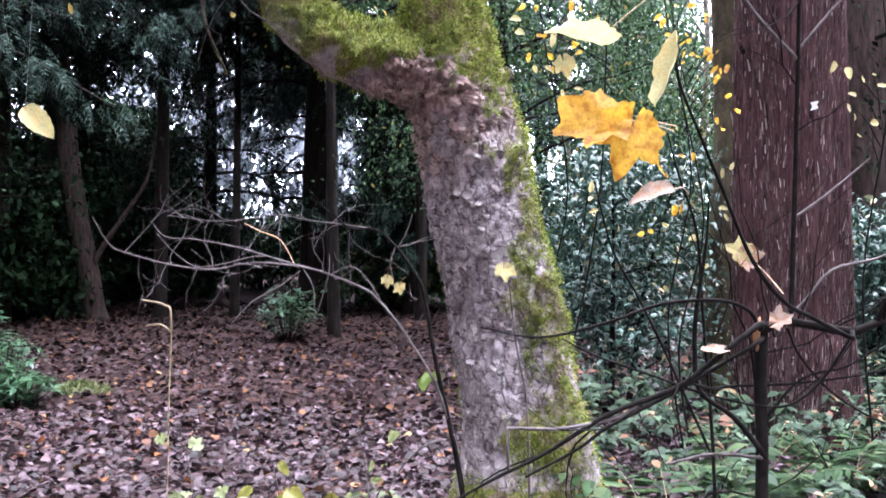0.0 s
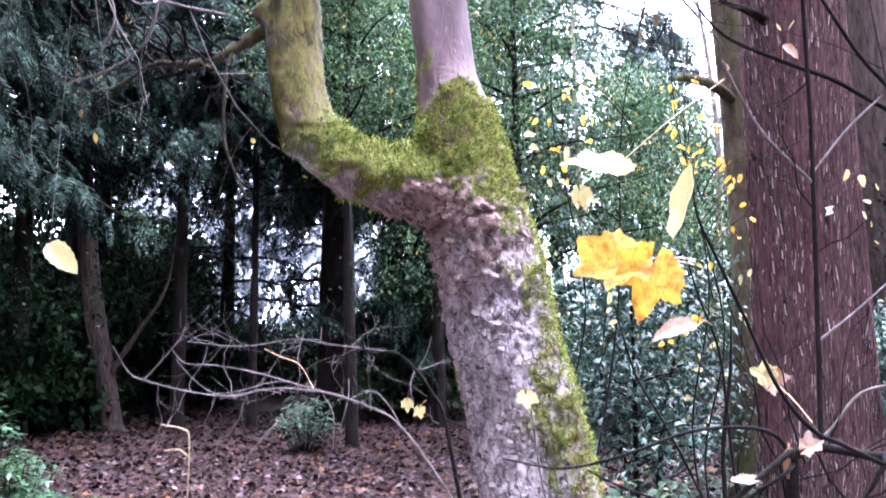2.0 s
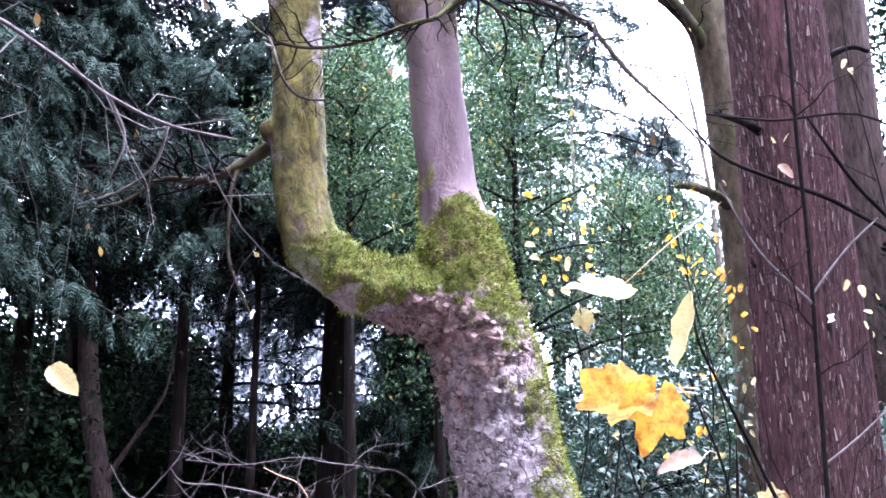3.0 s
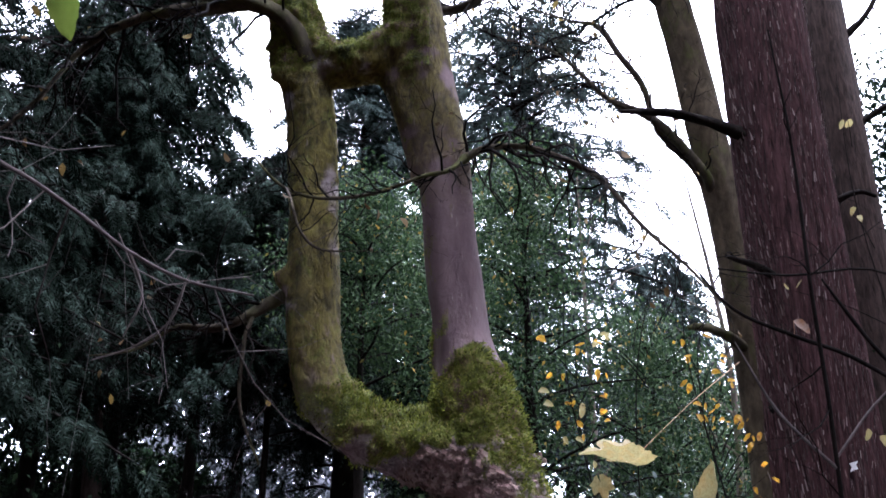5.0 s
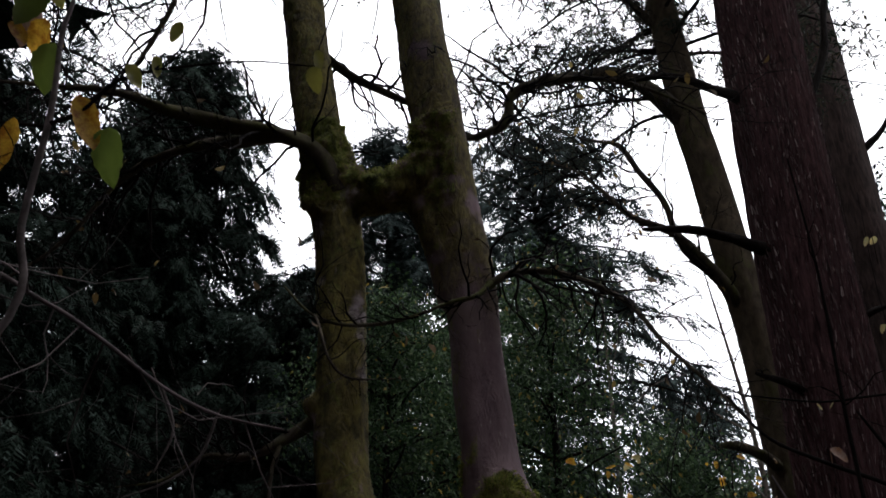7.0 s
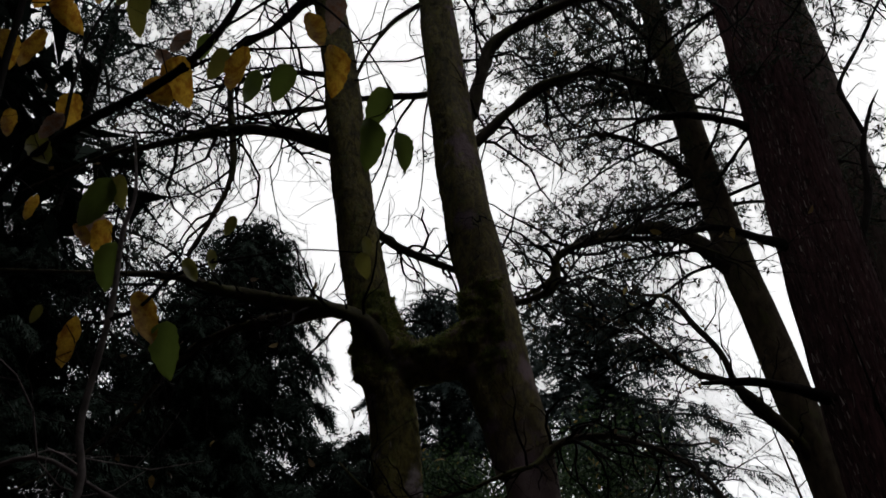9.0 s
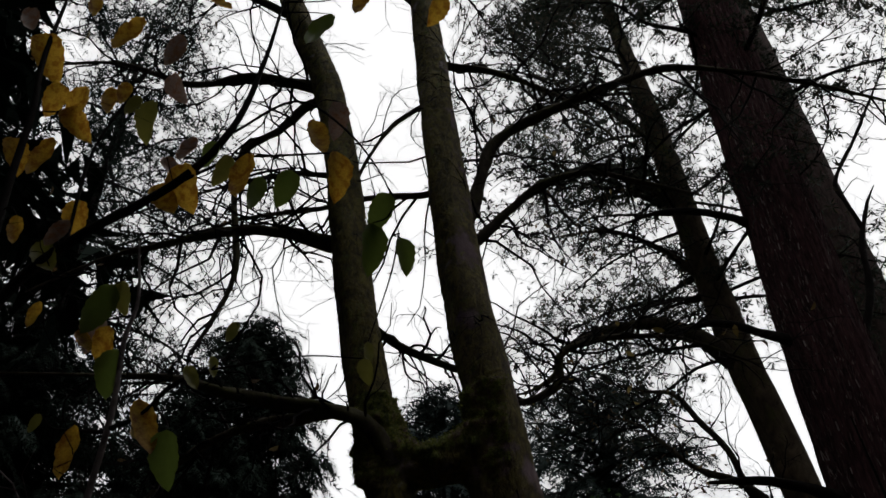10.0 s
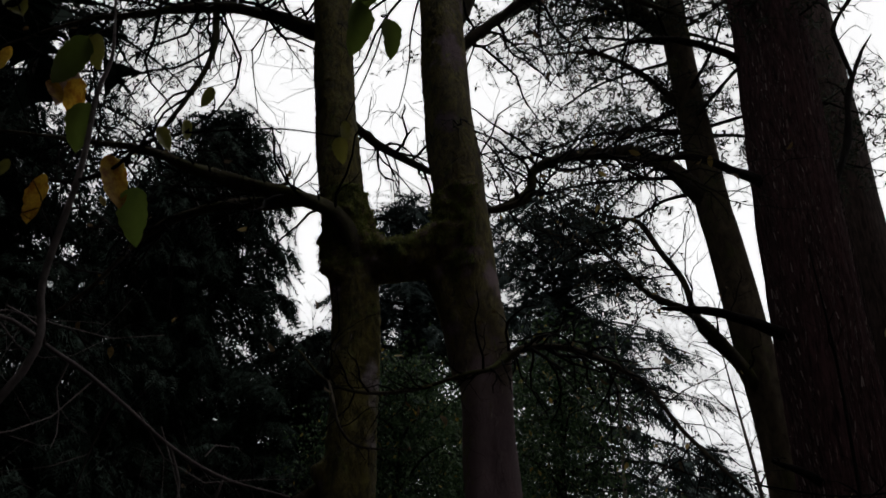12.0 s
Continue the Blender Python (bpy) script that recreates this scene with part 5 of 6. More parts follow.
def leaf(parent, kind, place, along, face, size, material, stalk=None, label=""):
    """One leaf as a part; stalk: where its stalk begins."""
    v, f3, f4 = BLADES[kind]
    m = frames(np.array([along], float), np.array([face], float))[0]
    s = Shape()
    base = np.array(place, float)
    vv = base + size * (np.array(v) @ m)
    s.add(vv, f4)
    if f3:
        s.f[3].append(np.array(f3))
    ob = part("leaf", s, material, parent, label)
    if stalk is not None:
        t = Shape()
        b = np.array(stalk, float)
        tube(t, [(*b, 0.0016), (*(0.5 * (b + base) + (0, 0, 0.01)), 0.0013), (*base, 0.001)], 5, 3)
        part("stalk", t, STALK, ob)
    return ob


STALK = leaf_material("reddish_leaf_stalk", [(0.0, (0.45, 0.22, 0.12)), (1.0, (0.5, 0.3, 0.16))], 0.5, 0.0)


def stems(tree, rows, name="stem", stout=1.0):
    for ctrl, mat in rows:
        s = Shape()
        tube(s, [(*c[:3], c[3] * stout) for c in ctrl], 7, 5)
        part(name, s, mat, tree)


def small_leaves(tree, places, seed, size, material, per=1, spread=0.06, kind="oval"):
    rng = np.random.default_rng(seed)
    for q in places:
        for _ in range(per):
            d = unit(rng, 1)[0] + (0, 0, -0.5)
            leaf(tree, (kind, int(rng.integers(0, 4))), np.array(q) + spread * unit(rng, 1)[0] * (per > 1), d, np.array((0.0, -1, 0.5)) + 0.5 * unit(rng, 1)[0], size * rng.uniform(0.7, 1.25), material)


# ---- broken sapling with dark branches in front of the red-barked trunk ----
snag = thing("snapped_sapling", "dark snapped sapling with arching bare side branches", "sapling", 0.98, 2.9, 0)
stems(snag, [
    ([(0.98, 2.9, -0.1, 0.021), (0.98, 2.9, 0.4, 0.019), (0.99, 2.9, 0.87, 0.0175), (0.985, 2.9, 1.12, 0.018), (0.99, 2.9, 1.29, 0.019)], TWIG_BARK),
    ([(0.99, 2.9, 1.275, 0.0143), (1.06, 2.9, 1.3, 0.0134), (1.14, 2.9, 1.29, 0.0126), (1.27, 2.9, 1.27, 0.0134), (1.37, 2.9, 1.3, 0.0109), (1.7, 2.9, 1.36, 0.00672)], TWIG_BARK),
    ([(1.08, 2.9, 1.29, 0.00756), (1.09, 2.9, 1.58, 0.00714), (1.1, 2.9, 1.92, 0.0063), (1.11, 2.9, 2.3, 0.0063), (1.11, 2.9, 2.71, 0.00588), (1.12, 2.9, 3.23, 0.00462), (1.1, 2.9, 3.7, 0.00252)], TWIG_BARK),
    ([(0.98, 2.88, 1.28, 0.0101), (0.93, 2.75, 1.3, 0.00924), (0.81, 2.7, 1.225, 0.00714), (0.68, 2.7, 1.125, 0.00739), (0.48, 2.7, 1.045, 0.00689), (0.29, 2.7, 0.93, 0.00546), (0.12, 2.7, 0.845, 0.00437), (-0.08, 2.7, 0.73, 0.00252)], TWIG_BARK),
    ([(0.985, 2.88, 1.25, 0.00672), (0.91, 2.74, 1.24, 0.00554), (0.78, 2.72, 1.17, 0.00554), (0.66, 2.72, 1.1, 0.00571), (0.48, 2.72, 1.005, 0.00504), (0.39, 2.72, 0.94, 0.00437), (0.24, 2.72, 0.86, 0.00336)], TWIG_BARK),
    ([(0.78, 2.8, 1.09, 0.00378), (0.62, 2.75, 1.15, 0.00353), (0.45, 2.75, 1.21, 0.00336), (0.35, 2.75, 1.26, 0.0021)], TWIG_BARK),
    ([(1.27, 2.89, 1.27, 0.00462), (1.24, 2.85, 1.25, 0.00437), (1.16, 2.85, 1.13, 0.0042), (1.06, 2.85, 1.05, 0.00361), (0.94, 2.85, 1.05, 0.00361), (0.78, 2.83, 1.09, 0.00252)], TWIG_BARK),
    ([(1.07, 2.9, 1.28, 0.00378), (1.11, 2.9, 1.19, 0.00353), (1.22, 2.9, 1.07, 0.00336), (1.38, 2.9, 0.98, 0.00252), (1.6, 2.9, 0.9, 0.00126)], TWIG_BARK),
    ([(0.985, 2.9, 0.98, 0.00462), (1.11, 2.9, 1.12, 0.0037), (1.25, 2.9, 1.16, 0.00353), (1.37, 2.9, 1.23, 0.00252), (1.55, 2.9, 1.33, 0.00126)], TWIG_BARK),
    ([(0.56, 2.7, 1.075, 0.00588), (0.51, 2.7, 1.04, 0.00554), (0.35, 2.7, 1.005, 0.00504), (0.2, 2.7, 1.005, 0.00462), (0.187, 2.7, 0.99, 0.00437), (0.19, 2.7, 0.88, 0.00378)], GREY_TWIG),
    ([(0.98, 2.9, 1.29, 0.00672), (0.93, 2.85, 1.34, 0.00571), (0.83, 2.8, 1.37, 0.00546), (0.66, 2.8, 1.36, 0.00487), (0.48, 2.8, 1.3, 0.0042), (0.29, 2.8, 1.26, 0.00353), (0.11, 2.8, 1.29, 0.00252)], TWIG_BARK),
    ([(1.27, 2.9, 1.27, 0.00756), (1.22, 2.8, 1.26, 0.00714), (1.06, 2.7, 1.33, 0.00613), (0.93, 2.55, 1.38, 0.00571), (0.83, 2.5, 1.49, 0.00504), (0.75, 2.5, 1.68, 0.00437), (0.66, 2.4, 1.82, 0.00361), (0.585, 2.3, 1.93, 0.00294), (0.575, 2.3, 2.03, 0.00168)], TWIG_BARK),
    ([(0.985, 2.9, 0.88, 0.0101), (0.96, 2.8, 0.91, 0.00857), (0.87, 2.8, 1.02, 0.00714), (0.77, 2.8, 1.1, 0.00714), (0.755, 2.8, 1.22, 0.00672), (0.76, 2.8, 1.34, 0.00605), (0.79, 2.8, 1.54, 0.00462), (0.8, 2.8, 1.7, 0.00168)], TWIG_BARK),
    ([(0.985, 2.9, 0.89, 0.00672), (0.95, 2.8, 0.9, 0.00571), (0.81, 2.8, 0.91, 0.00504), (0.67, 2.8, 0.88, 0.00336)], GREY_TWIG),
    ([(0.73, 2.75, 1.13, 0.00445), (0.82, 2.85, 1.1, 0.00445), (0.9, 2.9, 1.1, 0.00445), (1.11, 2.9, 1.11, 0.0037), (1.37, 2.9, 1.15, 0.00294), (1.7, 2.9, 1.25, 0.00168)], TWIG_BARK),
    ([(1.06, 2.9, 1.31, 0.00504), (1.12, 2.9, 1.36, 0.00445), (1.21, 2.9, 1.46, 0.00437), (1.36, 2.9, 1.5, 0.0037), (1.6, 2.9, 1.6, 0.00168)], GREY_TWIG),
    ([(1.09, 2.9, 1.62, 0.0042), (1.2, 2.9, 1.7, 0.00361), (1.33, 2.9, 1.81, 0.0021)], GREY_TWIG),
    ([(1.11, 2.9, 2.11, 0.00521), (0.95, 2.9, 2.29, 0.00454), (0.84, 2.9, 2.52, 0.00252)], GREY_TWIG),
    ([(1.11, 2.9, 2.15, 0.00378), (1.23, 2.9, 2.29, 0.00378), (1.34, 2.9, 2.39, 0.00252)], GREY_TWIG),
    ([(1.35, 2.9, 1.3, 0.0084), (1.45, 2.7, 1.8, 0.00756), (1.3, 2.6, 2.2, 0.0063), (1.15, 2.6, 2.42, 0.00546), (1.08, 2.6, 2.54, 0.00487), (1.03, 2.6, 2.63, 0.00252)], TWIG_BARK),
], "branch", 1.12)
TORN = leaf_material("torn_orange_wood", [(0.0, (0.2, 0.085, 0.035)), (1.0, (0.3, 0.15, 0.07))], 0.8, 0.0)
stems(snag, [([(0.972, 2.888, 1.21, 0.004), (0.968, 2.885, 1.25, 0.011), (0.972, 2.885, 1.285, 0.01), (0.98, 2.89, 1.315, 0.003)], TORN)], "torn_wood")
sn = Shape()
srng = np.random.default_rng(77)
twig_cloud(sn, [(0.98, 2.88, 1.28, 0.012), (0.68, 2.7, 1.13, 0.011), (0.29, 2.7, 0.93, 0.008)], srng, 7, 0.3, 0.1, r0=0.004, depth=1)
twig_cloud(sn, [(1.1, 2.9, 1.5, 0.008), (1.11, 2.9, 2.3, 0.0075), (1.12, 2.9, 3.2, 0.0055)], srng, 7, 0.3, -0.2, r0=0.004, depth=1)
twig_cloud(sn, [(0.99, 2.9, 0.5, 0.02), (0.99, 2.9, 1.2, 0.018), (1.37, 2.9, 1.3, 0.01)], srng, 12, 0.45, 0.1, r0=0.004, depth=1)
part("twig_growth", sn, TWIG_BARK, snag, "fine bare twigs", "stuff")
thin = thing("bare_shoot", "thin dark bare shoots rising among the yellow leaves", "sapling", 0.9, 3.2, 0)
stems(thin, [([(0.92, 3.2, -0.05, 0.007), (0.93, 3.2, 0.7, 0.0062), (0.89, 3.2, 1.32, 0.0055), (0.87, 3.2, 1.59, 0.0046), (0.81, 3.2, 1.78, 0.0038), (0.77, 3.2, 1.93, 0.0025)], TWIG_BARK),
             ([(0.93, 3.2, 0.8, 0.005), (0.75, 3.2, 1.2, 0.0045), (0.66, 3.2, 1.38, 0.004), (0.58, 3.2, 1.53, 0.0038), (0.52, 3.2, 1.76, 0.0025)], TWIG_BARK)])
leaf(snag, ("maple", 2), (0.335, 1.92, 1.775), (-1, -0.05, -0.22), (-0.15, -0.8, 0.65), 0.215, YELLOW, (0.55, 2.2, 1.81), "yellow lobed leaf with brown blotches")
leaf(snag, ("maple", 0), (0.385, 1.9, 1.765), (-0.3, -0.2, -0.9), (0.2, -1, 0.3), 0.19, YELLOW, (0.55, 2.22, 1.8), "yellow-green lobed leaf")
leaf(snag, ("oval", 2), (0.51, 2.05, 1.65), (-1, 0, -0.1), (0, -0.7, 0.8), 0.1, BLEACHED, (0.62, 2.35, 1.66), "bleached pinkish curled leaf")
leaf(snag, ("oval", 1), (0.575, 2.3, 2.06), (-0.05, -0.1, -1), (-1, -0.35, 0.1), 0.2, PALE, None, "pale yellow hanging leaf")
leaf(snag, ("maple", 1), (0.96, 2.98, 1.51), (-0.8, 0, 0.35), (0.1, -1, 0.3), 0.12, PALE, (0.93, 2.55, 1.4), "pale yellow two-lobed leaf")
leaf(snag, ("maple", 3), (0.96, 2.98, 1.5), (0.7, 0, -0.6), (0.1, -1, 0.5), 0.125, BLEACHED)
leaf(snag, ("maple", 3), (0.42, 2.6, 2.1), (-1, -0.1, 0.1), (0.1, -0.2, 1), 0.27, PALE, (0.84, 2.88, 2.45), "large pale leaf lying level")
leaf(snag, ("maple", 0), (0.34, 2.62, 2.05), (0.3, 0, -1), (0.1, -1, 0.2), 0.085, PALE)
leaf(snag, ("maple", 2), (1.03, 2.87, 1.3), (0.6, -0.3, 0.4), (-0.3, -0.8, 0.8), 0.1, BLEACHED)
leaf(snag, ("oval", 0), (0.83, 2.7, 1.235), (-0.9, -0.2, -0.2), (0.1, -0.7, 1), 0.1, BLEACHED)

# ---- sapling at the foot of the forked tree ----
sap = thing("bare_sapling", "thin bare sapling with long arching grey twigs", "sapling", 0.12, 3.9, 0)
stems(sap, [
    ([(0.13, 3.9, -0.1, 0.014), (0.1, 3.9, 0.35, 0.0125), (0.06, 3.88, 0.65, 0.0115), (-0.025, 3.82, 1.05, 0.009), (-0.078, 3.8, 1.35, 0.0078), (-0.117, 3.8, 1.436, 0.0068), (-0.194, 3.8, 1.545, 0.0055), (-0.277, 3.8, 1.615, 0.004), (-0.373, 3.8, 1.614, 0.0034), (-0.437, 3.8, 1.665, 0.003), (-0.539, 3.8, 1.741, 0.002)], TWIG_BARK),
    ([(0.06, 3.88, 0.7, 0.008), (-0.03, 3.82, 0.98, 0.0062), (-0.167, 3.8, 1.205, 0.0055), (-0.258, 3.8, 1.32, 0.0052), (-0.335, 3.8, 1.378, 0.0048), (-0.54, 3.78, 1.454, 0.0046), (-0.758, 3.76, 1.478, 0.004), (-0.925, 3.75, 1.452, 0.0036), (-1.091, 3.75, 1.47, 0.0032), (-1.283, 3.75, 1.52, 0.0028), (-1.347, 3.75, 1.558, 0.0024), (-1.41, 3.75, 1.66, 0.0015)], GREY_TWIG),
    ([(-0.54, 3.78, 1.454, 0.004), (-0.694, 3.8, 1.498, 0.0035), (-0.847, 3.82, 1.542, 0.0032), (-1.014, 3.83, 1.573, 0.0028), (-1.142, 3.84, 1.585, 0.0024), (-1.205, 3.85, 1.648, 0.0015)], GREY_TWIG),
    ([(-0.578, 3.78, 1.445, 0.003), (-0.668, 3.75, 1.376, 0.0027), (-0.759, 3.72, 1.324, 0.0023), (-0.836, 3.7, 1.24, 0.0014)], GREY_TWIG),
    ([(-0.566, 3.78, 1.453, 0.003), (-0.521, 3.76, 1.37, 0.0026), (-0.521, 3.75, 1.229, 0.0014)], GREY_TWIG),
    ([(-0.463, 3.8, 1.512, 0.0015), (-0.466, 3.79, 1.425, 0.0026), (-0.515, 3.78, 1.255, 0.0014)], GREY_TWIG),
    ([(-0.258, 3.8, 1.33, 0.003), (-0.309, 3.8, 1.41, 0.0026), (-0.373, 3.8, 1.461, 0.0022), (-0.463, 3.8, 1.428, 0.0014)], GREY_TWIG),
    ([(-0.277, 3.8, 1.615, 0.003), (-0.399, 3.82, 1.633, 0.0026), (-0.552, 3.84, 1.652, 0.0023), (-0.693, 3.86, 1.676, 0.0022), (-0.911, 3.88, 1.65, 0.0019), (-1.154, 3.9, 1.674, 0.0014)], GREY_TWIG),
    ([(-0.599, 3.8, 1.46, 0.002), (-0.661, 3.8, 1.568, 0.0022), (-0.745, 3.8, 1.606, 0.0021), (-0.808, 3.8, 1.638, 0.0016)], STALK),
    ([(-1.091, 3.75, 1.47, 0.0022), (-1.097, 3.76, 1.508, 0.0021), (-1.052, 3.78, 1.585, 0.0018), (-1.039, 3.8, 1.649, 0.0013)], GREY_TWIG),
    ([(-0.72, 3.8, 1.505, 0.0026), (-0.783, 3.78, 1.5, 0.0025), (-0.899, 3.77, 1.471, 0.0025), (-1.002, 3.77, 1.464, 0.0022), (-1.091, 3.78, 1.521, 0.0018), (-1.167, 3.8, 1.598, 0.0013)], GREY_TWIG),
    ([(-0.078, 3.8, 1.347, 0.0035), (0.029, 3.78, 1.296, 0.002)], TWIG_BARK),
    ([(-0.194, 3.8, 1.545, 0.0035), (-0.213, 3.78, 1.474, 0.0025), (-0.2, 3.77, 1.41, 0.0014)], GREY_TWIG),
    ([(-0.181, 3.8, 1.541, 0.003), (-0.143, 3.8, 1.615, 0.0021), (-0.124, 3.8, 1.679, 0.0014)], GREY_TWIG),
    ([(0.04, 3.87, 0.75, 0.006), (-0.08, 3.85, 0.72, 0.0045), (-0.18, 3.85, 0.62, 0.0035), (-0.25, 3.85, 0.5, 0.0025)], GREY_TWIG),
])
st = Shape()
twig_cloud(st, [(-0.22, 3.8, 1.3, 0.0067), (-0.54, 3.78, 1.45, 0.0067), (-0.925, 3.75, 1.452, 0.0056), (-1.28, 3.75, 1.52, 0.005)], srng, 12, 0.28, 0.0, r0=0.0028, depth=1)
twig_cloud(st, [(-0.28, 3.8, 1.615, 0.0067), (-0.55, 3.84, 1.65, 0.0048), (-0.91, 3.88, 1.65, 0.004), (-1.15, 3.9, 1.67, 0.004)], srng, 10, 0.28, -0.1, r0=0.0026, depth=1)
twig_cloud(st, [(0.06, 3.9, 0.65, 0.012), (-0.06, 3.82, 1.2, 0.0094), (-0.19, 3.8, 1.54, 0.006)], srng, 7, 0.25, -0.2, r0=0.003, depth=1)
part("twig_growth", st, GREY_TWIG, sap, "fine grey crooked twigs", "stuff")
leaf(sap, ("maple", 0), (-0.23, 3.86, 1.41), (0, -0.2, -1), (0.2, -1, 0.3), 0.07, PALE, (-0.22, 3.8, 1.46))
leaf(sap, ("maple", 1), (-0.18, 3.86, 1.38), (0.2, -0.2, -1), (-0.2, -1, 0.3), 0.07, PALE, (-0.15, 3.8, 1.42))
small_leaves(sap, [(-0.05, 3.87, 1.02), (0.0, 3.87, 1.0), (-0.1, 3.86, 1.0)], 5, 0.085, GREEN_LEAF)

# ---- seedling with one pale leaf, and a leaf on a thread ----
seed1 = thing("seedling", "thin seedling stem with one pale yellow leaf", "seedling", 0.28, 3.05, 0)
stems(seed1, [([(0.3, 3.05, -0.05, 0.004), (0.285, 3.05, 0.5, 0.0037), (0.275, 3.05, 0.99, 0.0034), (0.24, 3.05, 1.21, 0.003), (0.215, 3.05, 1.42, 0.002)], GREY_TWIG)])
leaf(seed1, ("maple", 3), (0.2, 3.04, 1.46), (0.1, -0.35, -0.8), (0, -1, 0.35), 0.09, PALE)
hung = thing("hanging_leaf", "single pale yellow leaf hanging on a fine thread", "leaf", -1.24, 2.9, 1.94)
leaf(hung, ("oval", 3), (-1.31, 2.9, 1.965), (0.8, -0.1, -0.65), (0.25, -1, 0.35), 0.125, PALE)
th = Shape()
tube(th, [(-1.3, 2.9, 1.96, 0.0004), (-1.29, 2.95, 2.5, 0.0004), (-1.28, 2.98, 2.96, 0.0004)], 3, 2)
part("thread", th, GREY_TWIG, hung)

# ---- long bare shoots crossing in front ----
shoot = thing("bare_shoot", "long lichen-grey bare shoot arching across the conifers", "sapling", -3.2, 3.0, 0)
stems(shoot, [([(-3.2, 3.0, -0.1, 0.018), (-3.1, 3.0, 1.6, 0.015), (-2.6, 3.0, 3.0, 0.012), (-2.1, 3.0, 3.42, 0.01), (-1.71, 3.0, 3.26, 0.009), (-1.45, 3.0, 3.09, 0.008), (-1.21, 3.0, 2.91, 0.007), (-1.0, 3.0, 2.8, 0.006), (-0.76, 3.0, 2.74, 0.004)], GREY_TWIG),
              ([(-1.21, 3.0, 2.91, 0.006), (-1.15, 3.0, 2.75, 0.005), (-1.2, 3.0, 2.6, 0.003)], GREY_TWIG),
              ([(-1.0, 3.0, 2.8, 0.005), (-1.04, 3.0, 2.66, 0.0045), (-1.15, 3.0, 2.57, 0.004), (-1.3, 3.0, 2.52, 0.002)], GREY_TWIG)])
sh = Shape()
twig_cloud(sh, [(-2.6, 3.0, 3.0, 0.012), (-2.1, 3.0, 3.42, 0.01), (-1.45, 3.0, 3.09, 0.008), (-0.9, 3.0, 2.77, 0.005)], srng, 14, 0.7, 0.1, r0=0.006, depth=1)
part("twig_growth", sh, GREY_TWIG, shoot, "fine lichen-grey side twigs", "stuff")
far_shoot = thing("bare_shoot", "thin dark shoots crossing before the red-barked trunk", "sapling", 2.2, 3.5, 0)
stems(far_shoot, [([(2.2, 3.5, -0.1, 0.014), (2.1, 3.5, 1.4, 0.012), (1.8, 3.5, 2.3, 0.01), (1.51, 3.5, 2.58, 0.0087), (1.25, 3.5, 2.7, 0.0085), (1.03, 3.5, 2.81, 0.0065), (0.89, 3.5, 2.99, 0.004)], TWIG_BARK),
                  ([(2.1, 3.5, 1.5, 0.008), (2.0, 3.5, 2.5, 0.007), (1.67, 3.5, 2.94, 0.005), (1.25, 3.5, 2.95, 0.005), (0.94, 3.5, 2.99, 0.003)], TWIG_BARK)])
leaf(far_shoot, ("oval", 2), (1.25, 3.49, 2.76), (0.6, -0.2, -0.5), (0, -1, 0.3), 0.075, BLEACHED, (1.25, 3.5, 2.7))

# ---- leafy shoot close by on the left ----
hazel = thing("leafy_sapling", "sapling with drooping yellow and green autumn leaves", "sapling", -2.1, 1.75, 0)
HAZEL_LINES = [
    [(-2.1, 1.75, -0.1, 0.022), (-1.95, 1.8, 1.2, 0.02), (-1.8, 1.88, 2.8, 0.02), (-1.72, 1.9, 3.7, 0.0197), (-1.53, 1.9, 4.02, 0.0185), (-1.2, 1.9, 4.26, 0.0156), (-1.03, 1.9, 4.52, 0.014), (-0.95, 1.9, 4.92, 0.01), (-0.9, 1.9, 5.5, 0.004)],
    [(-1.92, 1.82, 1.4, 0.014), (-1.5, 1.86, 2.2, 0.012), (-1.2, 1.9, 2.7, 0.0105), (-1.22, 1.9, 2.96, 0.01), (-1.21, 1.9, 3.31, 0.009), (-1.23, 1.9, 3.58, 0.0075), (-1.22, 1.9, 3.74, 0.006), (-1.27, 1.9, 4.0, 0.003)],
    [(-1.74, 1.9, 3.6, 0.016), (-1.83, 1.9, 4.31, 0.015), (-1.87, 1.9, 4.8, 0.014), (-1.93, 1.9, 5.19, 0.012), (-1.95, 1.9, 5.9, 0.004)],
    [(-1.21, 1.9, 3.27, 0.007), (-1.12, 1.9, 3.31, 0.0068), (-1.05, 1.9, 3.4, 0.006), (-0.94, 1.9, 3.44, 0.004)],
    [(-1.21, 1.9, 3.26, 0.006), (-1.32, 1.9, 3.28, 0.004)],
    [(-1.2, 1.9, 4.26, 0.007), (-1.0, 1.9, 4.36, 0.006), (-0.85, 1.9, 4.35, 0.005), (-0.65, 1.9, 4.33, 0.0035)],
    [(-1.03, 1.9, 4.5, 0.006), (-0.8, 1.9, 4.65, 0.005), (-0.6, 1.9, 4.45, 0.004), (-0.45, 1.9, 4.15, 0.003), (-0.4, 1.9, 3.9, 0.0015)],
    [(-1.53, 1.9, 4.02, 0.007), (-1.55, 1.9, 4.5, 0.006), (-1.45, 1.9, 4.9, 0.004)],
]
stems(hazel, [(c, GREY_TWIG if k == 1 else TWIG_BARK) for k, c in enumerate(HAZEL_LINES)])
hz = Shape()
hrng = np.random.default_rng(5)
twig_cloud(hz, [(-1.72, 1.9, 3.7, 0.0197), (-1.2, 1.9, 4.26, 0.0156), (-0.95, 1.9, 4.92, 0.01)], hrng, 10, 0.45, 0.1, r0=0.004, depth=1)
twig_cloud(hz, [(-1.22, 1.9, 2.96, 0.01), (-1.23, 1.9, 3.58, 0.0075)], hrng, 5, 0.3, 0.1, r0=0.004, depth=1)
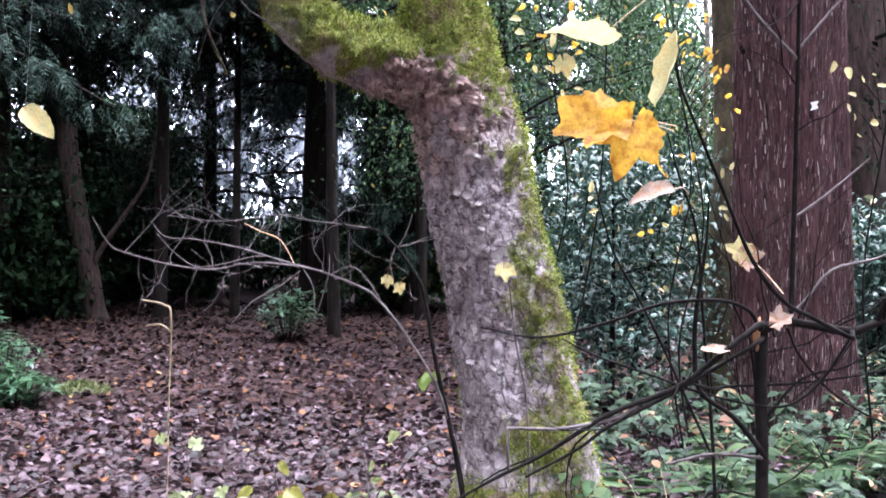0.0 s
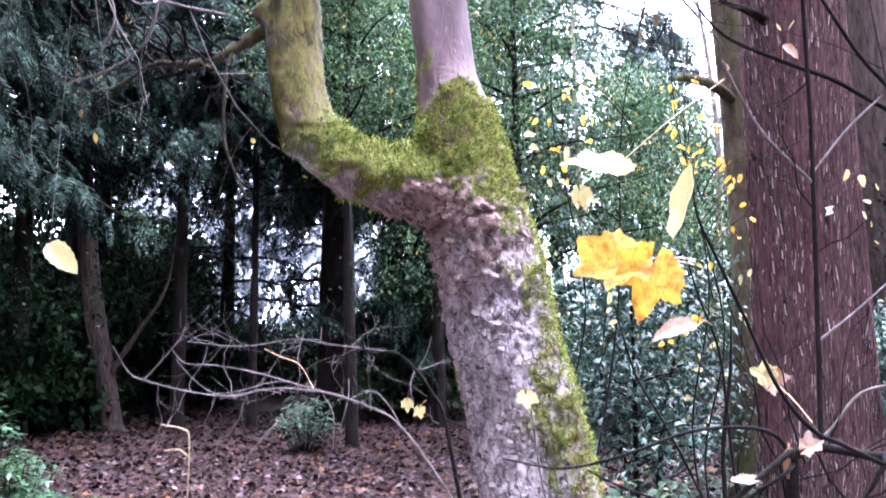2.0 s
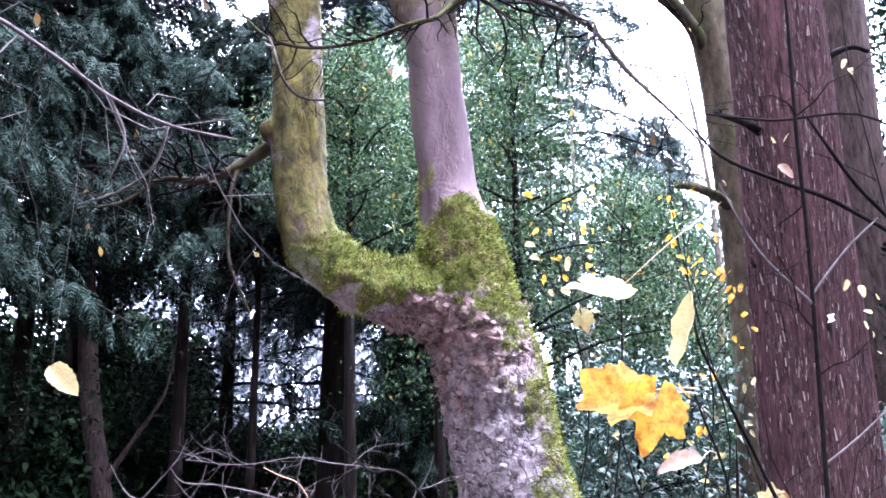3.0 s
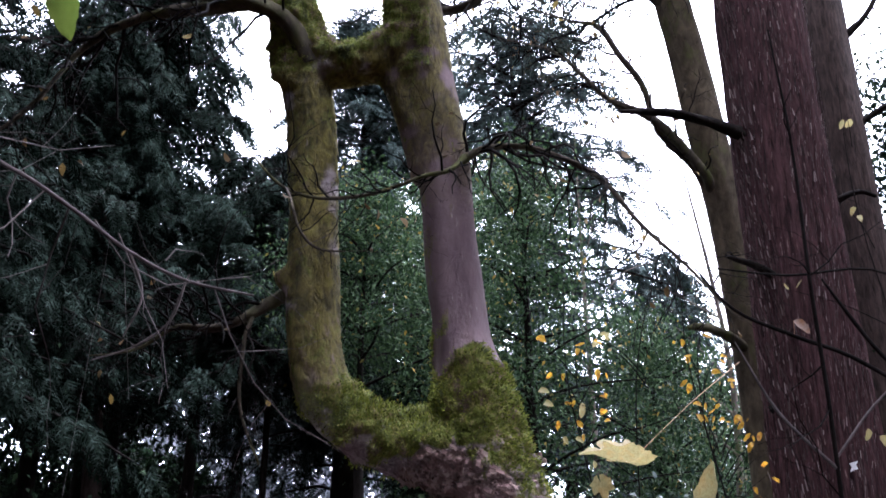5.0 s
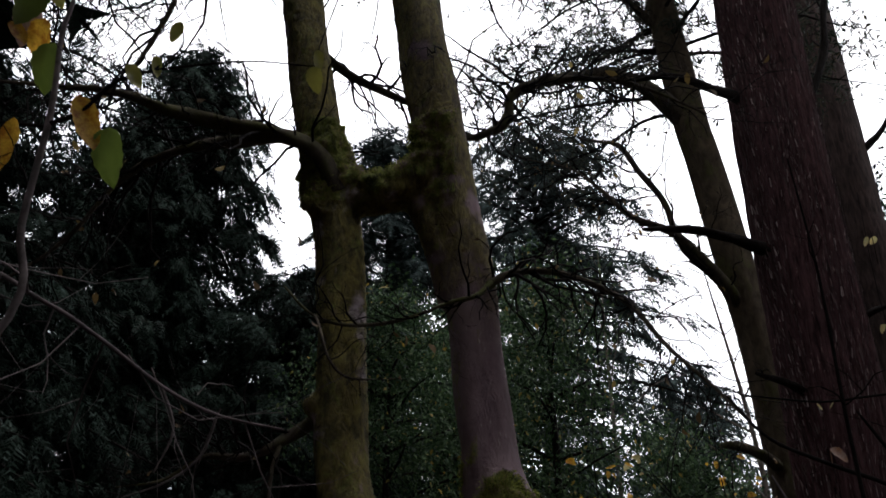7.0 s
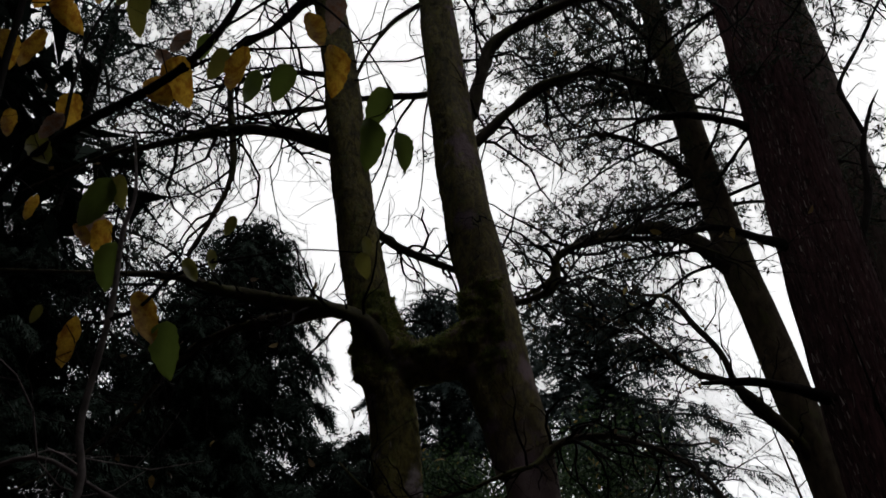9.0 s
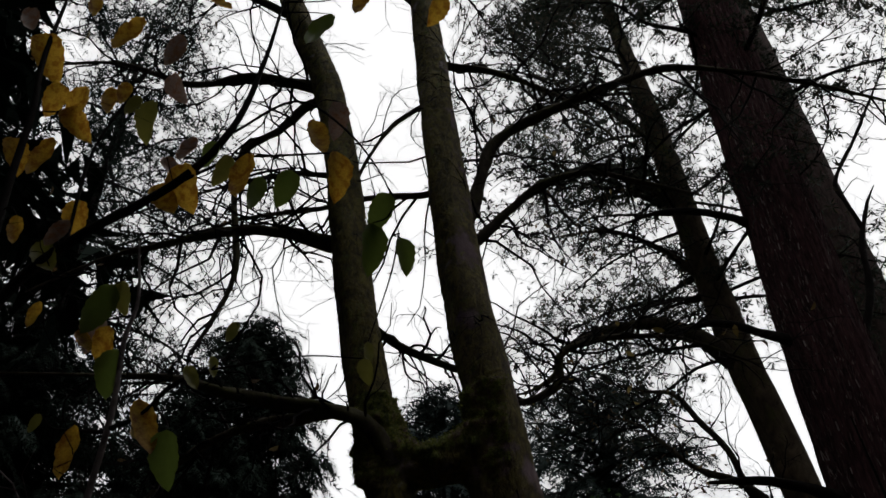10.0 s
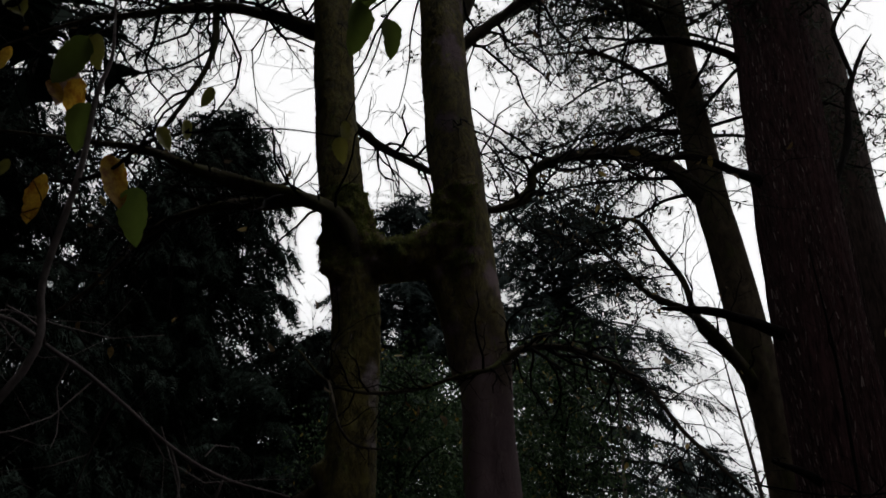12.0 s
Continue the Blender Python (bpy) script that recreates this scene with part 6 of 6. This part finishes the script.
part("twig_growth", hz, TWIG_BARK, hazel, "fine side twigs", "stuff")
HAZEL_WOOD = np.concatenate([spline(c, 8) for c in HAZEL_LINES])[:, :3]


def hazel_leaf(x, z, size, material):
    """One drooping leaf on a short twig that grows from the nearest stem above it."""
    place = np.array((x, 1.9 - 0.05 * (hrng.random() - 0.3), z + 0.42 * size))
    gap = np.linalg.norm(HAZEL_WOOD - place - (0, 0, 0.05), axis=1)
    root = HAZEL_WOOD[int(np.argmin(gap))]
    if np.linalg.norm(root - place) > 0.05:
        mid = 0.5 * (root + place) + (0, 0.02, 0.1 * np.linalg.norm(root - place)) + 0.03 * unit(hrng, 1)[0]
        stems(hazel, [([(*root, 0.0035), (*mid, 0.0028), (*place, 0.0016)], TWIG_BARK)], "twig")
    leaf(hazel, ("oval", int(hrng.integers(0, 4))), place, (hrng.uniform(-0.8, 0.8), 0.3, -1), np.array((0.3, -0.8, -0.5)) + 0.55 * unit(hrng, 1)[0], size * 1.22, material)


for (material, _), places in {
    (YELLOW, 0): [(-1.97, 5.25, 0.2), (-1.51, 5.25, 0.18), (-1.24, 5.38, 0.13), (-1.78, 4.89, 0.12), (-1.66, 4.83, 0.14), (-1.56, 4.83, 0.13), (-1.5, 4.86, 0.1), (-1.72, 4.71, 0.14), (-1.91, 4.59, 0.13), (-1.73, 4.54, 0.16), (-1.19, 4.29, 0.15), (-1.28, 4.22, 0.15), (-0.94, 4.29, 0.17), (-0.72, 4.47, 0.16), (-0.62, 4.25, 0.15), (-1.73, 4.12, 0.11), (-1.53, 3.72, 0.08), (-1.39, 3.61, 0.08), (-1.13, 3.29, 0.15), (-1.3, 3.23, 0.13), (-0.55, 5.25, 0.12), (-0.23, 5.19, 0.12), (-1.78, 5.53, 0.12)],
    (GREEN_LEAF, 1): [(-1.07, 4.42, 0.08), (-0.87, 4.17, 0.12), (-0.77, 4.2, 0.11), (-0.49, 3.91, 0.14), (-0.43, 4.02, 0.12), (-0.39, 3.81, 0.1), (-1.04, 3.2, 0.13), (-1.25, 3.51, 0.12), (-0.69, 5.13, 0.17), (-1.29, 3.72, 0.15)],
    (OLIVE, 2): [(-1.43, 4.77, 0.09), (-1.36, 4.69, 0.14), (-1, 4.31, 0.1), (-1.63, 3.98, 0.14), (-0.89, 3.59, 0.06), (-0.48, 3.44, 0.06), (-0.49, 3.38, 0.06), (-1.01, 3.42, 0.08), (-0.94, 3.46, 0.06), (-1.28, 3.77, 0.09), (-1.42, 3.32, 0.05)],
    (BLEACHED, 3): [(-1.32, 5.13, 0.15), (-1.32, 4.85, 0.11), (-1.15, 4.45, 0.1), (-1.27, 4.38, 0.11), (-0.63, 4.58, 0.12), (-1.53, 4.07, 0.1), (-1.36, 3.68, 0.11), (-2.12, 5.53, 0.17)],
    (YELLOW, 4): [(-1.54, 4.19, 0.12), (-1.3, 3.61, 0.11)],
}.items():
    for px, pz, size in places:
        hazel_leaf(px, pz, size, material)


# ---- undergrowth ----
def frond(parent, x, y, z, az, length, lift, seed):
    """One fern frond: an arching rib with tapering feathered side leaves."""
    rng = np.random.default_rng(seed)
    ca, sa = math.cos(az), math.sin(az)
    line = [(x + ca * length * 0.75 * s, y + sa * length * 0.75 * s, z + length * (0.95 * lift * s - 0.55 * lift * s * s), 0.003 * (1 - 0.8 * s)) for s in (0, 0.25, 0.5, 0.75, 1.0)]
    rib, green = Shape(), Shape()
    p = tube(rib, line, 5, 3)
    n = 20
    k = (np.linspace(0.12, 0.98, n) * (len(p) - 1)).astype(int)
    for side in (-1, 1):
        t = p[np.minimum(k + 1, len(p) - 1), :3] - p[np.maximum(k - 1, 0), :3]
        out = np.cross(t, (0, 0, 1.0)) * side
        out /= np.linalg.norm(out, axis=1)[:, None]
        t /= np.linalg.norm(t, axis=1)[:, None]
        s = np.linspace(0.12, 0.98, n)
        scatter(green, *PINNA, p[k, :3], frames(out + 0.45 * t + 0.1 * unit(rng, n) - (0, 0, 0.25), np.array((0, 0, 1.0)) + 0.25 * unit(rng, n)), length * 0.3 * np.sin(np.pi * (0.2 + 0.8 * s)) ** 0.8 * rng.uniform(0.85, 1.1, n))
    f = part("frond", green, FERN, parent)
    part("rib", rib, STRAW, f)


PINNA = leaf_piece(0.3, 0.04)


def fern(x, y, count, length, seed, label):
    rng = np.random.default_rng(seed)
    z = float(rise(x, y))
    f = thing("fern", label, "fern", x, y, z, "ferns")
    for i in range(count):
        frond(f, x + 0.03 * rng.normal(), y + 0.03 * rng.normal(), z, i * 2.4 + rng.uniform(-0.3, 0.3), length * rng.uniform(0.7, 1.1), rng.uniform(0.9, 1.6), seed * 50 + i)


fern(1.05, 4.35, 13, 0.8, 1, "lush green fern at the foot of the mossy tree")
fern(1.75, 5.3, 11, 0.8, 2, "green fern among the brambles")
fern(2.55, 5.9, 10, 0.75, 3, "fern in front of the red-barked trunk")
fern(0.75, 5.4, 8, 0.45, 4, "small fern behind the mossy tree")
fern(1.5, 4.0, 8, 0.45, 5, "low fern beside the snapped sapling")


def bramble(name, label, boxes, canes, seed, material, size, tall=0.5):
    """Arching canes with leaves in threes."""
    rng = np.random.default_rng(seed)
    x0, x1, y0, y1 = boxes
    patch = thing(name, label, "brambles", (x0 + x1) / 2, (y0 + y1) / 2, 0)
    wood, green = Shape(), Shape()
    for i in range(canes):
        x, y = rng.uniform(x0, x1), rng.uniform(y0, y1)
        az, l, h = rng.uniform(0, 6.28), rng.uniform(0.4, 1.0), rng.uniform(0.25, 1.0) * tall
        z = float(rise(x, y))
        c = [(x + math.cos(az) * l * s, y + math.sin(az) * l * s, z + h * 4 * s * (1 - s) * 0.9 + 0.12 * s, 0.004 * (1 - 0.7 * s)) for s in (0, 0.3, 0.6, 0.9)]
        p = tube(wood, c, 4, 3, cap=False)
        n = 8
        k = rng.integers(2, len(p), n)
        for turn in (-0.9, 0, 0.9):
            a = rng.uniform(0, 6.28, n)
            d = np.stack([np.cos(a + turn), np.sin(a + turn), -0.2 + 0.3 * rng.normal(size=n)], 1)
            scatter(green, *OVAL_LEAF, p[k, :3] + (0, 0, 0.02), frames(d, np.array((0, -0.35, 1.0)) + 0.5 * unit(rng, n)), size * rng.uniform(0.6, 1.3, n))
    part("cane_growth", wood, TWIG_BARK, patch, "thin arching canes", "stuff")
    part("foliage", green, material, patch, "", "stuff")


bramble("bramble_patch", "knee-high bramble and ivy leaves round the red-barked trunk", (1.1, 3.6, 4.6, 7.4), 62, 1, HERB, 0.1)
bramble("bramble_patch", "low green brambles beside the mossy foot", (1.5, 2.6, 3.6, 4.8), 22, 2, HERB, 0.085, 0.4)
bramble("bramble_patch", "shaded ground plants before the holly", (0.6, 4.4, 7.0, 9.2), 60, 3, HERB, 0.11, 0.6)
bramble("bramble_patch", "brambles beyond the red-barked trunk", (3.6, 6.6, 6.0, 11), 90, 4, HERB, 0.12, 0.8)
bramble("bramble_patch", "sparse low plants on the leaf litter", (-1.6, 0.4, 3.2, 5.2), 9, 5, OLIVE_HERB, 0.075, 0.35)


def rhododendron(x, y, h, r, shoots, seed, label):
    """Whorls of long leathery leaves at the ends of short stems."""
    rng = np.random.default_rng(seed)
    z = float(rise(x, y))
    bush = thing("rhododendron", label, "bush", x, y, z)
    green = Shape()
    for i in range(shoots):
        az, rr = i * 2.4, r * math.sqrt((i + 0.5) / shoots)
        top = np.array((x + rr * math.cos(az), y + rr * math.sin(az), z + h * (1 - 0.5 * (rr / r) ** 2) * rng.uniform(0.75, 1.0)))
        s = Shape()
        tube(s, [(x + 0.2 * rr * math.cos(az), y + 0.2 * rr * math.sin(az), z - 0.03, 0.009), (x + 0.7 * rr * math.cos(az), y + 0.7 * rr * math.sin(az), z + 0.5 * (top[2] - z), 0.007), (*top, 0.004)], 5, 3)
        part("stem", s, DARK_BARK, bush)
        n = 24
        a = np.arange(n) * 2.4 + rng.random()
        d = np.stack([np.cos(a), np.sin(a), rng.uniform(-0.5, 0.5, n)], 1)
        scatter(green, *LONG_LEAF, top + (0, 0, 0.01) - (np.array((x, y, z)) - top) * -0.75 * rng.random(n)[:, None] ** 2, frames(d, np.array((0, 0, 1.0)) + 0.2 * unit(rng, n)), rng.uniform(0.11, 0.19, n))
    part("foliage", green, RHODO, bush, "", "stuff")


LONG_LEAF = leaf_piece(0.32, 0.05)
rhododendron(-2.35, 14.1, 0.9, 0.45, 22, 1, "small bright green rhododendron alone on the leaf litter")
rhododendron(-4.75, 9.9, 0.75, 0.5, 20, 2, "rhododendron bush at the clearing's near edge")
rhododendron(-4.3, 9.4, 0.4, 0.42, 14, 3, "low rhododendron shoots in the leaf litter")
rhododendron(-5.2, 10.3, 1.3, 0.4, 14, 4, "taller rhododendron stems with glossy whorls")


def moss_cushion(x, y, r, h, label):
    s = Shape()
    rng = np.random.default_rng(3)
    z = float(rise(x, y))
    a = np.linspace(0, 2 * np.pi, 24, endpoint=False)
    rows = []
    for k, q in enumerate(np.linspace(0, 1, 7)):
        rr = r * np.cos(q * math.pi / 2) * (1 + 0.12 * np.sin(3 * a + 1) + 0.08 * np.sin(7 * a))
        rows.append(np.stack([x + 1.6 * rr * np.cos(a), y + rr * np.sin(a), z - 0.02 + h * np.sin(q * math.pi / 2) + 0 * a], 1))
    v = np.concatenate(rows)
    f = [(k * 24 + i, k * 24 + (i + 1) % 24, (k + 1) * 24 + (i + 1) % 24, (k + 1) * 24 + i) for k in range(6) for i in range(24)]
    s.add(v, f)
    n = 1500
    pick = v[rng.integers(0, len(v), n)] + 0.03 * unit(rng, n)
    scatter(s, [(0, -0.2, 0), (0, 0.2, 0), (1, 0, 0.1)], [(0, 1, 2)], pick, frames(unit(rng, n) + (0, 0, 1.2), unit(rng, n)), rng.uniform(0.03, 0.07, n))
    return tagged(part("moss_cushion", s, OLIVE_HERB, None), label, "moss")


moss_cushion(-3.95, 10.2, 0.16, 0.09, "low green moss cushion on the leaf litter")

# ---- stems standing in the leaf litter ----
dry = thing("dry_stem", "tall dry stem with two bent straw-coloured tips", "plant", -1.33, 4.5, 0)
stems(dry, [([(-1.33, 4.5, -0.05, 0.004), (-1.325, 4.5, 0.5, 0.004), (-1.32, 4.5, 0.83, 0.004), (-1.31, 4.5, 1.21, 0.0045), (-1.345, 4.5, 1.27, 0.005), (-1.45, 4.5, 1.295, 0.004)], STRAW),
            ([(-1.312, 4.5, 1.14, 0.004), (-1.36, 4.5, 1.175, 0.0045), (-1.43, 4.5, 1.17, 0.003)], STRAW)])
bent = thing("bent_stem", "pale bent stem with broad green leaves near the ground", "plant", -0.7, 2.6, 0)
stems(bent, [([(-0.98, 2.6, -0.05, 0.009), (-0.84, 2.6, 0.4, 0.009), (-0.72, 2.6, 0.63, 0.009), (-0.64, 2.6, 0.75, 0.009), (-0.57, 2.6, 0.82, 0.01), (-0.53, 2.6, 0.815, 0.01)], STRAW),
             ([(-0.53, 2.6, 0.815, 0.01), (-0.5, 2.6, 0.76, 0.009), (-0.47, 2.6, 0.6, 0.008), (-0.45, 2.6, 0.3, 0.006)], GREY_BARK)])
small_leaves(bent, [(-0.44, 2.65, 0.84), (-0.56, 2.7, 0.8), (-0.5, 2.68, 0.7)], 3, 0.09, OLIVE)
for k, (sx, sy, sh, count) in enumerate([(-1.15, 4.2, 0.7, 7), (-0.71, 4.0, 0.62, 7), (-1.1, 3.2, 0.56, 4), (-0.46, 3.9, 0.62, 6), (-0.38, 4.4, 0.7, 5), (-1.57, 3.4, 0.62, 4), (-0.08, 3.5, 0.52, 4)]):
    rng = np.random.default_rng(400 + k)
    plant = thing("seedling", "slim seedling with wilting yellow-green leaves in the litter", "seedling", sx, sy, 0, "seedlings in the litter")
    z = float(rise(sx, sy))
    stems(plant, [([(sx, sy, z - 0.03, 0.004), (sx + 0.03, sy, z + sh * 0.5, 0.0035), (sx - 0.02, sy, z + sh, 0.002)], GREY_TWIG)])
    small_leaves(plant, [(sx + 0.1 * rng.normal(), sy + 0.05 * rng.normal(), z + sh * rng.uniform(0.55, 1.0)) for _ in range(count)], 500 + k, 0.08, OLIVE if k % 2 else PALE_GREEN, kind="maple" if k % 3 == 0 else "oval")

# ---- slim saplings hung with small yellow leaves ----
for k, (sx, sy, top, places) in enumerate([
    (0.55, 6.0, (1.25, 3.85), [(0.93, 1.92), (1.0, 1.77), (0.9, 3.32), (0.88, 3.36), (0.45, 2.99), (0.67, 2.95), (0.8, 2.55), (0.62, 2.7)]),
    (1.7, 6.2, (1.55, 3.5), [(1.53, 2.89), (1.8, 2.88), (1.87, 2.73), (1.84, 2.39), (1.84, 2.61), (1.5, 2.93), (1.81, 2.81), (1.86, 2.68), (1.6, 2.2), (1.45, 2.05), (1.75, 2.85), (1.9, 2.5), (1.55, 1.8), (1.35, 1.65)]),
    (2.75, 5.9, (2.68, 5.3), [(2.62, 2.56), (2.13, 3.65), (2.69, 4.96), (2.58, 2.45), (2.5, 2.72), (2.66, 2.3), (2.72, 2.62), (2.6, 4.2)]),
    (0.85, 6.6, (0.7, 4.0), [(0.5, 3.5), (0.62, 3.3), (0.75, 3.42), (0.9, 3.15), (0.98, 3.0), (0.7, 3.05), (0.58, 2.95), (0.85, 3.5), (0.95, 3.3), (0.8, 2.85)]),
    (1.75, 6.7, (1.6, 4.2), [(1.52, 3.55), (1.6, 3.4), (1.7, 3.3), (1.78, 3.1), (1.62, 3.0), (1.85, 2.95), (1.55, 3.2), (1.7, 3.6), (1.8, 3.4), (1.72, 2.9), (1.9, 3.2)]),
    (2.25, 7.4, (2.1, 2.6), [(2.21, 1.89), (2.0, 1.7), (1.9, 1.5), (2.1, 1.4), (1.75, 1.75), (1.7, 1.3), (2.25, 2.2)]),
]):
    rng = np.random.default_rng(600 + k)
    y = sy
    small = thing("yellow_leaved_sapling", "slim dark sapling with a few small yellow leaves", "sapling", sx, y, 0, "saplings with yellow leaves")
    mid = (0.5 * (sx + top[0]) + 0.06, 0.5 * top[1])
    stems(small, [([(sx, y, -0.05, 0.008), (mid[0] - 0.12, y, mid[1] * 0.5, 0.0065), (mid[0] + 0.05, y, mid[1], 0.0055), (0.4 * mid[0] + 0.6 * top[0] - 0.06, y, 0.4 * mid[1] + 0.6 * top[1], 0.004), (top[0], y, top[1], 0.002)], TWIG_BARK)])
    for lx, lz in places:
        t = min(max((lz - 0.25) / top[1], 0.05), 0.98)
        bx = np.interp(t, [0, 0.5, 1], [sx, mid[0], top[0]])
        stems(small, [([(bx, y, t * top[1], 0.004), (0.5 * (bx + lx), y - 0.02, 0.5 * (t * top[1] + lz) + 0.03, 0.003), (lx, y - 0.03, lz, 0.0015)], TWIG_BARK)], "twig")
    small_leaves(small, [(lx, y - 0.03, lz) for lx, lz in places], 700 + k, 0.068, YELLOW if k in (1, 3, 4) else PALE, per=2, spread=0.05)


# ---- fallen leaves close by, one by one ----
def fallen_leaves(count, seed):
    rng = np.random.default_rng(seed)
    meshes = []
    for k in range(8):
        s = Shape()
        v, f = lobed_leaf() if k % 2 else leaf_piece(0.7, 0.15)
        keep = np.array(v) * (1, 1, 0.6 + 0.3 * (k // 2))
        s.add(keep, f)
        me = s.mesh("fallen_leaf")
        me.materials.append((FALLEN_BROWN, FALLEN_MAUVE, FALLEN_BROWN, FALLEN_ORANGE)[k % 4])
        meshes.append(me)
    for i in range(count):
        x, y = rng.uniform(-2.4, 1.0), rng.uniform(3.0, 5.4)
        ob = new("fallen_leaf", meshes[int(rng.integers(0, 8))])
        ob.parent = ground
        q = rng.uniform(0.06, 0.11)
        ob.matrix_basis = pose(x, y, float(rise(x, y)) + 0.034, rng.uniform(-18, 18), rng.uniform(-18, 18), rng.uniform(0, 360)) @ Matrix.Diagonal((q, q, q, 1))


fallen_leaves(280, 9)
